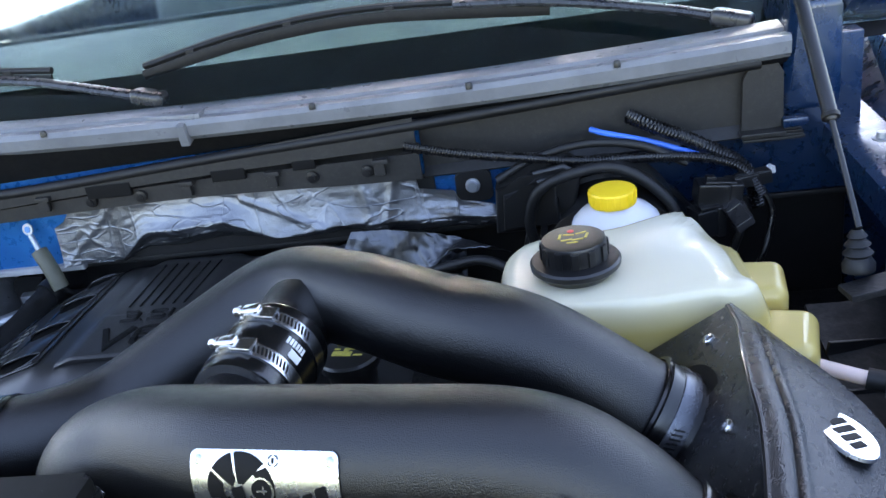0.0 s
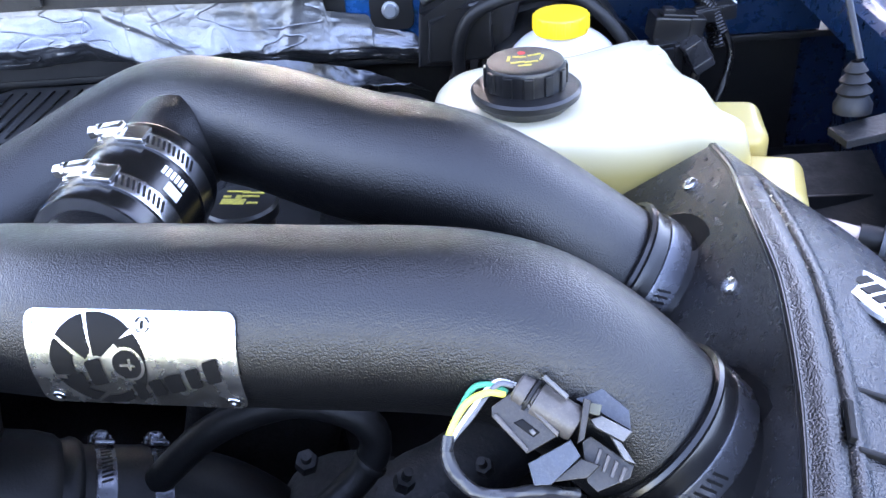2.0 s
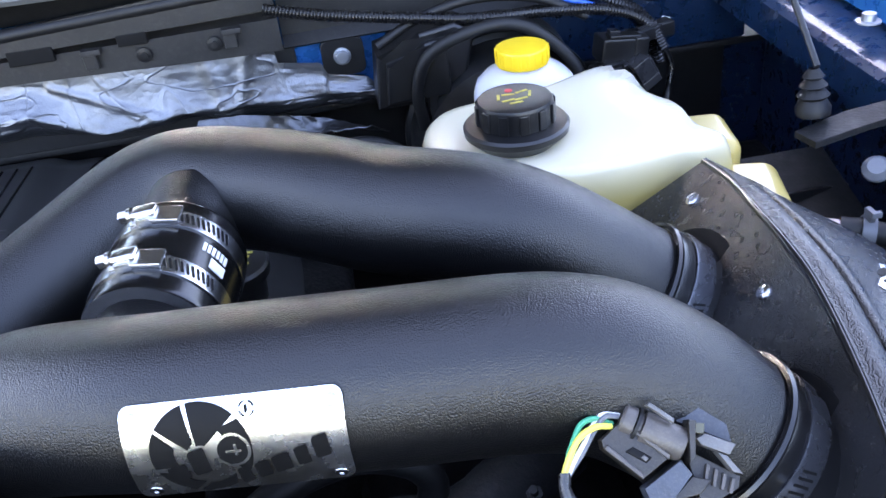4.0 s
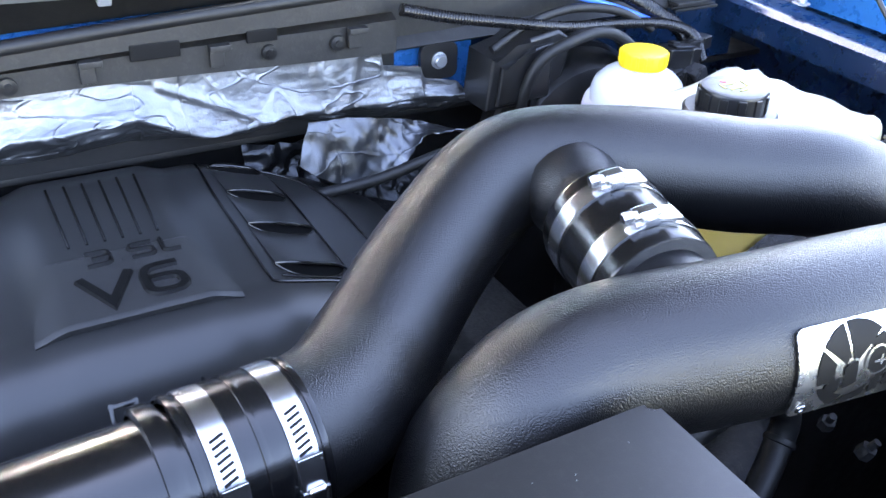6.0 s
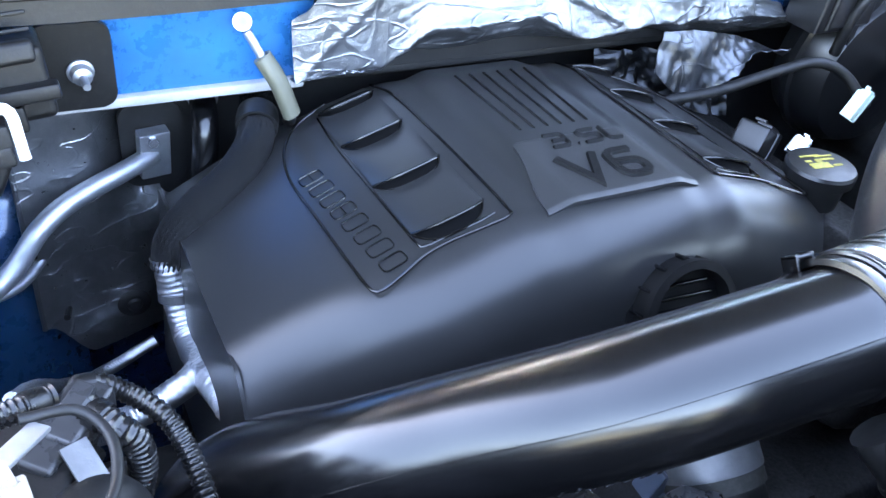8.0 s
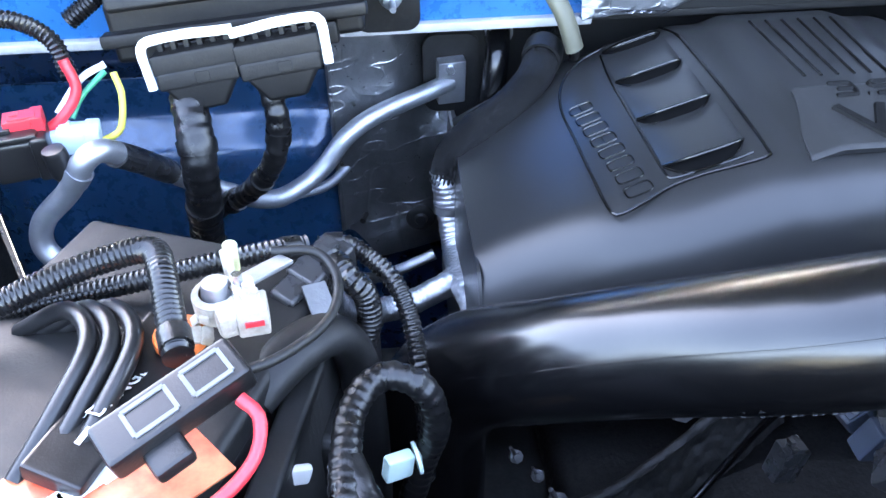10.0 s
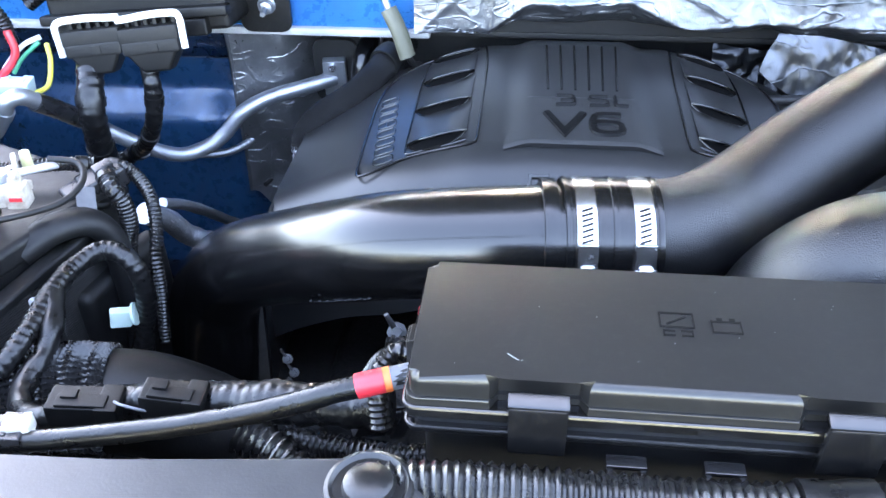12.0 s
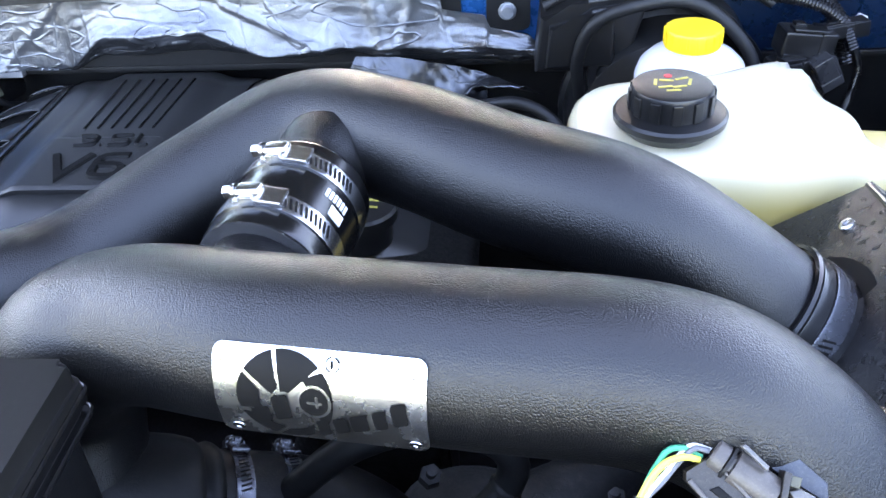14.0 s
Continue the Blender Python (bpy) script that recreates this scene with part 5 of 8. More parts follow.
# louvre panels on both sides: a rim, a raised platform and four shingled louvres with lens-shaped mouths
for sx in (-1, 1):
    def place(dx, y, lift=0.0):
        x = CX + sx * dx
        return (x, y, cover_z(x, y) + lift)

    rim = [place(dx, y, 0.0006) for dx, y in ((0.108, 1.042), (0.104, 1.0), (0.1015, 0.95), (0.1005, 0.86), (0.1005, 0.790), (0.104, 0.7785), (0.124, 0.7785), (0.150, 0.781), (0.172, 0.7795), (0.195, 0.771), (0.212, 0.7665), (0.2185, 0.7745), (0.221, 0.82), (0.2225, 0.88), (0.2235, 0.94), (0.214, 0.985), (0.190, 1.020), (0.155, 1.043))]
    panel_ = part("louvre_panel", swept(rim, 0.0014, n=130, seg=8, caps=True), GLOSS, engine_cover, "raised rim of the louvre panel")
    shelf = [place(dx, y, 0.0006) for dx, y in ((0.172, 1.015), (0.1755, 0.96), (0.1745, 0.88), (0.1725, 0.80), (0.168, 0.7885), (0.150, 0.7875), (0.125, 0.7865), (0.111, 0.788))]
    part("inner_rim", swept(shelf, 0.0011, n=70, seg=6), GLOSS, panel_)
    for y, reach, dx, w in ((0.806, 0.071, 0.1420, 0.0300), (0.880, 0.069, 0.1430, 0.0295), (0.952, 0.064, 0.1440, 0.0285), (1.020, 0.022, 0.1420, 0.027)):
        def arch(k):
            return max(0.0, 1 - abs(k) ** 3.2)

        def tile(u, v, y=y, w=w, dx=dx, reach=reach):
            # a shingle: its front edge stands up in an arch, its back runs out under the next one
            k = 2 * u - 1
            p = Vector(place(dx + w * k, y + reach * v, 0.0004))
            p.z += (0.0086 * arch(k) + 0.0016) * (1 - v)
            p.y -= 0.012 * arch(k) * (1 - v) ** 2
            return p

        part("louvre", sheet(32, 20, tile, 0.0016), COVER, panel_, sharp=1.0)

        def mouth(u, v, y=y, w=w, dx=dx):
            k = 2 * u - 1
            p = Vector(place(dx + w * k, y + 0.002 - arch(k) * (0.021 - 0.0115 * v), 0.0006))
            p.z += (0.0080 * arch(k) + 0.0012) * v
            return p

        # a near-black sheet closes the mouth and stands for its shade
        part("louvre_mouth", sheet(28, 6, mouth), MOUTH_SHADE, panel_, "near-black lens-shaped sheet for the shade in a louvre")
        part("louvre_lip", swept([tuple(Vector(place(dx + w * k, y - 0.0195 * arch(k), 0.0004 + 0.0006))) for k in (-1, -0.8, -0.55, -0.28, 0, 0.28, 0.55, 0.8, 1)], 0.0009, n=30, seg=6), GLOSS, panel_)
        part("louvre_edge", swept([tuple(Vector(tile(0.5 + 0.5 * k, 0.0)) + Vector((0, -0.0004, 0.0002))) for k in (-1, -0.8, -0.55, -0.28, 0, 0.28, 0.55, 0.8, 1)], 0.0010, n=30, seg=6), GLOSS, panel_)
# raised outlines where a word runs along the outer edge, as plain rounded boxes
for k in range(8):
    f = k / 7
    x, y = CX - 0.2085 + 0.0145 * f, 0.929 - 0.140 * f
    m = Matrix.Translation((x, y, cover_z(x, y) + 0.0004)) @ Matrix.Rotation(radians(6), 4, "Z") @ Matrix.Rotation(radians(-18.3), 4, "Y")
    box_ = [(-0.0105, -0.0066), (0.0105, -0.0066), (0.0105, 0.0066), (-0.0105, 0.0066)]
    bm = stroke(bmesh.new(), round_path(box_, 0.0045, True), 0.0015, m, 0.0009, True)
    if k in (0, 3):
        stroke(bm, [(0.0, -0.006), (0.0, 0.006)], 0.0014, m, 0.0009)
    part("raised_outline", bm, GLOSS, engine_cover)

# ribbed throttle outlet below the cover's front
outlet = thing("throttle_outlet", (-0.49, 0.70, 0.92), "ribbed gloss black throttle outlet under the engine cover", "throttle body")
om = along((-0.493, 0.715, 0.972), (-0.05, -0.82, 0.30))
part("collar", lathe([(0.034, -0.05), (0.040, -0.05), (0.041, -0.01), (0.045, -0.008), (0.045, 0.0), (0.040, 0.002), (0.039, 0.018), (0.043, 0.020), (0.043, 0.027), (0.036, 0.028), (0.034, 0.0)], om, 48), INK, outlet)
for k in range(12):
    part("collar_rib", block((0.004, 0.0025, 0.03), om @ Matrix.Rotation(radians(30 * k), 4, "Z") @ Matrix.Translation((0.041, 0, 0.006)), 0.0008), GLOSS, outlet)
part("core", lathe([(0, 0.014), (0.0345, 0.014), (0.0345, -0.03)], om, 32), INK, outlet, "dark core")
for k in range(5):
    part("core_rib", block((0.060 - 0.010 * abs(k - 2), 0.0022, 0.004), om @ Matrix.Translation((0, -0.022 + 0.011 * k, 0.016)), 0.0006), GLOSS, outlet)


# ---- fuse box and front of the bay ----
fuse = thing("fuse_box", (-0.482, 0.39, 1.05), "black plastic fuse box with clipped lid", "fuse box")
FZ = 1.1545


def corner(x, y, r, start):
    """A rounded corner of the outline, a quarter turn about (x, y)."""
    return [(x + r * math.cos(radians(start + 18 * k)), y + r * math.sin(radians(start + 18 * k))) for k in range(6)]


def lid_outline(grow, notch):
    x0, x1, y0, y1, r = -0.621 - grow, -0.3435 + grow, 0.3475 - grow, 0.441 + grow, 0.0058
    pts = corner(x0 + r, y1 - r, r, 90) + corner(x0 + r, y0 + r, r, 180)
    if notch:
        for a, b in ((-0.579, -0.535), (-0.432, -0.386)):
            pts += [(a - 0.002, y0), (a + 0.002, y0 + 0.007), (b - 0.002, y0 + 0.007), (b + 0.002, y0)]
    return pts + corner(x1 - r, y0 + r, r, 270) + corner(x1 - r, y1 - r, r, 0)


def around(outline, z):
    """The outline as a closed row of close points at one height."""
    ring = []
    for a, b in zip(outline, outline[1:] + outline[:1]):
        n = max(1, int(math.dist(a, b) / 0.004))
        ring += [(a[0] + (b[0] - a[0]) * k / n, a[1] + (b[1] - a[1]) * k / n, z) for k in range(n)]
    return ring + ring[:1]


lid_part = part("lid", join(prism(lid_outline(0.0, True), FZ - 0.014, FZ, None, 0.0046, 4), prism(lid_outline(0.0018, True), FZ - 0.0175, FZ - 0.0125, None, 0.001)), LID, fuse, "flat lid with moulded pictograms")
part("upper_flange", prism(lid_outline(0.0026, False), FZ - 0.025, FZ - 0.0178, None, 0.0022, 3), FUSE_EDGE, fuse)
part("rim_bead", swept(around(lid_outline(0.0026, False), FZ - 0.0185), 0.0013, n=400, seg=8), FUSE_EDGE, fuse)
part("rim_bead", swept(around(lid_outline(0.0022, False), FZ - 0.0325), 0.0012, n=400, seg=8), FUSE_EDGE, fuse)
part("neck", prism(lid_outline(-0.0015, False), FZ - 0.032, FZ - 0.0252, None, 0.001), BLACK, fuse)
part("lower_flange", prism(lid_outline(0.0022, False), FZ - 0.036, FZ - 0.0318, None, 0.0018, 3), FUSE_EDGE, fuse)
part("body", prism(lid_outline(-0.006, False), FZ - 0.12, FZ - 0.0355, None, 0.001), BLACK, fuse)
for x in (-0.557, -0.409):
    l = part("latch", join(block((0.029, 0.006, 0.034), pose(x, 0.3405, FZ - 0.0235, 4), 0.0016), block((0.030, 0.009, 0.005), pose(x, 0.3415, FZ - 0.0065, 18), 0.0015)), FUSE_EDGE, fuse, "clip latch")
for x in (-0.513, -0.466):
    part("front_hook", join(block((0.020, 0.008, 0.003), pose(x, 0.336, FZ - 0.038), 0.001), block((0.003, 0.010, 0.010), pose(x - 0.008, 0.334, FZ - 0.043), 0.0008), block((0.003, 0.010, 0.010), pose(x + 0.008, 0.334, FZ - 0.043), 0.0008)), FUSE_EDGE, fuse)
part("end_clip", join(block((0.006, 0.014, 0.004), pose(-0.6245, 0.40, FZ - 0.02), 0.0008), block((0.004, 0.014, 0.03), pose(-0.627, 0.40, FZ - 0.034), 0.0008)), BLACK, fuse)
# sunk pictograms on the lid
icon = []
for dx, dy, w, h in ((0, 0.0055, 0.017, 0.0009), (0, -0.0055, 0.017, 0.0009), (-0.0085, 0, 0.0009, 0.0117), (0.0085, 0, 0.0009, 0.0117), (-0.0045, -0.0085, 0.006, 0.0009), (0.0045, -0.0085, 0.006, 0.0009), (-0.0045, -0.012, 0.006, 0.0009), (0.0045, -0.012, 0.006, 0.0009), (-0.0072, -0.0102, 0.0008, 0.0045), (0.0072, -0.0102, 0.0008, 0.0045)):
    icon.append(block((w, h, 0.0008), pose(-0.4875 + dx, 0.4005 + dy, FZ + 0.0002), 0))
icon.append(block((0.012, 0.0010, 0.0008), pose(-0.4875, 0.4005, FZ + 0.0002, 0, 0, 32), 0))
for dx, dy, w, h in ((0, 0.0040, 0.015, 0.0009), (0, -0.0045, 0.015, 0.0009), (-0.0073, 0, 0.0009, 0.0094), (0.0073, 0, 0.0009, 0.0094), (-0.003, 0.0058, 0.003, 0.0018), (0.0035, 0.0058, 0.003, 0.0018)):
    icon.append(block((w, h, 0.0008), pose(-0.4625 + dx, 0.397 + dy, FZ + 0.0002), 0))
for line_ in icon:
    part("pictogram_line", line_, INK, lid_part)
rng = random.Random(4)
specks = [block((0.0004 + 0.0006 * rng.random(), 0.0003 + 0.0002 * rng.random(), 0.0002), pose(-0.61 + 0.255 * rng.random(), 0.355 + 0.08 * rng.random(), FZ + 0.00015, 0, 0, 180 * rng.random()), 0) for _ in range(13)]
specks.append(block((0.007, 0.0006, 0.0003), pose(-0.5705, 0.3655, FZ + 0.0002, 0, 0, -38), 0))
for speck_ in specks:
    part("speck", speck_, SPECK, lid_part)

# thick corrugated loom in front of the fuse box
front_loom = thing("wiring_loom", (-0.45, 0.31, 1.08), "thick black corrugated loom with taped wraps before the fuse box", "wiring loom", "corrugated looms")
LINE = [(-0.640, 0.305, 1.118), (-0.60, 0.310, 1.118), (-0.53, 0.3125, 1.1145), (-0.46, 0.3145, 1.1125), (-0.38, 0.318, 1.115), (-0.30, 0.322, 1.118), (-0.23, 0.326, 1.10), (-0.20, 0.34, 1.04)]
part("conduit", swept(LINE, 0.0142, ribs=0.0022, pitch=0.0052, seg=28), LOOM, front_loom)
lp, _ = spline(LINE, 100)
for a, b in ((42, 49), (55, 57), (63, 64), (74, 75)):
    part("tape_wrap", swept([tuple(lp[a]), tuple(lp[(a + b) // 2]), tuple(lp[b])], 0.0166, n=14, seg=20, rough=0.0009), TAPE, front_loom, "wrap of black tape")

# sight shield over the radiator with its push pin
cover2 = thing("radiator_cover", (-0.8, 0.2, 1.09), "flat black plastic cover over the radiator support", "radiator cover")
part("panel", prism([(-1.30, 0.05), (-0.565, 0.05), (-0.580, 0.24), (-0.603, 0.294), (-0.622, 0.3155), (-0.64, 0.318), (-0.76, 0.304), (-1.30, 0.290)], 1.112, 1.130, None, 0.004, 3), PANEL, cover2)
pin = part("push_pin", lathe([(0.021, 0.0), (0.0205, 0.0022), (0.0185, 0.003), (0.0165, 0.0012), (0.0125, 0.0012), (0.0115, 0.0045), (0.009, 0.0062), (0.004, 0.0070), (0, 0.0070)], pose(-0.633, 0.299, 1.1298), 40), BLACK, cover2, "round push pin in a dish")

# battery cable with red and orange tape
cable = thing("battery_cable", (-0.78, 0.37, 1.02), "black taped battery cable with a red tape band", "battery cable")
CL = [(-0.99, 0.36, 1.052), (-0.90, 0.366, 1.055), (-0.80, 0.371, 1.070), (-0.72, 0.374, 1.090), (-0.66, 0.378, 1.112), (-0.622, 0.388, 1.118)]
part("cable", swept(CL, 0.0064, n=70, seg=16, rough=0.0006), TAPE, cable)
cp, _ = spline(CL, 100)
part("red_tape", swept([tuple(cp[90]), tuple(cp[92]), tuple(cp[94])], 0.0072, n=10, seg=18), RED, cable, "red tape band")
part("orange_tape", swept([tuple(cp[94]), tuple(cp[95])], 0.0070, n=6, seg=18, rough=0.0005), ORANGE, cable, "orange tape edge")
part("ferrule", swept([tuple(cp[95]), tuple(cp[97]), tuple(cp[99])], 0.0066, n=6, seg=18), WIRE_GREY, cable)
part("curled_loom", swept([(-0.648, 0.400, 1.06), (-0.650, 0.412, 1.085), (-0.640, 0.422, 1.100), (-0.625, 0.42, 1.098)], 0.0065, ribs=0.0012, pitch=0.004, seg=18), LOOM, cable)


# ---- coolant tank, brake reservoir and what lies behind them ----
tank = thing("coolant_tank", (0.03, 0.73, 0.95), "milky white coolant tank with yellowed liquid and black cap", "coolant tank")


def blob(size, at, r, turn=0.0, taper=None, tilt=0.0):
    return block(size, pose(*at, tilt, 0, turn), r, 6, taper)


def tank_shape():
    """One blow-moulded skin over an outline: soft shoulders and a shallow waist."""
    bm = bmesh.new()
    outline = [(-0.088, 0.70), (-0.082, 0.680), (-0.045, 0.664), (0.03, 0.658), (0.09, 0.664), (0.13, 0.668), (0.148, 0.685), (0.150, 0.72), (0.148, 0.75), (0.145, 0.785), (0.140, 0.815), (0.10, 0.835), (0.03, 0.82), (-0.02, 0.815), (-0.065, 0.805), (-0.086, 0.77)]
    o = np.array([*outline, outline[0]])
    loop, _ = spline([(*p, 0.0) for p in o], 73)
    loop = loop[:-1, :2]
    c = np.array((0.045, 0.715))

    def top(x, y):
        z = 1.128 + 0.012 * math.exp(-(((x - 0.095) / 0.05) ** 2 + ((y - 0.78) / 0.06) ** 2))
        edge_x = 0.120 - 0.28 * (y - 0.745)
        z -= 0.034 * smooth(edge_x - 0.009, edge_x + 0.013, x) - 0.004 * math.exp(-((x - 0.152) / 0.012) ** 2) + 0.02 * smooth(0.166, 0.19, x)
        z -= 0.004 * math.exp(-(((x - 0.115) / 0.008) ** 2)) * smooth(0.8, 0.6, y)
        return z

    rows = []
    for k, (s, d) in enumerate(((1.0, -0.100), (1.0, -0.088), (0.992, -0.075), (0.985, -0.066), (0.992, -0.056), (1.0, -0.045), (1.0, -0.028), (0.992, -0.015), (0.970, -0.0065), (0.93, -0.0015), (0.86, 0.0), (0.7, 0.0), (0.5, 0.0), (0.25, 0.0))):
        row = []
        for p in loop:
            q = c + (p - c) * s
            row.append(bm.verts.new((q[0], q[1], top(q[0], q[1]) + d)))
        rows.append(row)
    for a, b in zip(rows, rows[1:]):
        for k in range(len(loop)):
            j = (k + 1) % len(loop)
            bm.faces.new((a[k], a[j], b[j], b[k]))
    bm.faces.new(rows[-1])
    bm.faces.new(rows[0][::-1])
    return bm


part("tank_body", tank_shape(), TANK, tank, sharp=1.2)
part("side_lobe", blob((0.052, 0.066, 0.09), (0.148, 0.748, 1.052), 0.012, -8), TANK, tank, sharp=1.2)
part("side_lobe", blob((0.050, 0.075, 0.09), (0.158, 0.672, 1.040), 0.014, -14), TANK, tank, sharp=1.2)
# added black block that keeps the void below the tank dark
part("tank_dark_block", prism([(-0.085, 0.68), (0.03, 0.66), (0.13, 0.668), (0.18, 0.70), (0.13, 0.82), (-0.06, 0.80)], 0.985, 1.030, None, 0.006, 2), BLACK, tank, "black block added below the tank")
part("mould_seam", swept([(-0.085, 0.69, 1.085), (-0.045, 0.665, 1.083), (0.03, 0.659, 1.083), (0.09, 0.665, 1.083), (0.13, 0.669, 1.075)], 0.0012, n=40, seg=6), TANK, tank)
cap_at = (-0.0150, 0.7215, 1.1335)
cap = part("cap", lathe([(0, -0.006), (0.03, -0.006), (0.0405, 0.004), (0.0410, 0.0085), (0.039, 0.0105), (0.032, 0.0112), (0.0293, 0.012), (0.0293, 0.0265), (0.028, 0.0295), (0.0235, 0.0307), (0, 0.0307)], pose(*cap_at), 48), BLACK, tank, "black screw cap with wide flange")
for k in range(12):
    part("grip_rib", block((0.0035, 0.0075, 0.0155), pose(*cap_at, 0, 0, 30 * k) @ Matrix.Translation((0.0292, 0, 0.0195)), 0.0011), BLACK, cap)
marks = [block((0.010, 0.0022, 0.0005), pose(*cap_at) @ Matrix.Translation((dx, dy, 0.0309)) @ Matrix.Rotation(radians(t), 4, "Z"), 0) for dx, dy, t in ((-0.012, 0.002, 80), (-0.006, -0.006, 10), (0.004, -0.006, 12), (0.012, 0.001, 75), (0.007, 0.007, 20), (-0.004, 0.0045, 170), (-0.001, -0.012, 5))]
part("cap_marks", join(*marks), YELLOW_PRINT, cap, "faded yellow printed marks")
part("cap_spot", lathe([(0, 0.0311), (0.003, 0.0311), (0.003, 0.0305)], pose(cap_at[0] - 0.002, cap_at[1] + 0.012, cap_at[2]), 14), RED, cap, "small red mark")
spout = part("spout", swept([(0.170, 0.660, 1.055), (0.205, 0.64, 1.052), (0.222, 0.632, 1.050)], 0.0065, n=10, seg=16), RESERVOIR, tank)

over = thing("overflow_hose", (0.25, 0.6, 1.0), "black rubber coolant hose with pale spring clip", "hose")
part("hose", swept([(0.212, 0.637, 1.051), (0.235, 0.625, 1.049), (0.262, 0.60, 1.042), (0.285, 0.565, 1.02), (0.295, 0.53, 0.97)], 0.0092, n=30, seg=16), RUBBER, over)
part("spring_clip", join(lathe([(0.0106, -0.005), (0.0122, -0.005), (0.0122, 0.005), (0.0106, 0.005)], along((0.230, 0.628, 1.0495), (0.9, -0.45, -0.05)), 24), block((0.005, 0.010, 0.010), pose(0.229, 0.627, 1.065), 0.0015), block((0.008, 0.004, 0.005), pose(0.229, 0.62, 1.069), 0.001)), WIRE_GREY, over, "pale spring clip")

# ribbed dark inner guard beside the tank
guard = thing("wing_guard", (0.27, 0.62, 0.95), "ribbed black plastic guard inside the wing", "splash guard")
part("guard_sheet", sheet(14, 14, lambda u, v: Vector((0.205 + 0.085 * u, 0.80 - 0.5 * v, 1.03 - 0.10 * u * v - 0.02 * math.sin(3 * v))), 0.003), GRIME, guard)
for k in range(6):
    y = 0.74 - 0.055 * k
    part("guard_rib", block((0.10, 0.004, 0.014), pose(0.25, y, 1.015 - 0.015 * k, 0, 14, 22), 0.001), BLACK, guard)
part("guard_clip", lathe([(0, 0.010), (0.007, 0.009), (0.011, 0.004), (0.011, 0.0), (0, 0.0)], along((0.262, 0.675, 1.072), (-0.4, -0.5, 0.8)), 16), WIRE_GREY, guard, "pale push clip")

reservoir = thing("brake_reservoir", (0.05, 0.90, 1.04), "milky white brake fluid reservoir with yellow cap", "brake reservoir")
part("body", join(block((0.104, 0.082, 0.052), pose(0.036, 0.905, 1.073, 0, 0, 8), 0.024, 6, (0.92, 0.92)), lathe([(0.050, -0.020), (0.0495, -0.008), (0.046, 0.002), (0.038, 0.010), (0.029, 0.0155), (0.0245, 0.019), (0.022, 0.021)], pose(0.031, 0.892, 1.103), 40)), RESERVOIR, reservoir, sharp=1.2)
ycap = (0.0290, 0.8875, 1.1235)
yc = part("cap", lathe([(0, 0), (0.0245, 0.0), (0.0252, 0.002), (0.0252, 0.0135), (0.0240, 0.0160), (0.0215, 0.0170), (0, 0.0178)], pose(*ycap), 48), YELLOW, reservoir, "bright yellow screw cap")
for k in range(20):
    part("cap_rib", block((0.0012, 0.0028, 0.012), pose(*ycap, 0, 0, 18 * k) @ Matrix.Translation((0.0253, 0, 0.009)), 0.0005), YELLOW, yc)
part("tag", block((0.016, 0.002, 0.018), pose(-0.016, 0.875, 1.066, 0, 0, 25), 0.0008), WHITE, reservoir, "white paper tag")

booster = thing("brake_booster", (0.02, 0.99, 0.95), "round black brake booster with master cylinder", "brake booster")
part("drum", lathe([(0, 0.0), (0.05, 0.0), (0.095, 0.012), (0.105, 0.03), (0.107, 0.05), (0.112, 0.053), (0.112, 0.062), (0.105, 0.066), (0.10, 0.09), (0, 0.09)], along((0.03, 0.955, 1.0), (0, 1, 0.05)), 48), BLACK, booster)
part("master_cylinder", swept([(0.035, 0.96, 1.03), (0.036, 0.88, 1.028), (0.036, 0.80, 1.026)], 0.019, n=10, seg=20), ALLOY, booster, "dull alloy cylinder")

# angular black bracket cover with a bolt, beside the foil
bb = thing("bracket_cover", (-0.06, 0.99, 1.05), "angular black plastic cover bolted to the firewall", "bracket cover")
part("cover", join(prism([(-0.108, 1.062), (-0.103, 1.120), (-0.072, 1.128), (-0.058, 1.138), (-0.02, 1.143), (0.0, 1.130), (-0.01, 1.09), (-0.03, 1.062)], -0.022, 0.03, Matrix.Translation((0, 1.0, 0)) @ Matrix.Rotation(radians(90), 4, "X"), 0.005, 3), prism([(-0.098, 1.068), (-0.094, 1.112), (-0.068, 1.119), (-0.054, 1.129), (-0.03, 1.132), (-0.03, 1.07)], -0.03, 0.036, Matrix.Translation((0, 1.0, 0)) @ Matrix.Rotation(radians(90), 4, "X"), 0.004, 3)), BLACK, bb)
part("flange", prism(rounded(0.046, 0.040, 0.008), -0.003, 0.003, Matrix.Translation((-0.135, 1.034, 1.104)) @ Matrix.Rotation(radians(90), 4, "X"), 0.001), BLACK, bb)
part("flange_bolt", join(lathe([(0, 0.007), (0.0062, 0.007), (0.007, 0.006), (0.007, 0.002), (0.0095, 0.0015), (0.0095, 0), (0, 0)], along((-0.136, 1.030, 1.106), (0, -1, 0)), 24)), ALLOY, bb, "pale bolt head")
arcs = ([(-0.062, 0.972, 1.035), (-0.066, 0.962, 1.080), (-0.052, 0.955, 1.118), (-0.015, 0.95, 1.137), (0.03, 0.955, 1.139), (0.065, 0.955, 1.122), (0.098, 0.95, 1.085), (0.108, 0.945, 1.04)],
        [(-0.10, 0.98, 1.128), (-0.05, 0.985, 1.150), (0.01, 0.99, 1.158), (0.07, 0.985, 1.150), (0.12, 0.98, 1.125)])
for a, r in zip(arcs, (0.0065, 0.005)):
    h = thing("vacuum_hose", a[0], "black rubber vacuum hose arched over the brake booster", "hose", "vacuum hoses")
    part("hose", swept(a, r, n=50, seg=14), RUBBER, h)
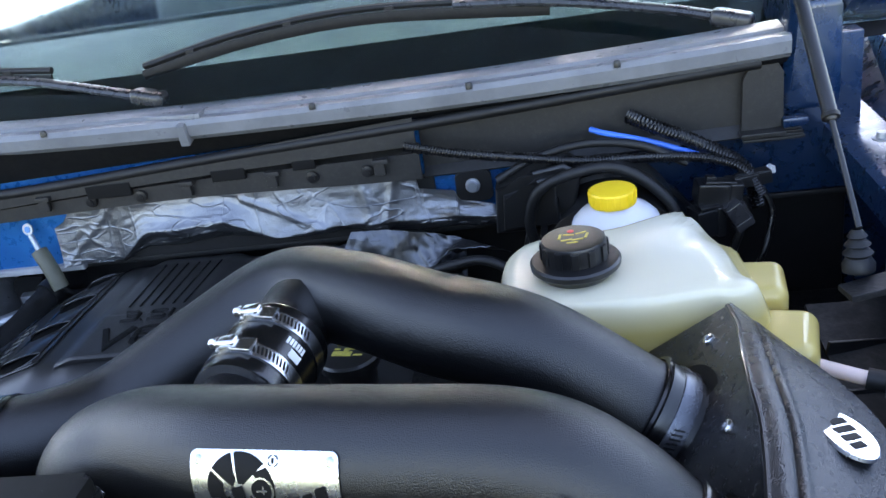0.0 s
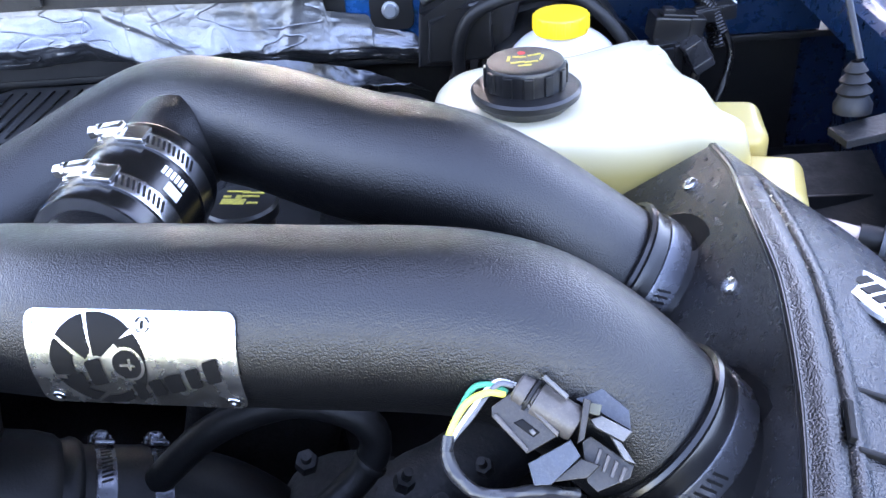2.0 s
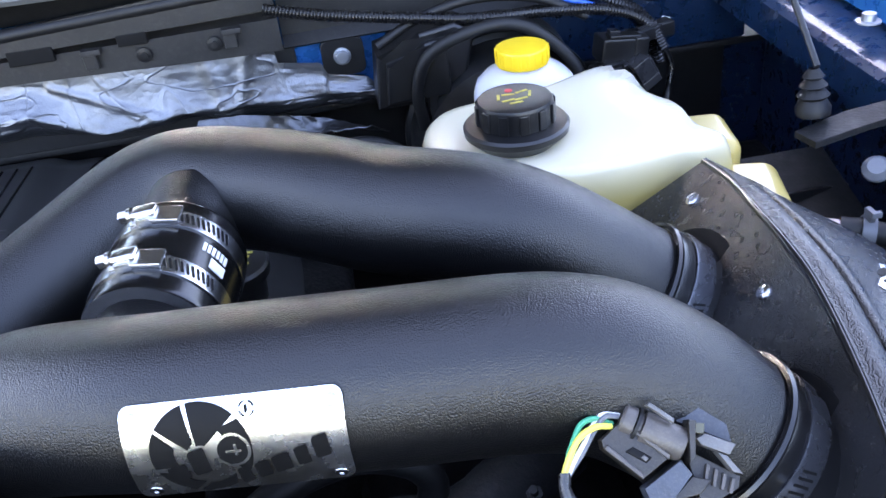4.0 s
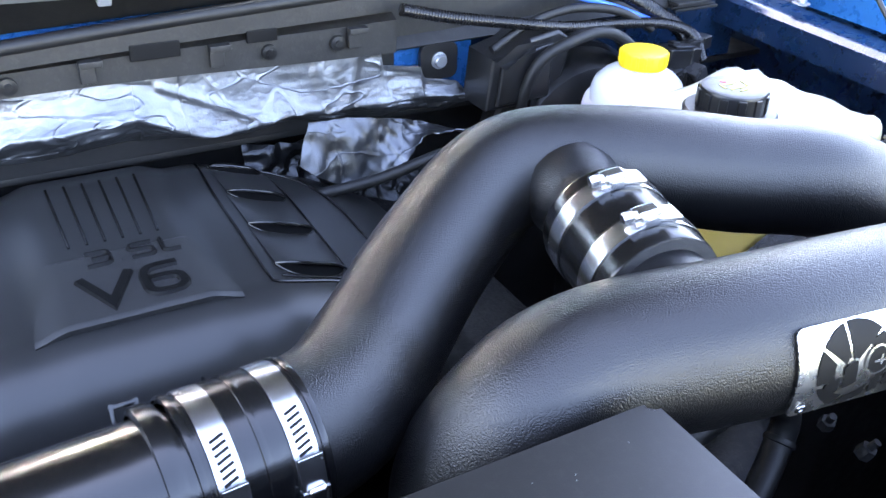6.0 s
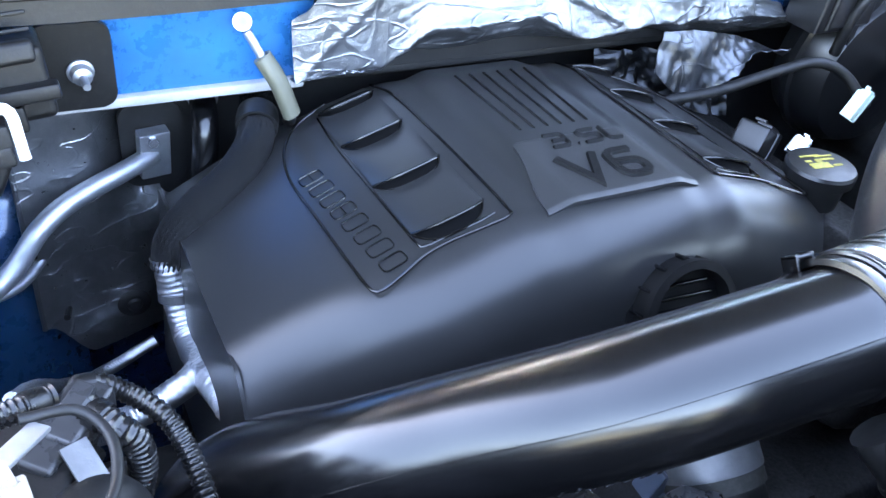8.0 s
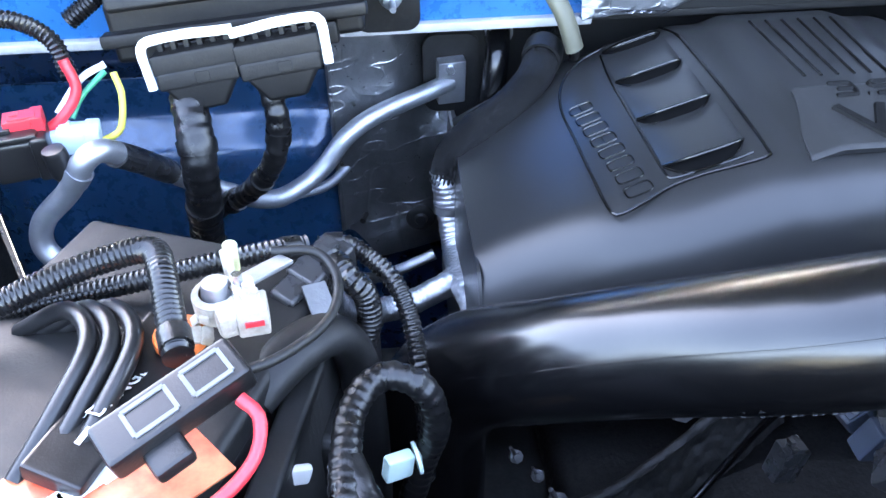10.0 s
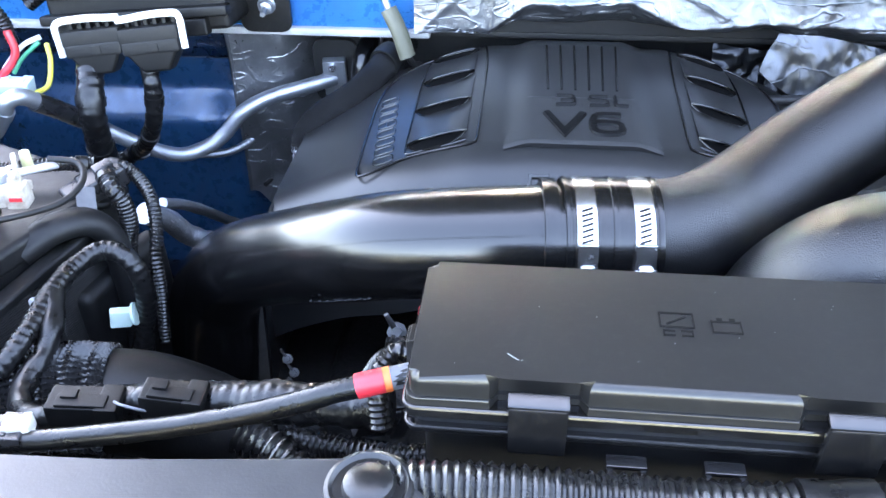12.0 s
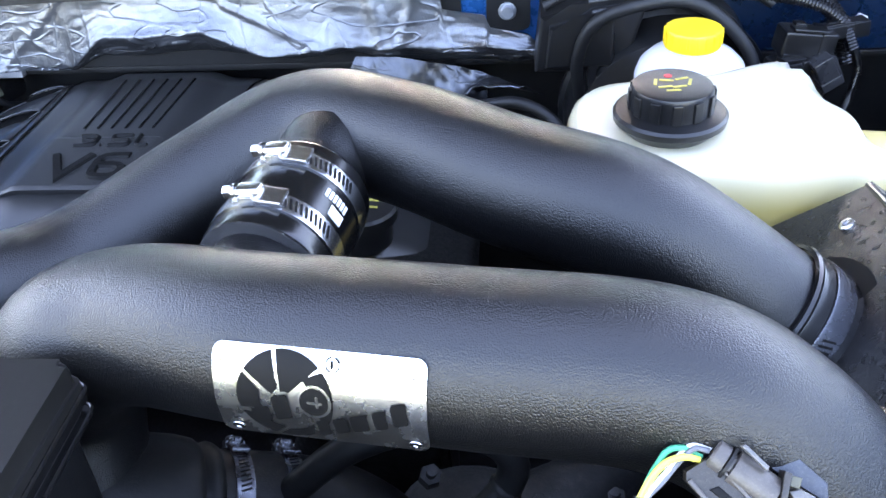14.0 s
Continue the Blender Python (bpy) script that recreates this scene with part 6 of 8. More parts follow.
part("booster_shroud", join(lathe([(0.072, 0.0), (0.080, 0.0), (0.082, 0.03), (0.074, 0.03)], along((0.025, 0.965, 1.06), (0, 1, 0.0)), 48)), BLACK, bb)

# conduit runs along the cowl
run = thing("wiring_loom", (0.0, 0.98, 1.13), "thin black corrugated loom slung along the cowl", "wiring loom", "corrugated looms")
part("conduit", swept([(-0.205, 0.985, 1.181), (-0.15, 0.982, 1.168), (-0.085, 0.98, 1.156), (0.003, 0.98, 1.141), (0.085, 0.98, 1.136), (0.148, 0.98, 1.127), (0.185, 0.975, 1.11), (0.20, 0.97, 1.08)], 0.0058, ribs=0.0014, pitch=0.0034, seg=14), LOOM, run)
run2 = thing("wiring_loom", (0.13, 1.0, 1.13), "thick black corrugated loom dropping from the cowl", "wiring loom", "corrugated looms")
part("conduit", swept([(0.06, 1.02, 1.176), (0.085, 1.005, 1.166), (0.14, 1.0, 1.138), (0.186, 0.995, 1.106), (0.20, 0.985, 1.06)], 0.0085, ribs=0.0016, pitch=0.004, seg=16), LOOM, run2)
bt = thing("washer_hose", (0.07, 1.0, 1.14), "blue plastic washer hose", "hose")
part("hose", swept([(0.015, 1.01, 1.168), (0.03, 1.0, 1.165), (0.08, 1.0, 1.149), (0.128, 0.995, 1.131), (0.15, 0.99, 1.122)], 0.0035, n=24, seg=10), WIRE_BLUE, bt)


def plug(name, at, size, turns, mat, label, group="", cat="connector"):
    t = thing(name, at, label, cat, group)
    m = pose(*at, *turns)
    sx, sy, sz = size
    part("shell", join(block(size, m, min(size) * 0.12), block((sx * 0.7, sy * 0.5, sz * 0.16), m @ Matrix.Translation((0, -sy * 0.2, sz * 0.54)), min(size) * 0.05)), mat, t)
    part("collar", block((sx * 0.32, sy * 1.12, sz * 1.1), m @ Matrix.Translation((sx * 0.36, 0, 0)), min(size) * 0.1), mat, t)
    part("lock_tab", block((sx * 0.22, sy * 0.36, sz * 0.12), m @ Matrix.Translation((-sx * 0.18, 0, sz * 0.66)), min(size) * 0.03), mat, t)
    return t


plug("wire_plug", (0.150, 0.965, 1.092), (0.05, 0.03, 0.026), (0, 8, 5), BLACK, "black wiring connector behind the coolant tank", "wiring connectors")
plug("wire_plug", (0.135, 0.955, 1.062), (0.034, 0.03, 0.034), (0, 0, 20), BLACK, "black wiring connector behind the coolant tank", "wiring connectors")
plug("wire_plug", (0.186, 0.975, 1.099), (0.05, 0.016, 0.014), (0, -4, 12), BLACK, "slim black wiring connector behind the coolant tank", "wiring connectors")
plug("wire_plug", (0.219, 1.02, 1.090), (0.012, 0.010, 0.008), (0, -10, 25), WHITE, "small white connector tip", "wiring connectors")
plug("wire_plug", (0.168, 0.945, 1.070), (0.032, 0.022, 0.02), (0, 60, 10), SMOKE, "grey elbow connector behind the coolant tank", "wiring connectors")
for k, pts_ in enumerate((((0.17, 0.965, 1.085), (0.178, 0.96, 1.06), (0.165, 0.955, 1.02), (0.15, 0.95, 0.97)), ((0.205, 0.99, 1.08), (0.215, 0.985, 1.05), (0.20, 0.97, 1.0), (0.17, 0.96, 0.95)), ((0.128, 0.95, 1.05), (0.135, 0.945, 1.02), (0.14, 0.95, 0.97)))):
    w = thing("taped_wire", pts_[0], "black taped wire hanging behind the coolant tank", "wire", "hanging wires")
    part("wire", swept(pts_, 0.005 - 0.001 * k, n=24, seg=10, rough=0.0006), TAPE, w)

# airflow sensor plug lying on the front tube, with its coloured wires
maf = thing("sensor_plug", (-0.03, 0.385, 1.10), "dusty grey and black airflow sensor plug with coloured wires", "sensor plug")
PLUG_MID, PLUG_OUT = Vector((-0.0345, 0.380, 1.132)), Vector((-0.08, -0.69, 0.72)).normalized()
PLUG_UP = Vector((0, 0.72, 0.69)).normalized()
PLUG_SIDE = PLUG_UP.cross(PLUG_OUT).normalized()
PLUG_M = Matrix((PLUG_SIDE, PLUG_UP, PLUG_OUT)).transposed().to_4x4()
PLUG_M.translation = PLUG_MID


def mm_place(x, y, z=0.0):
    """A place on the plug, in millimetres along its face and out of it."""
    return PLUG_M @ Vector((x * 0.001, y * 0.001, z * 0.001))


def mm_slab(name, outline, z0, z1, mat, parent, label="", edge=0.0006):
    return part(name, prism([(x * 0.001, y * 0.001) for x, y in outline], z0 * 0.001, z1 * 0.001, PLUG_M, edge), mat, parent, label)


shell_ = mm_slab("plug_shell", [(-20, 13), (-10.5, 19), (8, 0), (-6, -7), (-20, 9)], -10, 4, PLUG_DUST, maf, "dusty black plug shell")
mm_slab("shell_rim", [(-10.5, 19), (-7, 16.5), (8, 1.5), (7, -1)], 3.5, 6, PLUG_TAN, shell_)
mm_slab("shell_rib", [(-20, 9), (-18, 10.5), (-5, -5), (-6, -7)], 3.5, 5.5, PLUG_TAN, shell_)
mm_slab("plug_window", [(-11, 6), (-7, 7.5), (0, 1.5), (-3, -0.5)], 4, 4.6, INK, shell_)
mm_slab("window_chip", [(-5, 2.5), (-3, 3.2), (-1.4, 1.2), (-3.2, 0.2)], 4.3, 5, PLUG_PALE, shell_)
barrel_way = (mm_place(15, 4, -1) - mm_place(-9, 21, -1)).normalized()
barrel = part("plug_barrel", lathe([(0, 0), (0.0062, 0.0), (0.0072, 0.001), (0.0072, 0.006), (0.0056, 0.0065), (0.0056, 0.0095), (0.0078, 0.010), (0.0078, 0.0285), (0.0070, 0.030), (0, 0.030)], along(mm_place(-9, 21, 0), barrel_way), 28), PLUG_TAN, maf, "dusty tan barrel")
part("barrel_seal", lathe([(0.0056, 0.0065), (0.0080, 0.0068), (0.0080, 0.0082), (0.0056, 0.0085)], along(mm_place(-9, 21, 0), barrel_way), 28), RUBBER, barrel)
mm_slab("barrel_key", [(2, 24), (4, 25), (13, 16), (12, 14)], 5, 8.5, PLUG_PALE, barrel)
mm_slab("sensor_foot", [(14, 24), (23, 23), (38, 9), (38, 0), (28, 8), (16, 14)], -12, -4, PLUG_BLUE, maf, "dusty blue-grey sensor foot")
mm_slab("locking_clip", [(19, 14.5), (22, 13.5), (18, -2), (15, -4)], -4, 8, PLUG_DUST, maf, "black locking clip")
mm_slab("tan_tab", [(21, 13), (26.5, 11.5), (25, 7), (20, 8.5)], 0, 4, OLIVE, maf, "tan tab")
mm_slab("side_bracket", [(21, 6), (26, 7), (38, 0), (34, -4), (23, 2.5)], -6, 3, PLUG_PALE, maf, "pale side bracket")
mm_slab("side_bracket", [(29, -1.5), (33, -4), (38, -13), (34, -11.5)], -6, 2, PLUG_PALE, maf, "pale side bracket")
block_ = mm_slab("sensor_head", [(-6, -11), (12.5, -2), (16, -9), (3, -20), (-4, -20)], -12, 3, PLUG_BLUE, maf, "blue-grey sensor head")
mm_slab("head_step", [(16, -10), (24, -13), (18, -18), (3.5, -19)], -10, 1, PLUG_DUST, block_)
grille_ = mm_slab("grille", [(17, -3), (21, -1), (38, -14), (36, -19), (22, -24), (18, -20)], -12, -4, PLUG_DUST, maf, "black ribbed sensor end")
for k in range(4):
    mm_slab("grille_bar", [(24 + 3.2 * k, -6 - 2.6 * k), (25.4 + 3.2 * k, -7 - 2.6 * k), (22.4 + 3.2 * k, -14 - 2.2 * k), (21 + 3.2 * k, -13.4 - 2.2 * k)], -4.5, -1.5, PLUG_TAN, grille_, edge=0.0003)
for mat, row, r in (
    (WIRE_GREEN, [(-13, 19, 0), (-20, 22.5, 2), (-27, 21.5, 3), (-32, 15, 3), (-36, 8, 2), (-38.5, 1, 1)], 0.0014),
    (WIRE_YELLOW, [(-14, 18, 1), (-21, 19, 4), (-29, 16, 5), (-35, 9, 4), (-39.5, 1, 2)], 0.0015),
    (WHITE, [(-9, 22.5, 0), (-15, 24.5, 1), (-21, 21, 2), (-27, 14, 3), (-33, 7, 2), (-38, 0, 1)], 0.0012),
    (WIRE_GREY, [(-10, 21.5, 2), (-16, 22.5, 3), (-22, 17.5, 3), (-29, 9, 2), (-35, 3, 1), (-38.5, -1, 0)], 0.0012),
):
    part("wire", swept([tuple(mm_place(*p)) for p in row], r, n=24, seg=8), mat, maf)
part("wire_sleeve", swept([tuple(mm_place(*p)) for p in ((-39, 2, 1), (-40, -7, 1), (-36, -16, 0), (-27, -22.5, -2), (-13, -23.5, -4), (0, -23, -8), (14, -25, -14))], 0.0030, n=40, seg=12, rough=0.0007), SMOKE, maf, "grey taped wire sleeve")


# ---- control unit, pipes and hoses on the firewall ----
pcm = thing("control_unit", (-1.02, 1.0, 1.03), "black engine control unit with two white-levered plugs", "control unit")


def pcm_body():
    tilt = pose(-1.022, 1.0, 1.09, 0, -5, 0)
    a = block((0.215, 0.075, 0.055), tilt @ pose(0, 0.004, -0.002, -8), 0.006, 3)
    b = block((0.205, 0.05, 0.016), tilt @ pose(0, -0.015, 0.023, -20), 0.004, 3)
    c = block((0.225, 0.02, 0.012), tilt @ pose(0, -0.038, 0.0, -10), 0.003)
    d = block((0.150, 0.016, 0.020), tilt @ pose(0.010, -0.040, -0.017, -10), 0.003)
    return join(a, b, c, d)


part("housing", pcm_body(), DULL, pcm)
part("rib", join(*[block((0.20, 0.004, 0.003), pose(-1.022, 0.978 + 0.018 * k, 1.1185 + 0.006 * k, -20, -5), 0.001) for k in range(3)]), DULL, pcm)
part("bracket_plate", prism(rounded(0.062, 0.075, 0.012), -0.003, 0.003, Matrix.Translation((-0.893, 1.036, 1.082)) @ Matrix.Rotation(radians(90), 4, "X"), 0.001), DULL, pcm)
part("bracket_stud", join(lathe([(0, 0.026), (0.003, 0.026), (0.0035, 0.012), (0.008, 0.010), (0.009, 0.003), (0.011, 0.002), (0.011, 0), (0, 0)], along((-0.889, 1.032, 1.079), (0.05, -1, -0.1)), 16)), ALLOY, pcm, "pale stud and nut")
for x, z, s in ((-1.0485, 1.0845, 1), (-0.983, 1.0895, -1)):
    m = pose(x, 0.914, z, -12, -7, 2) @ Matrix.Scale(0.95, 4)
    p = part("plug", block((0.072, 0.032, 0.018), m, 0.003), DULL, pcm, "black multi-pin plug")
    part("plug_skirt", block((0.069, 0.029, 0.016), m @ Matrix.Translation((0, -0.002, -0.014)), 0.003), DULL, p)
    part("plug_boot", block((0.067, 0.028, 0.026), m @ Matrix.Translation((0, -0.002, -0.030)) @ Matrix.Rotation(radians(180), 4, "X"), 0.004, 3, (0.48, 0.80)), DULL, p)
    part("plug_mark", block((0.012, 0.002, 0.009), m @ Matrix.Translation((0.004, -0.0165, -0.014)), 0.0006), DULL, p)
    for k in range(6):
        part("plug_tooth", block((0.005, 0.009, 0.012), m @ Matrix.Translation((-0.028 + 0.0112 * k, 0.004, 0.0125)), 0.001), DULL, p)
    lever = [(-0.040, -0.004, -0.022), (-0.0405, -0.004, -0.006), (-0.041, -0.004, 0.010), (-0.037, -0.002, 0.0165), (-0.024, 0.0, 0.0180), (0.0, 0.0, 0.0180), (0.018, 0.0, 0.0165), (0.036, 0.0, 0.0155)]
    pts_ = [tuple(m @ Vector((s * a, b - 0.008, c + 0.003))) for a, b, c in lever]
    part("lever", sweep(bmesh.new(), pts_, 0.0040, n=30, seg=10, squash=0.75), WHITE, p, "white locking lever")

for line, r, lab in (([(-1.061, 0.910, 1.052), (-1.057, 0.890, 1.035), (-1.055, 0.876, 1.012), (-1.060, 0.882, 0.965), (-1.069, 0.904, 0.918), (-1.075, 0.91, 0.86)], 0.0148, "thick black taped wire bundle from the control unit"), ([(-0.994, 0.910, 1.056), (-0.990, 0.901, 1.030), (-0.995, 0.902, 1.0), (-1.008, 0.911, 0.972), (-1.028, 0.93, 0.943), (-1.052, 0.95, 0.918), (-1.085, 0.955, 0.90)], 0.0098, "black taped wire bundle from the control unit")):
    t = thing("wire_bundle", line[-1], lab, "wire bundle", "taped wire bundles")
    part("taped_sleeve", swept(line, r, n=120, seg=18, ribs=0.0009, pitch=0.011, rough=0.0012), TAPE, t)
    bp, _ = spline(line, 40)
    for k in (7, 19, 30):
        part("tape_wrap", swept([tuple(bp[k]), tuple(bp[k + 1]), tuple(bp[k + 2])], r + 0.0016, n=10, seg=18, rough=0.0010), TAPE, t, "crumpled wrap of black tape")


def pipe(name, line, r, mat, label, cat, group="", **kw):
    t = thing(name, line[-1], label, cat, group)
    kw.setdefault("n", 60)
    kw.setdefault("seg", 18)
    return t, part("pipe", swept(line, r, **kw), mat, t)


loop, _ = pipe("coolant_pipe", [(-0.829, 1.094, 0.958), (-0.856, 1.078, 0.955), (-0.91, 1.051, 0.947), (-0.942, 1.032, 0.934), (-0.966, 1.022, 0.908), (-0.990, 1.008, 0.894), (-1.02, 0.985, 0.895), (-1.06, 0.960, 0.925), (-1.10, 0.935, 0.966), (-1.112, 0.900, 1.000), (-1.124, 0.864, 1.032), (-1.137, 0.852, 1.030), (-1.158, 0.858, 1.000), (-1.186, 0.862, 0.972), (-1.194, 0.860, 0.950), (-1.184, 0.855, 0.932), (-1.15, 0.845, 0.905)], 0.0096, ALLOY, "dull aluminium air-conditioning pipe bent along the firewall to a service valve", "pipe", "aluminium pipes", n=140)
part("sleeve", swept([(-1.098, 0.938, 0.963), (-1.112, 0.900, 1.000), (-1.120, 0.876, 1.021)], 0.0112, n=16, seg=18), SMOKE, loop, "dark grey plastic sleeve")
part("valve_cap", lathe([(0, 0.028), (0.0085, 0.027), (0.0095, 0.024), (0.0095, 0.004), (0.007, 0.0), (0, -0.008)], pose(-1.156, 0.857, 1.014, 4, -6), 20), BLACK, loop, "black service valve cap")
part("clip_band", lathe([(0.0098, -0.006), (0.0116, -0.006), (0.0116, 0.006), (0.0098, 0.006)], along((-1.147, 0.855, 1.016), (0.6, -0.1, 0.8)), 24), ALLOY, loop)
pipe("coolant_pipe", [(-0.845, 1.092, 0.948), (-0.875, 1.090, 0.936), (-0.906, 1.086, 0.914), (-0.941, 1.070, 0.881), (-0.963, 1.045, 0.872), (-0.986, 1.026, 0.874), (-1.02, 1.005, 0.885)], 0.0052, ALLOY, "thin aluminium air-conditioning pipe", "pipe", "aluminium pipes")
pl = thing("pipe_flange", (-0.83, 1.10, 0.96), "pale pipe flange block in a dark grommet", "flange")
part("flange", block((0.030, 0.014, 0.052), pose(-0.829, 1.094, 0.960, 8, 0, 8), 0.002), ALLOY, pl)
part("grommet", prism(rounded(0.060, 0.088, 0.014), -0.004, 0.004, Matrix.Translation((-0.828, 1.103, 0.965)) @ Matrix.Rotation(radians(90), 4, "X"), 0.001), RUBBER, pl)
part("bolt", lathe([(0, 0.006), (0.005, 0.006), (0.0055, 0), (0, 0)], along((-0.830, 1.085, 0.977), (0, -1, 0)), 6), CHROME, pl)

bh, _ = pipe("heater_hose", [(-0.730, 1.075, 1.018), (-0.742, 1.035, 1.018), (-0.757, 1.0, 1.006), (-0.782, 0.982, 0.987), (-0.815, 0.972, 0.968), (-0.838, 0.968, 0.945), (-0.846, 0.966, 0.915)], 0.0165, BRAID, "black woven-sleeved heater hose", "hose", n=80, seg=96, flutes=24, depth=0.0009)
part("collar", lathe([(0.0165, -0.012), (0.0190, -0.012), (0.0198, 0.0), (0.0190, 0.010), (0.0165, 0.010)], along((-0.745, 1.026, 1.0165), (0.35, 1, 0.15)), 32), RUBBER, bh, "rubber end collar")
sh, _ = pipe("heater_hose", [(-0.846, 0.967, 0.928), (-0.842, 0.955, 0.885), (-0.838, 0.935, 0.858), (-0.838, 0.890, 0.862), (-0.833, 0.850, 0.868), (-0.826, 0.82, 0.862)], 0.0152, FOIL_TAPE, "silver foil-sleeved coolant hose", "hose", n=110, seg=28, rough=0.0016, ribs=0.0008, pitch=0.006)
part("branch", swept([(-0.838, 0.890, 0.862), (-0.852, 0.876, 0.862), (-0.884, 0.868, 0.850), (-0.918, 0.855, 0.852), (-0.948, 0.825, 0.884), (-0.958, 0.800, 0.922), (-0.966, 0.77, 0.95)], 0.0118, n=90, seg=24, rough=0.0013, ribs=0.0007, pitch=0.006), FOIL_TAPE, sh, "silver foil-sleeved branch")
part("clip", lathe([(0.0150, -0.005), (0.0172, -0.004), (0.0172, 0.004), (0.0150, 0.005)], along((-0.8425, 0.957, 0.890), (0.06, 0.3, 0.95)), 28), BAND, sh, "dull metal band")
pipe("heater_hose", [(-0.855, 1.045, 0.765), (-0.894, 1.038, 0.752), (-0.927, 1.015, 0.760), (-0.953, 0.960, 0.812), (-0.971, 0.893, 0.878), (-0.985, 0.85, 0.91)], 0.0066, FOIL_TAPE, "thin silver foil-sleeved line", "hose", n=50, seg=14, rough=0.0008)
eb, _ = pipe("heater_hose", [(-0.776, 1.115, 1.012), (-0.780, 1.088, 1.010), (-0.784, 1.066, 1.0), (-0.787, 1.058, 0.980), (-0.791, 1.055, 0.945)], 0.0125, GLOSS, "gloss black heater elbow with pale clip", "hose", n=30, seg=20)
part("clip", lathe([(0.0127, -0.004), (0.0145, -0.004), (0.0145, 0.004), (0.0127, 0.004)], along((-0.778, 1.097, 1.011), (0, 1, 0.05)), 24), ALLOY, eb)

# loose ground lug hanging before the firewall
lug = thing("ground_lug", (-0.735, 1.03, 1.05), "tinned ring lug with olive heat-shrink, loose", "cable lug")
part("ring", prism([(0.0085 * math.cos(a), 0.0085 * math.sin(a)) for a in np.linspace(0, 2 * math.pi, 25)[:-1]], -0.001, 0.001, along((-0.7535, 1.034, 1.109), (-0.15, -1, 0.25)), 0.0004), ALLOY, lug)
part("hole", prism([(0.0045 * math.cos(a), 0.0045 * math.sin(a)) for a in np.linspace(0, 2 * math.pi, 17)[:-1]], -0.0016, 0.0016, along((-0.7535, 1.034, 1.109), (-0.15, -1, 0.25))), PAINT, lug)
part("barrel", swept([(-0.7505, 1.031, 1.101), (-0.7445, 1.026, 1.089), (-0.7395, 1.022, 1.078)], 0.0042, n=10, seg=12), ALLOY, lug)
part("heat_shrink", swept([(-0.7405, 1.022, 1.081), (-0.728, 1.014, 1.058), (-0.718, 1.008, 1.028)], 0.0115, n=12, seg=14, squash=0.7), OLIVE, lug, "olive heat-shrink sleeve")
part("lead", swept([(-0.720, 1.009, 1.033), (-0.714, 1.02, 1.015), (-0.71, 1.05, 1.0)], 0.004, n=10, seg=10), RUBBER, lug)

# wires and parts at the far corner of the bay
for line, r, mat, lab in (
    ([(-1.25, 0.93, 1.10), (-1.20, 0.935, 1.115), (-1.165, 0.93, 1.10), (-1.155, 0.925, 1.07)], 0.007, LOOM, "black corrugated wire loop in the bay corner"),
    ([(-1.17, 1.0, 1.085), (-1.12, 1.01, 1.118), (-1.06, 1.02, 1.14), (-0.98, 1.02, 1.17)], 0.0085, LOOM, "black corrugated loom with white band"),
    ([(-1.155, 0.92, 1.085), (-1.15, 0.915, 1.06), (-1.165, 0.905, 1.04), (-1.185, 0.90, 1.03)], 0.0045, RED, "thick red battery wire in the bay corner"),
    ([(-1.13, 0.94, 1.07), (-1.15, 0.93, 1.062), (-1.17, 0.915, 1.04)], 0.003, WHITE, "thin white wire in the bay corner"),
    ([(-1.125, 0.94, 1.062), (-1.12, 0.93, 1.045), (-1.125, 0.92, 1.02), (-1.14, 0.915, 1.012)], 0.003, WIRE_YELLOW, "thin yellow-green wire in the bay corner"),
    ([(-1.13, 0.935, 1.066), (-1.15, 0.925, 1.05), (-1.16, 0.915, 1.035)], 0.0025, WIRE_GREEN, "thin green wire in the bay corner"),
):
    t = thing("wire", line[0], lab, "wire", "corner wires")
    part("wire", swept(line, r, n=30, seg=12, **({"ribs": 0.0015, "pitch": 0.004} if mat is LOOM else {})), mat, t)
wb = thing("wire_band", (-1.10, 1.012, 1.124), "white paper band on a loom", "band")
part("band", swept([(-1.112, 1.011, 1.121), (-1.092, 1.0145, 1.128)], 0.0112, n=6, seg=16), WHITE, wb)
plug("wire_plug", (-1.158, 0.905, 1.022), (0.038, 0.024, 0.020), (0, 6, 10), PALE_BLUE, "pale blue wiring connector", "wiring connectors")
plug("wire_plug", (-1.195, 0.885, 1.022), (0.045, 0.035, 0.035), (0, 0, 15), BLACK, "black relay connector with dotted face", "wiring connectors")
plug("wire_plug", (-1.19, 0.893, 1.046), (0.03, 0.02, 0.012), (0, 0, 15), RED, "red plastic connector lock in the bay corner", "wiring connectors")

# ---- battery and the wiring round it ----
battery = thing("battery", (-1.08, 0.53, 0.85), "black car battery with red and white label, dusty top", "battery")
part("case", block((0.175, 0.26, 0.20), pose(-1.069, 0.593, 0.935, 0, 0, -22), 0.006, 3), RUBBER, battery)
part("top_rim", block((0.183, 0.268, 0.022), pose(-1.069, 0.593, 1.036, 0, 0, -22), 0.006, 3), RUBBER, battery)
wrap_way = Vector((-0.993, 0.452, 0)) - Vector((-0.947, 0.650, 0))
wm = pose(-0.970, 0.551, 0.955, 0, 0, math.degrees(math.atan2(wrap_way.y, wrap_way.x)))
part("wrap", block((0.215, 0.015, 0.135), wm, 0.005, 3), WEAVE, battery, "woven black insulation wrap")
part("wrap_hem", block((0.216, 0.017, 0.010), wm @ Matrix.Translation((0, 0, 0.0655)), 0.003, 3), RUBBER, battery)
part("label", block((0.11, 0.075, 0.0012), pose(-1.050, 0.520, 1.0476, 0, 0, 40), 0), BATTERY_RED, battery, "worn red label")
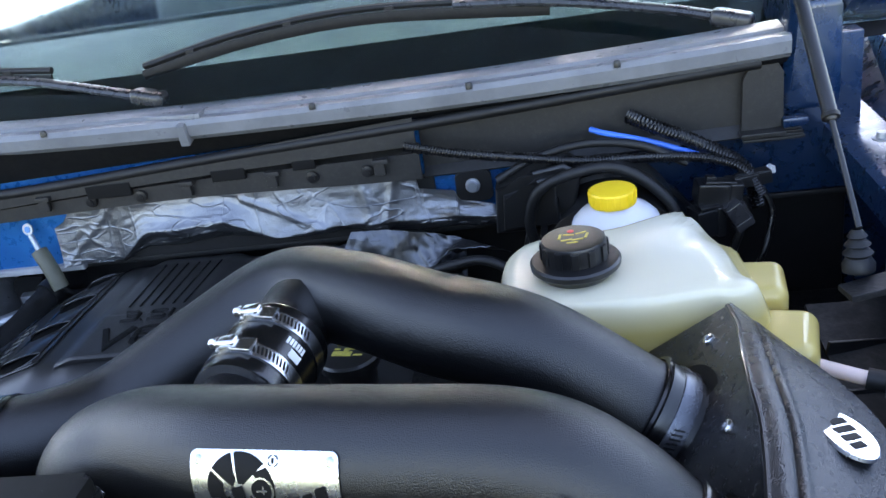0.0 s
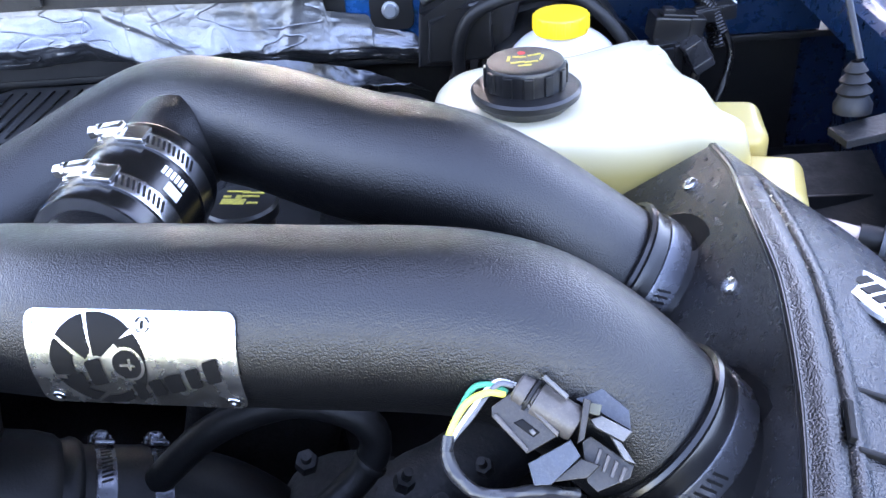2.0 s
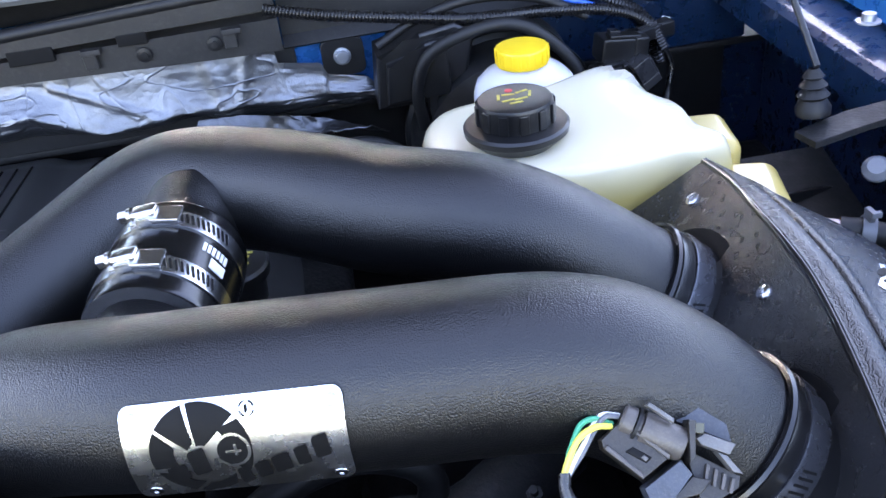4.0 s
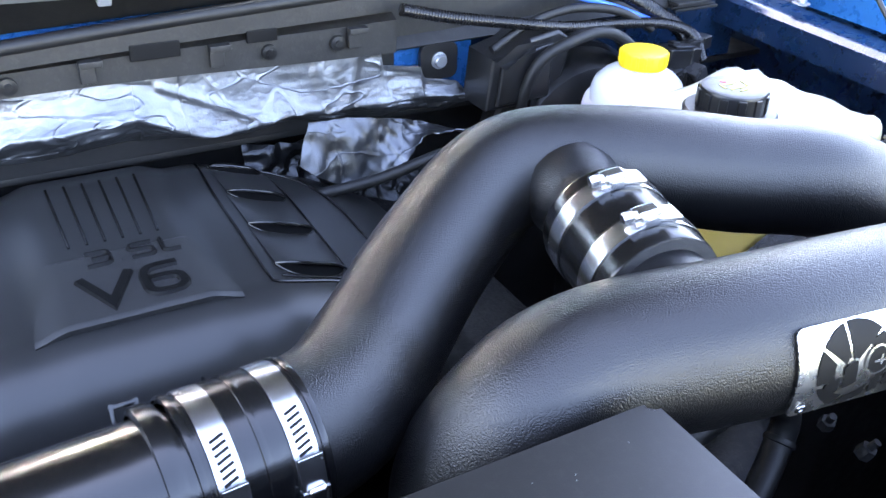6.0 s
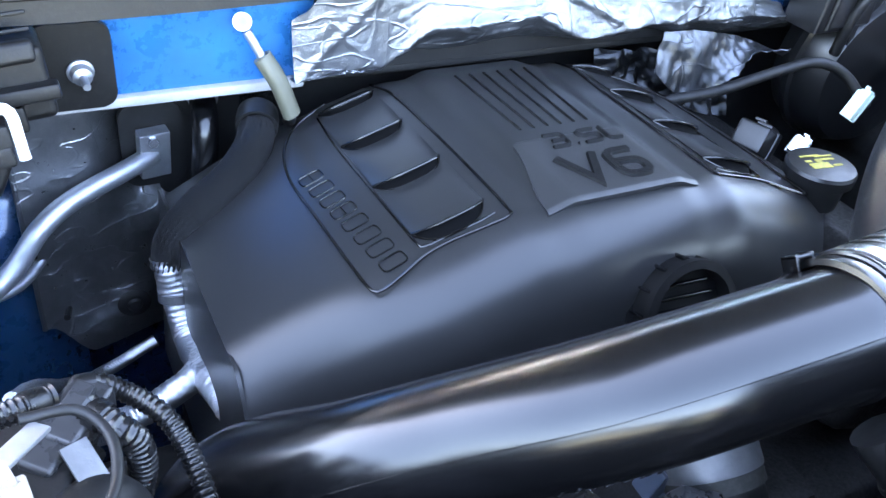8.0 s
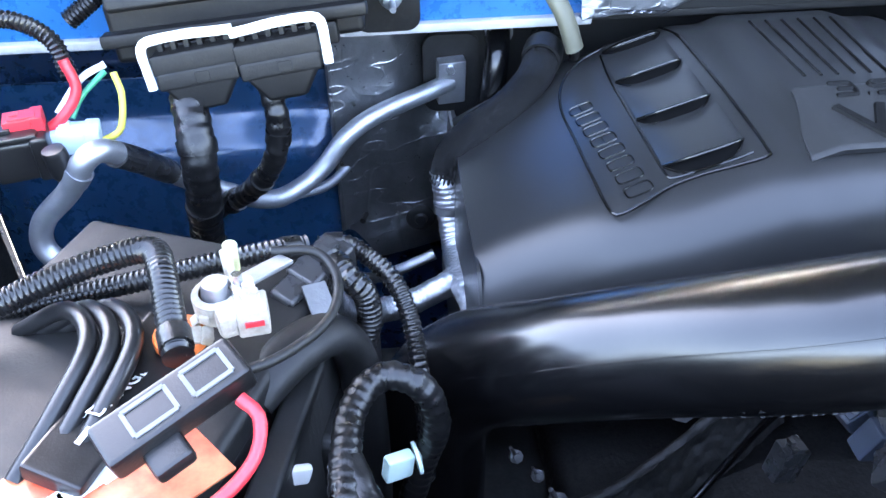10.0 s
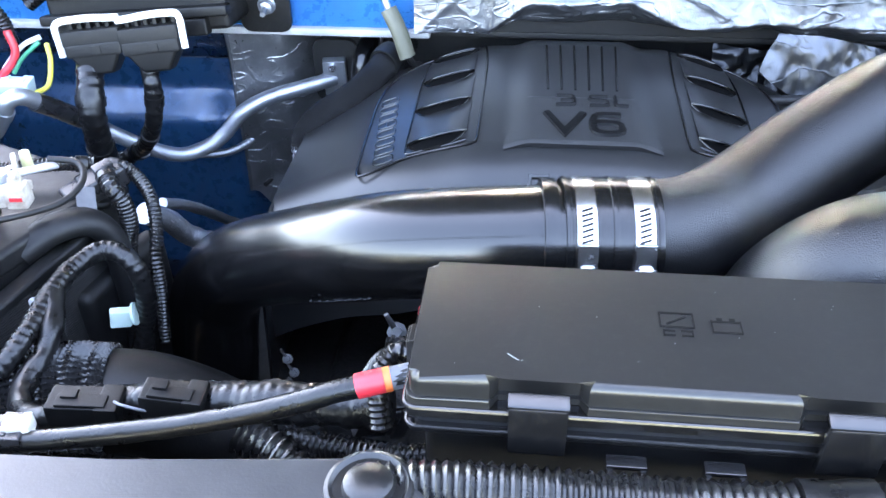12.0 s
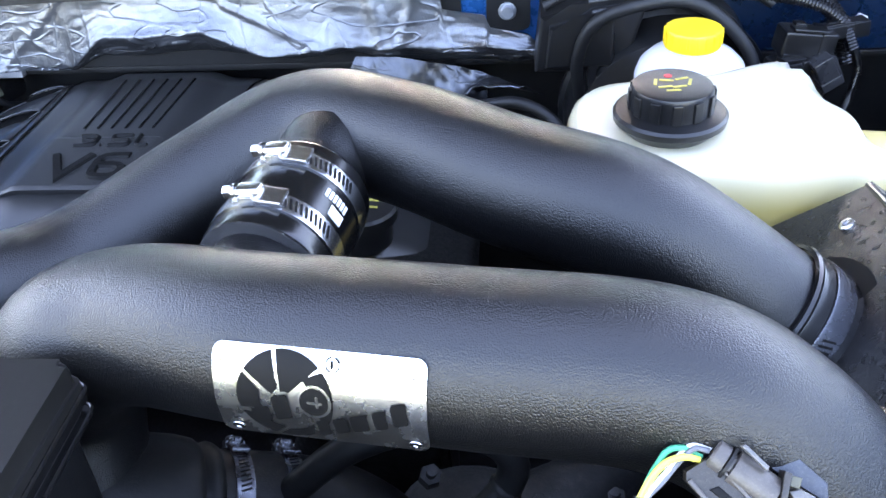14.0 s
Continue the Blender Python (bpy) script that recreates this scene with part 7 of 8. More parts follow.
part("label_bars", join(*[block((0.012 + 0.004 * (k % 3), 0.010, 0.0006), pose(-1.082 + 0.013 * k, 0.503 + 0.009 * k, 1.0487, 0, 0, 40), 0.0002) for k in range(5)]), WHITE, battery, "pale bars of unreadable writing")
handle = part("handle", join(*[swept([(-1.12 + 0.012 * k, 0.64, 1.045), (-1.085 + 0.012 * k, 0.632, 1.066), (-1.065 + 0.012 * k, 0.600, 1.070), (-1.075 + 0.012 * k, 0.56, 1.060), (-1.09 + 0.012 * k, 0.53, 1.046)], 0.0052, n=24, seg=10) for k in range(3)]), BLACK, battery, "ribbed carry handle")
warn = part("warning_panel", block((0.034, 0.115, 0.012), pose(-1.048, 0.575, 1.052, 0, 12, -22), 0.003), BLACK, battery, "black panel with white warning text")
lettering("DANGER", 0.0125, pose(-1.044, 0.575, 1.0595, 0, 12, 68), 0.0002, WHITE, "writing", warn, 1.0, "white warning text")
part("warning_bars", join(*[block((0.003, 0.014 + 0.01 * (k % 2), 0.0005), pose(-1.056 + 0.0, 0.545 + 0.022 * k, 1.0605, 0, 12, -22), 0) for k in range(4)]), WHITE, warn)

term = thing("battery_terminal", (-0.98, 0.60, 1.04), "corroded pale battery terminal clamp with bolts", "battery terminal")
part("clamp", join(block((0.026, 0.018, 0.014), pose(-0.985, 0.606, 1.076, 0, 0, 20), 0.003), lathe([(0.0095, -0.008), (0.0135, -0.007), (0.0135, 0.006), (0.0095, 0.007)], pose(-0.998, 0.618, 1.077, 4, 0, 0), 24)), CREAM, term, "corroded clamp ring")
part("nut_block", block((0.017, 0.016, 0.019), pose(-0.978, 0.604, 1.078, 0, 0, 8), 0.0015), CREAM, term, "pale square nut block")
part("upright_strip", block((0.004, 0.012, 0.026), pose(-0.977, 0.607, 1.085, 8, 0, 15), 0.001), CREAM, term)
part("upright_strip", block((0.004, 0.010, 0.024), pose(-0.992, 0.632, 1.086, -6, 0, 30), 0.001), CREAM, term)
part("cable_strap", block((0.034, 0.011, 0.003), pose(-0.972, 0.628, 1.088, 0, 10, 50), 0.001), ALLOY, term, "dull metal cable strap")
part("post", lathe([(0.0085, 0.0), (0.008, 0.022), (0.007, 0.024), (0, 0.024)], pose(-0.998, 0.618, 1.066), 20), ALLOY, term)
part("bolt", lathe([(0, 0.012), (0.003, 0.012), (0.003, 0.006), (0.0055, 0.006), (0.0055, 0), (0, 0)], pose(-0.978, 0.604, 1.087), 6), CREAM, term)
part("bolt", lathe([(0, 0.014), (0.003, 0.014), (0.003, 0.005), (0.0055, 0.005), (0.0055, 0), (0, 0)], pose(-0.985, 0.615, 1.083), 6), CHROME, term)
part("cap", lathe([(0, 0.020), (0.0042, 0.019), (0.0050, 0.0), (0, 0)], pose(-0.995, 0.652, 1.072, 8, 6), 16), PALE_CAP, term, "pale yellow cap")
part("red_mark", block((0.010, 0.0010, 0.003), pose(-0.976, 0.5955, 1.078, 0, 0, 8), 0), RED, term)
part("washer", lathe([(0.015, 0), (0.015, 0.005), (0.012, 0.008), (0, 0.008)], pose(-1.019, 0.607, 1.060), 20), ORANGE, term, "orange felt washer")
part("salt_crust", join(*[block((0.006 + 0.006 * rng.random(), 0.005 + 0.005 * rng.random(), 0.004 + 0.005 * rng.random()), pose(-1.010 + 0.03 * rng.random(), 0.600 + 0.03 * rng.random(), 1.066 + 0.010 * rng.random(), 40 * rng.random(), 40 * rng.random(), 90 * rng.random()), 0.0014) for _ in range(12)]), CREAM, term, "pale crusted corrosion lumps")

fh = thing("fuse_holder", (-1.0, 0.55, 1.08), "black inline fuse holder with red lead", "fuse holder")
fm = pose(-1.008, 0.538, 1.082, 10, -12, 33)
part("case", join(block((0.075, 0.026, 0.016), fm, 0.003), block((0.02, 0.030, 0.010), fm @ Matrix.Translation((-0.014, -0.012, -0.004)), 0.003)), BLACK, fh)
for dx, w in ((-0.010, 0.022), (0.020, 0.020)):
    part("window", join(block((w, 0.0022, 0.001), fm @ Matrix.Translation((dx, 0.0075, 0.0085)), 0), block((w, 0.0022, 0.001), fm @ Matrix.Translation((dx, -0.0075, 0.0085)), 0), block((0.0022, 0.015, 0.001), fm @ Matrix.Translation((dx - w / 2, 0, 0.0085)), 0), block((0.0022, 0.015, 0.001), fm @ Matrix.Translation((dx + w / 2, 0, 0.0085)), 0)), WIRE_GREY, fh, "pale window frame")
part("red_lead", swept([(-0.978, 0.540, 1.082), (-0.969, 0.532, 1.076), (-0.972, 0.515, 1.066), (-0.992, 0.495, 1.060), (-1.03, 0.48, 1.056), (-1.09, 0.47, 1.053)], 0.0034, n=40, seg=12), RED, fh, "red lead")
part("black_lead", swept([(-0.982, 0.552, 1.086), (-0.960, 0.565, 1.083), (-0.938, 0.595, 1.078), (-0.933, 0.625, 1.080), (-0.945, 0.645, 1.085), (-0.97, 0.645, 1.088)], 0.0028, n=40, seg=10), RUBBER, fh, "thin black lead")

looms = (
    ([(-1.008, 0.562, 1.090), (-1.016, 0.590, 1.094), (-1.024, 0.62, 1.098), (-1.035, 0.645, 1.094), (-1.06, 0.648, 1.088), (-1.10, 0.64, 1.078), (-1.16, 0.62, 1.06)], 0.0074, "black corrugated battery loom arching over the battery"),
    ([(-0.955, 0.685, 1.060), (-0.985, 0.672, 1.066), (-1.03, 0.665, 1.062), (-1.08, 0.66, 1.055), (-1.15, 0.655, 1.045)], 0.0064, "black corrugated loom behind the battery"),
    ([(-0.940, 0.672, 1.058), (-0.928, 0.657, 1.054), (-0.920, 0.655, 1.042), (-0.919, 0.655, 1.021), (-0.924, 0.655, 1.0), (-0.929, 0.655, 0.975), (-0.930, 0.65, 0.93)], 0.0076, "black corrugated loom dropping beside the charge pipe"),
    ([(-0.948, 0.690, 1.056), (-0.932, 0.690, 1.056), (-0.919, 0.687, 1.048), (-0.904, 0.673, 1.040), (-0.896, 0.660, 1.027), (-0.892, 0.646, 1.013), (-0.890, 0.631, 0.997), (-0.888, 0.620, 0.96), (-0.89, 0.61, 0.92)], 0.0058, "black corrugated loom curving over the charge pipe"),
)
for line, r, lab in looms:
    t = thing("wiring_loom", line[-1], lab, "wiring loom", "corrugated looms")
    part("conduit", swept(line, r, ribs=0.0011, pitch=0.0036, seg=18), LOOM, t)
    wrap_pts, _ = spline(line, 40)
    part("tape_wrap", swept([tuple(wrap_pts[1]), tuple(wrap_pts[2]), tuple(wrap_pts[3])], r + 0.0013, n=10, seg=18, rough=0.0006), TAPE, t, "short wrap of black tape")

harness = thing("engine_harness", (-0.9, 0.55, 0.95), "tape-wrapped engine harness arching to a branch", "wire harness")
part("arch", swept([(-0.905, 0.580, 0.88), (-0.902, 0.587, 0.92), (-0.892, 0.591, 0.96), (-0.883, 0.588, 1.0), (-0.892, 0.591, 1.028), (-0.914, 0.594, 1.033), (-0.930, 0.571, 1.031), (-0.933, 0.536, 1.029), (-0.935, 0.489, 1.022), (-0.945, 0.465, 1.012)], 0.0082, n=110, seg=18, ribs=0.0008, pitch=0.0065, rough=0.0010), TAPE, harness)
part("branch", swept([(-0.932, 0.540, 1.028), (-0.922, 0.515, 1.022), (-0.920, 0.49, 1.012), (-0.922, 0.455, 1.005), (-0.90, 0.43, 1.012), (-0.87, 0.425, 1.022)], 0.0085, n=60, seg=16, rough=0.0018), TAPE, harness)
part("front_run", swept([(-0.86, 0.428, 1.026), (-0.80, 0.43, 1.035), (-0.74, 0.425, 1.045), (-0.69, 0.42, 1.055), (-0.645, 0.415, 1.06)], 0.0140, n=60, seg=18, ribs=0.0008, pitch=0.008, rough=0.0026), TAPE, harness, "taped run to the fuse box")
part("front_conduit", swept([(-0.735, 0.40, 1.045), (-0.70, 0.385, 1.035), (-0.665, 0.37, 1.0), (-0.65, 0.36, 0.95)], 0.013, ribs=0.0028, pitch=0.0055, seg=18), LOOM, harness)
plug("wire_plug", (-0.846, 0.417, 1.040), (0.046, 0.022, 0.018), (0, 4, 6), DULL, "black wiring connector on the taped harness", "wiring connectors")
plug("wire_plug", (-0.785, 0.418, 1.050), (0.040, 0.020, 0.020), (0, 6, 2), DULL, "black wiring connector with white wires", "wiring connectors")
plug("wire_plug", (-0.885, 0.372, 1.060), (0.055, 0.020, 0.016), (0, 2, 4), SMOKE, "grey wiring connector with a white lock", "wiring connectors")
plug("wire_plug", (-0.862, 0.374, 1.066), (0.016, 0.012, 0.010), (0, 2, 14), WHITE, "small white connector lock", "wiring connectors")
wp = thing("wire_pair", (-0.805, 0.415, 1.05), "thin white wire loop beside a connector", "wire")
part("wire", swept([(-0.822, 0.412, 1.052), (-0.812, 0.404, 1.058), (-0.80, 0.408, 1.05), (-0.806, 0.418, 1.043)], 0.0010, n=16, seg=8), WIRE_GREY, wp)
cl = thing("harness_clip", (-0.902, 0.583, 0.965), "pale green plastic harness clip", "clip")
part("clip", join(block((0.018, 0.009, 0.017), pose(-0.907, 0.58, 0.973, 0, 10, 25), 0.002), lathe([(0, 0), (0.010, 0.0), (0.010, 0.002), (0, 0.004)], along((-0.8965, 0.583, 0.975), (0.9, 0.2, 0.1)), 18)), PALE_GREEN, cl)
cl2 = thing("harness_clip", (-0.958, 0.50, 1.0), "small white plastic harness tag", "clip")
part("clip", block((0.018, 0.006, 0.012), pose(-0.962, 0.553, 1.006, 0, 20, 20), 0.002), WHITE, cl2)
relay = thing("sensor_connector", (-0.93, 0.645, 1.05), "grey-black sensor connector on the battery cable", "connector")
rm = pose(-0.946, 0.676, 1.049, 8, -10, 48) @ Matrix.Scale(0.80, 4)
part("shell", join(block((0.050, 0.030, 0.026), rm, 0.004, 3), block((0.024, 0.024, 0.030), rm @ Matrix.Translation((-0.034, 0, -0.004)), 0.004, 3), block((0.022, 0.014, 0.008), rm @ Matrix.Translation((0.006, 0, 0.016)), 0.002)), SMOKE, relay)
part("mount", block((0.016, 0.030, 0.008), pose(-0.950, 0.668, 1.034, 0, 12, 38), 0.003), DULL, relay)
part("shield", block((0.016, 0.034, 0.0016), pose(-0.945, 0.640, 1.046, 35, 12, 30), 0.0005), BAND, relay, "bent grey metal strip")

# shrouded guard and big braided intake hose in the corner
gd = thing("battery_tray_guard", (-0.93, 0.60, 0.9), "black rubber battery tray guard with a bent strap", "tray")
part("guard", sweep(bmesh.new(), [(-0.985, 0.590, 1.030), (-0.962, 0.612, 1.040), (-0.942, 0.632, 1.034), (-0.930, 0.640, 1.010), (-0.926, 0.636, 0.97), (-0.926, 0.63, 0.90), (-0.93, 0.62, 0.82)], 0.016, n=50, seg=20, squash=0.75), RUBBER, gd, "bent rubber strap")
part("tray_wall", block((0.024, 0.115, 0.15), pose(-0.938, 0.650, 0.905, 0, 0, -14), 0.010, 4), RUBBER, gd)
sock = thing("intake_hose", (-0.88, 0.49, 0.9), "large black intake hose with woven sleeve", "hose")
part("sleeve", swept([(-1.04, 0.455, 0.95), (-0.98, 0.47, 0.962), (-0.92, 0.487, 0.968), (-0.878, 0.494, 0.964)], 0.043, ribs=0.0010, pitch=0.0034, seg=216, flutes=54, depth=0.0017), LOOM, sock, "woven black sleeve")
part("elbow", swept([(-0.895, 0.491, 0.966), (-0.85, 0.498, 0.958), (-0.80, 0.502, 0.93), (-0.76, 0.50, 0.885), (-0.74, 0.49, 0.83)], 0.0405, n=40, seg=36), DULL, sock, "smooth rubber elbow")


# ---- engine and hoses deep in the bay ----
eng = thing("engine", (-0.5, 0.7, 0.5), "dark grimy engine block deep in the bay", "engine")
part("block", block((0.56, 0.42, 0.40), pose(-0.5, 0.80, 0.58), 0.02, 3), CAST_DARK, eng)
# added dark block so the depth under the charge pipe stays black
part("dark_filler", block((0.34, 0.34, 0.30), pose(-0.93, 0.76, 0.60), 0.03, 3), GRIME, eng)
part("valve_cover", block((0.13, 0.40, 0.16), pose(-0.245, 0.83, 0.885, 0, 18, 0), 0.02, 3), CAST_DARK, eng)
part("timing_cover", prism([(-0.74, 0.55), (-0.30, 0.55), (-0.28, 0.80), (-0.36, 0.93), (-0.62, 0.945), (-0.76, 0.86)], -0.04, 0.04, Matrix.Translation((0, 0.64, -0.13)) @ Matrix.Rotation(radians(90), 4, "X"), 0.012, 2), CAST_DARK, eng, "grimy timing cover")
# cast flange with a raised edge and a rough flank, seen in the gap under the charge pipe
RIDGE_LINE = [(-0.790, 0.646, 0.818), (-0.7488, 0.6578, 0.824), (-0.7183, 0.6712, 0.830), (-0.6824, 0.6885, 0.840), (-0.6382, 0.7127, 0.855), (-0.60, 0.735, 0.868)]
part("cast_edge", swept(RIDGE_LINE, 0.0045, n=50, seg=10, rough=0.0012), CAST, eng, "raised edge of a casting")
ridge_pts, _ = spline(RIDGE_LINE, 40)


def cast_flank(u, v):
    p = at_share(ridge_pts, u) + Vector((0.012, -0.020, -0.045)) * v
    return p + Vector((0, -1, 0.6)) * (0.004 * noise.noise(p * 45.0) + 0.002 * noise.noise(p * 140.0))


part("cast_flank", sheet(70, 24, cast_flank, 0.003), CAST, eng, "rough cast flank")
part("dipstick_rod", swept([(-0.9073, 0.7557, 0.800), (-0.920, 0.738, 0.780), (-0.9341, 0.7189, 0.760)], 0.0035, n=10, seg=10), RUST, eng, "thin rusty rod")
part("pulley", lathe([(0, 0.02), (0.03, 0.02), (0.055, 0.012), (0.06, 0.01), (0.058, 0.004), (0.06, 0.0), (0.058, -0.006), (0.06, -0.012), (0, -0.012)], along((-0.42, 0.53, 0.80), (0, -1, 0)), 40), CAST, eng)
part("pulley", lathe([(0, 0.02), (0.02, 0.02), (0.035, 0.012), (0.04, 0.01), (0.038, 0.0), (0.04, -0.012), (0, -0.012)], along((-0.60, 0.53, 0.82), (0, -1, 0)), 32), CAST, eng)
alt = thing("alternator", (-0.2, 0.5, 0.75), "dark cast alternator below the intake tubes", "alternator")
part("case", lathe([(0, 0.0), (0.05, 0.0), (0.065, 0.012), (0.067, 0.04), (0.062, 0.05), (0.062, 0.07), (0.067, 0.08), (0.060, 0.12), (0, 0.12)], along((-0.16, 0.46, 0.86), (0, 1, 0)), 40), CAST, alt)
part("fan_grille", join(*[block((0.030, 0.004, 0.005), along((-0.16, 0.456, 0.86), (0, 1, 0), 24 * k) @ Matrix.Translation((0.036, 0, 0)), 0.001) for k in range(15)]), GRIME, alt)

for name, line, r, mat, lab in (
    ("radiator_hose", [(-0.34, 0.505, 0.90), (-0.29, 0.512, 0.955), (-0.235, 0.516, 1.008), (-0.18, 0.515, 1.032), (-0.142, 0.513, 1.023), (-0.128, 0.511, 1.002), (-0.138, 0.505, 0.978), (-0.17, 0.49, 0.955), (-0.24, 0.46, 0.92)], 0.0105, DULL, "black rubber coolant hose looping under the intake tube"),
    ("radiator_hose", [(-0.545, 0.50, 1.06), (-0.53, 0.47, 1.03), (-0.53, 0.44, 0.98), (-0.55, 0.42, 0.92)], 0.017, RUBBER, "black rubber hose under the coupler"),
    ("engine_cable", [(-0.74, 0.48, 0.95), (-0.66, 0.46, 0.962), (-0.60, 0.45, 0.975), (-0.57, 0.44, 0.96)], 0.010, LOOM, "black corrugated loom low in the bay"),
    ("engine_cable", [(-0.30, 0.98, 1.0), (-0.24, 0.965, 1.012), (-0.17, 0.95, 1.035), (-0.125, 0.94, 1.044), (-0.09, 0.925, 1.03), (-0.07, 0.90, 1.0)], 0.0062, RUBBER, "black rubber cable crossing before the heat shield"),
    ("engine_cable", [(-0.88, 0.56, 0.90), (-0.86, 0.545, 0.93), (-0.845, 0.535, 0.95), (-0.83, 0.53, 0.965)], 0.0045, RUST, "rusty steel line low in the bay"),
):
    t = thing(name, line[-1], lab, "hose" if "hose" in name else "cable", "deep hoses and cables")
    if r > 0.01 and "hose" in name:
        way_pts, _ = spline(line, 30)
        for k in (6, 20):
            a_, b_ = Vector(way_pts[k]), Vector(way_pts[k + 1])
            part("moulded_bead", lathe([(r - 0.001, -0.003), (r + 0.0012, -0.002), (r + 0.0016, 0.0), (r + 0.0012, 0.002), (r - 0.001, 0.003)], along(a_, (b_ - a_).normalized()), 32), mat, t)
    part("hose" if "hose" in name else "cable", swept(line, r, n=60, seg=28 if r > 0.02 else 14, **({"ribs": 0.002, "pitch": 0.005} if mat is LOOM else {})), mat, t)
# turbo hose below the front tube: a fat moulded end with a ridge, then a sleeve held by two narrow clamps
TURBO = [(-0.2935, 0.521, 0.937), (-0.3235, 0.5083, 0.9532)]
turbo_way = (Vector(TURBO[0]) - Vector(TURBO[1])).normalized()
turbo = thing("turbo_hose", (-0.315, 0.519, 0.90), "black rubber turbo hose with a fat moulded end", "hose", "deep hoses and cables")
part("hose", swept([(-0.345, 0.4993, 0.9648), TURBO[1], TURBO[0], (-0.262, 0.532, 0.916), (-0.235, 0.538, 0.885), (-0.22, 0.54, 0.85)], 0.0405, n=60, seg=40), DULL, turbo)
part("moulded_end", lathe([(0.0400, 0.0), (0.0425, 0.001), (0.0445, 0.004), (0.0455, 0.008), (0.0440, 0.0115), (0.0435, 0.014), (0.0470, 0.019), (0.0490, 0.030), (0.0495, 0.055), (0.0480, 0.080), (0.044, 0.088), (0, 0.089)], along(Vector(TURBO[1]) - turbo_way * 0.0125, -turbo_way), 56), DULL, turbo, "fat moulded end with a ridge")
for at, w in ((TURBO[0], 0.0125), (TURBO[1], 0.0125)):
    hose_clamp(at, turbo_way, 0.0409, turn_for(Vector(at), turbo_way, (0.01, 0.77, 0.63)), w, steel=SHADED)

oil = thing("oil_cap", (-0.265, 0.79, 1.0), "black oil filler cap with yellow printed symbol", "oil cap")
part("cap", lathe([(0, -0.03), (0.026, -0.03), (0.028, -0.006), (0.033, -0.004), (0.034, 0.006), (0.032, 0.009), (0.018, 0.0105), (0, 0.0105)], pose(-0.266, 0.79, 1.012), 40), BLACK, oil)
part("symbol", join(*[block((w, h, 0.0006), pose(-0.266 + dx, 0.79 + dy, 1.0228, 0, 0, -8), 0) for dx, dy, w, h in ((-0.006, -0.004, 0.022, 0.009), (0.008, 0.004, 0.018, 0.003), (0.010, 0.010, 0.020, 0.0025), (-0.004, 0.014, 0.022, 0.0025), (-0.002, 0.003, 0.006, 0.008), (0.012, -0.008, 0.010, 0.003), (-0.013, 0.006, 0.007, 0.003))]), YELLOW_PRINT, oil, "yellow printed symbol and bars")
plug("wire_plug", (-0.124, 0.876, 1.022), (0.018, 0.014, 0.032), (10, 20, 15), PALE_GREEN, "pale grey-green wiring connector beside the oil cap", "wiring connectors")
plug("wire_plug", (-0.235, 0.90, 0.985), (0.045, 0.035, 0.03), (0, 30, 20), BLACK, "black coil connector beside the engine cover", "wiring connectors")
plug("wire_plug", (-0.198, 0.872, 0.985), (0.022, 0.018, 0.02), (20, 30, 40), CHROME, "bright metal fitting beside the engine cover", "wiring connectors")
for k in range(3):
    plug("wire_plug", (-0.205 - 0.004 * k, 0.80 + 0.07 * k, 0.93), (0.05, 0.03, 0.03), (0, 30, 10 * k), BLACK, "black ignition coil plug", "wiring connectors")
plug("wire_plug", (-0.672, 0.575, 0.955), (0.016, 0.014, 0.026), (0, 10, 10), SMOKE, "blue-grey sensor connector behind the fuse box", "wiring connectors")
plug("wire_plug", (-0.665, 0.47, 1.0), (0.04, 0.03, 0.028), (10, 20, 30), SMOKE, "grey sensor connector behind the fuse box", "wiring connectors")
rad = thing("radiator", (-0.45, 0.2, 0.6), "black radiator and fan shroud at the front of the bay", "radiator")
part("shroud", block((1.3, 0.05, 0.55), pose(-0.45, 0.26, 0.80), 0.01), GRIME, rad)
tb = thing("support_beam", (-0.2, 0.24, 1.0), "black upper radiator support beam", "beam")
part("beam", block((0.95, 0.10, 0.05), pose(-0.10, 0.20, 1.03), 0.01, 3), BLACK, tb)

for at, axis, r, mat in (((-0.088, 0.47, 0.985), (0.2, -0.4, 1), 0.006, CAST), ((-0.115, 0.52, 0.95), (0.3, -0.3, 1), 0.007, CAST), ((-0.19, 0.56, 0.93), (0.2, -0.5, 1), 0.008, CAST), ((-0.06, 0.52, 0.96), (-0.2, -0.4, 1), 0.006, CAST)):
    st = thing("stud_bolt", at, "dull steel stud and nut low in the bay", "bolt", "studs low in the bay")
    part("nut", lathe([(0, r), (r, r), (1.1 * r, 0.2 * r), (1.1 * r, -0.6 * r), (0, -0.6 * r)], along(at, axis), 6), mat, st)
    part("shank", lathe([(0, 2.4 * r), (0.5 * r, 2.3 * r), (0.5 * r, 0.9 * r), (0, 0.9 * r)], along(at, axis), 12), mat, st)
part("manifold", swept([(-0.02, 0.62, 0.90), (-0.10, 0.56, 0.90), (-0.20, 0.53, 0.88), (-0.30, 0.50, 0.84)], 0.03, n=30, seg=20, rough=0.004), CAST, eng, "rough cast manifold")

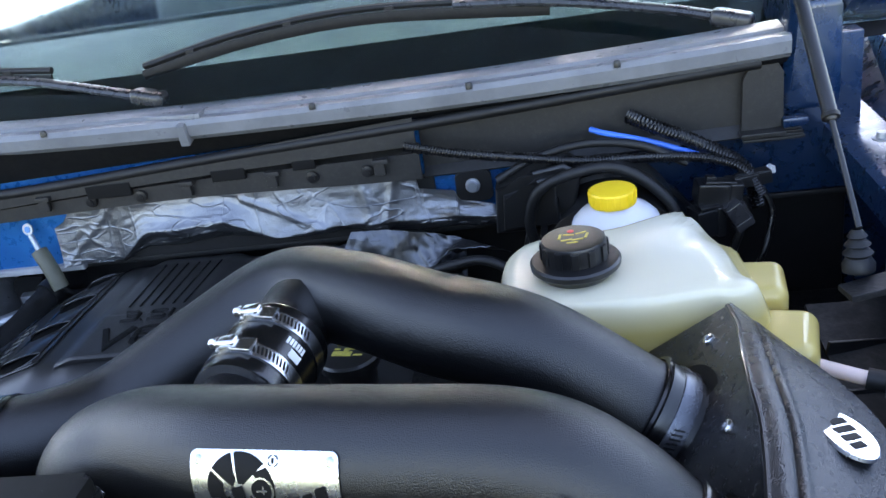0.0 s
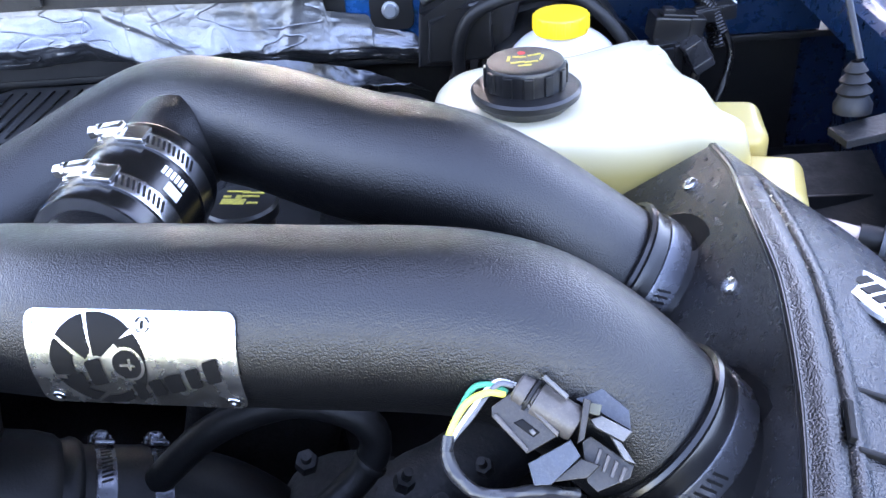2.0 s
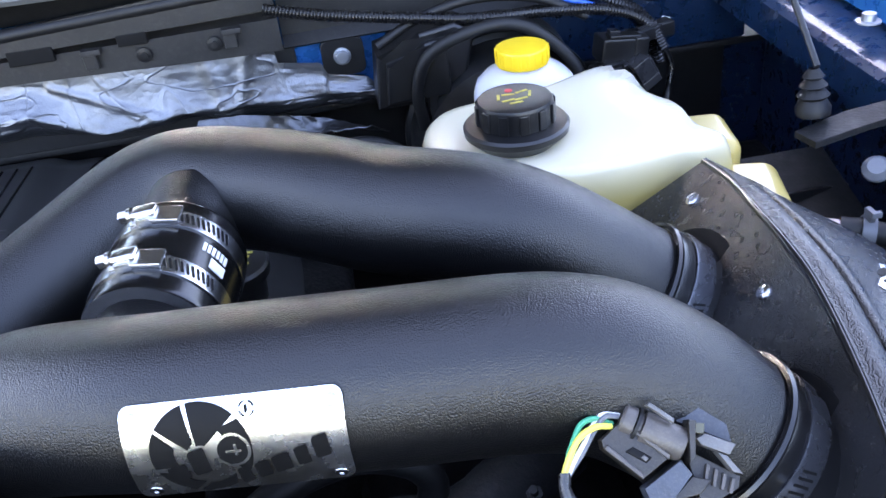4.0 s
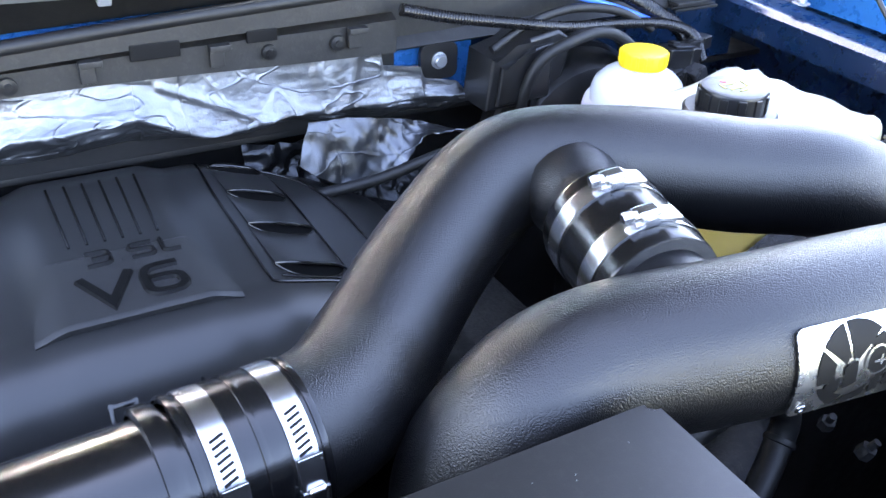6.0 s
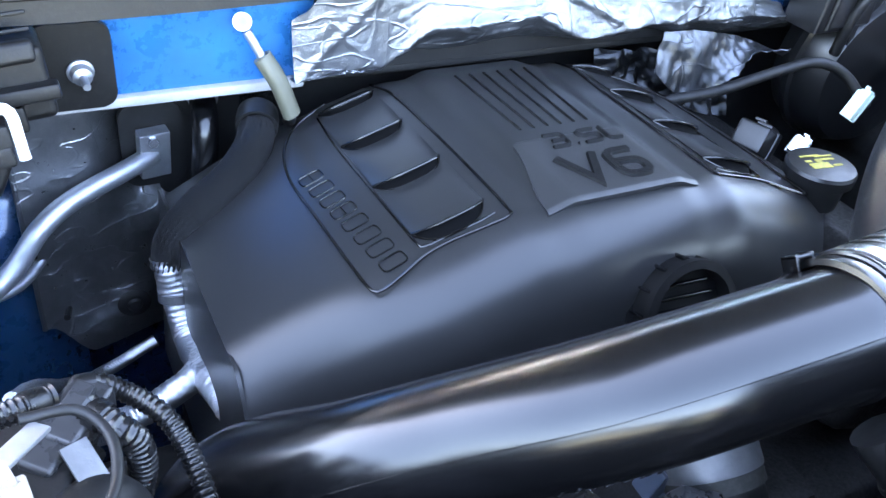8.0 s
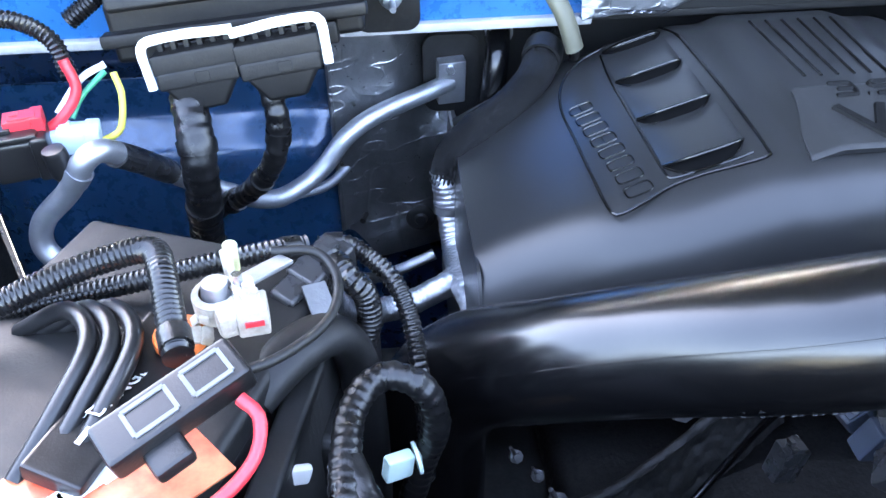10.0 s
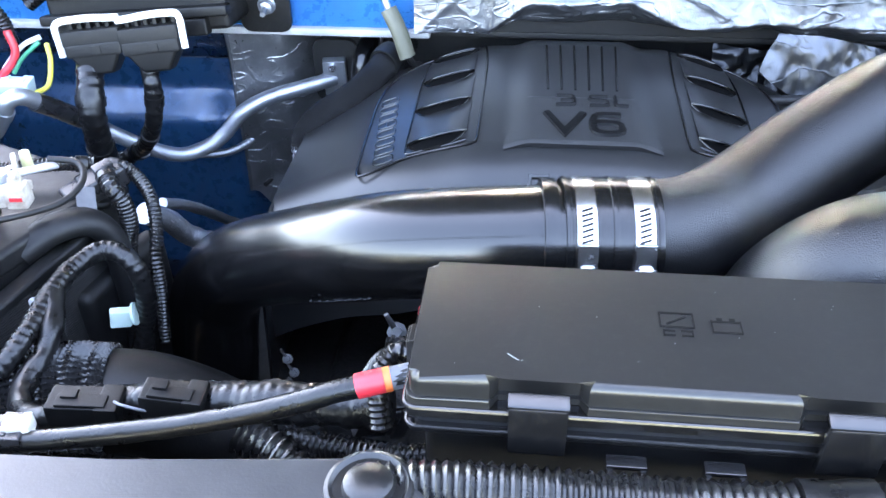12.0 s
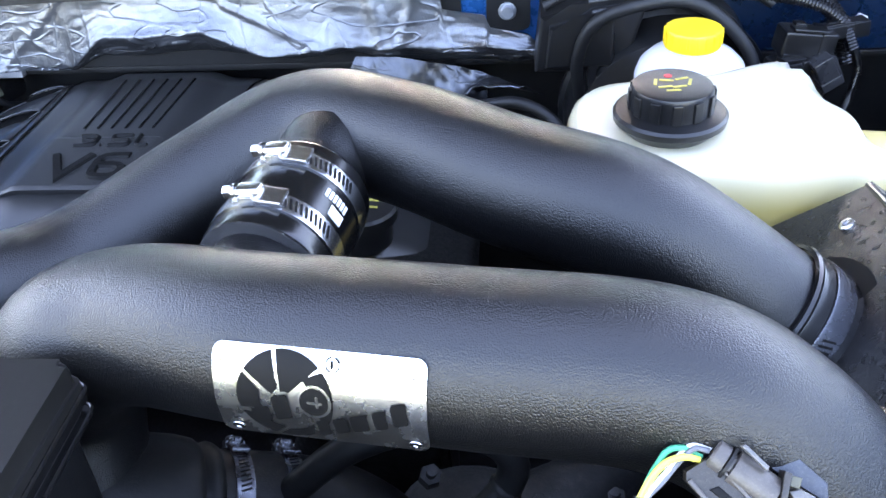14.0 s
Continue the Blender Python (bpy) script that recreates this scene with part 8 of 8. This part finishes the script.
# short dusty coupling under the charge pipe
th = thing("turbo_hose", (-0.592, 0.52, 0.90), "dusty rubber turbo hose coupling with a wide steel band", "hose", "deep hoses and cables")
part("hose", swept([(-0.592, 0.600, 1.028), (-0.592, 0.583, 1.011), (-0.592, 0.5624, 0.9896), (-0.593, 0.520, 0.948), (-0.595, 0.49, 0.90), (-0.60, 0.48, 0.84)], 0.0295, n=50, seg=32), DULL, th)
part("coupling_sleeve", swept([(-0.592, 0.590, 1.017), (-0.592, 0.578, 1.0052), (-0.592, 0.5624, 0.9896), (-0.592, 0.549, 0.9762)], 0.0320, n=24, seg=36), DUSTY, th, "dusty grey-brown sleeve")
part("sleeve_bead", lathe([(0.0318, -0.003), (0.0332, -0.002), (0.0336, 0.0), (0.0332, 0.002), (0.0318, 0.003)], along((-0.592, 0.579, 1.0062), (0, -0.7, -0.7)), 36), DUSTY, th)
lw = thing("wiring_loom", (-0.61, 0.45, 1.058), "black corrugated loom arching low beside the fuse box", "wiring loom", "corrugated looms")
part("conduit", swept([(-0.669, 0.475, 1.027), (-0.658, 0.47, 1.048), (-0.645, 0.465, 1.059), (-0.632, 0.46, 1.065), (-0.619, 0.455, 1.065), (-0.61, 0.45, 1.058)], 0.0068, ribs=0.0010, pitch=0.0036, seg=16), LOOM, lw)
plug("wire_plug", (-0.623, 0.57, 0.975), (0.018, 0.016, 0.026), (10, 14, 8), GREY_BLUE, "blue-grey sensor connector under the charge pipe", "wiring connectors")
plug("wire_plug", (-0.627, 0.59, 0.977), (0.020, 0.016, 0.014), (0, -30, 12), GREY_BLUE, "blue-grey connector lock under the charge pipe", "wiring connectors")
plug("wire_plug", (-0.631, 0.53, 0.993), (0.030, 0.022, 0.018), (18, 24, -20), SMOKE, "dark grey connector low beside the turbo hose", "wiring connectors")
# thin cable with a red end that drops to a pale ferrule and a green-grey tube
drop = thing("engine_cable", (-0.7549, 0.593, 0.85), "glossy black cable with a red end and pale ferrule", "cable", "deep hoses and cables")
part("cable", swept([(-0.652, 0.6121, 0.972), (-0.6644, 0.6217, 0.930), (-0.6878, 0.6176, 0.890), (-0.7115, 0.6075, 0.865), (-0.740, 0.5974, 0.850), (-0.7549, 0.593, 0.850)], 0.0029, n=50, seg=12), GLOSS, drop)
part("red_end", swept([(-0.6515, 0.6115, 0.975), (-0.6525, 0.6125, 0.968)], 0.0042, n=4, seg=12), RED, drop, "red cable end")
part("ferrule", swept([(-0.755, 0.5936, 0.850), (-0.7681, 0.5971, 0.850)], 0.0048, n=4, seg=14), ALLOY, drop, "pale metal ferrule")
part("tube", swept([(-0.7681, 0.5971, 0.850), (-0.7813, 0.6037, 0.850), (-0.8134, 0.6232, 0.848), (-0.8476, 0.6339, 0.845)], 0.0034, n=30, seg=10), PLUG_TUBE, drop, "green-grey tube")
for at, rr in (((-0.690, 0.687, 0.879), 0.0085), ((-0.813, 0.705, 0.816), 0.0048), ((-0.7995, 0.6812, 0.820), 0.0044), ((-0.788, 0.6545, 0.820), 0.0070)):
    sb = thing("stud_bolt", at, "dull grey bolt head on the engine front", "bolt", "studs low in the bay")
    part("nut", lathe([(0, rr), (0.6 * rr, rr), (0.7 * rr, 0.4 * rr), (1.2 * rr, 0.3 * rr), (1.2 * rr, -0.5 * rr), (0, -0.5 * rr)], along(at, (0.1, -0.7, 0.6)), 8), BAND, sb)
    part("shank", lathe([(0, 3.2 * rr), (0.30 * rr, 3.1 * rr), (0.34 * rr, 0.9 * rr), (0, 0.9 * rr)], along(at, (-0.35, -0.1, 0.93)), 10), BAND, sb)
part("band", lathe([(0.0318, -0.0085), (0.0328, -0.0085), (0.0330, -0.007), (0.0330, 0.007), (0.0328, 0.0085), (0.0318, 0.0085)], along((-0.592, 0.5624, 0.9896), (0, -0.7, -0.7)), 48), BAND, th, "wide grey steel band")
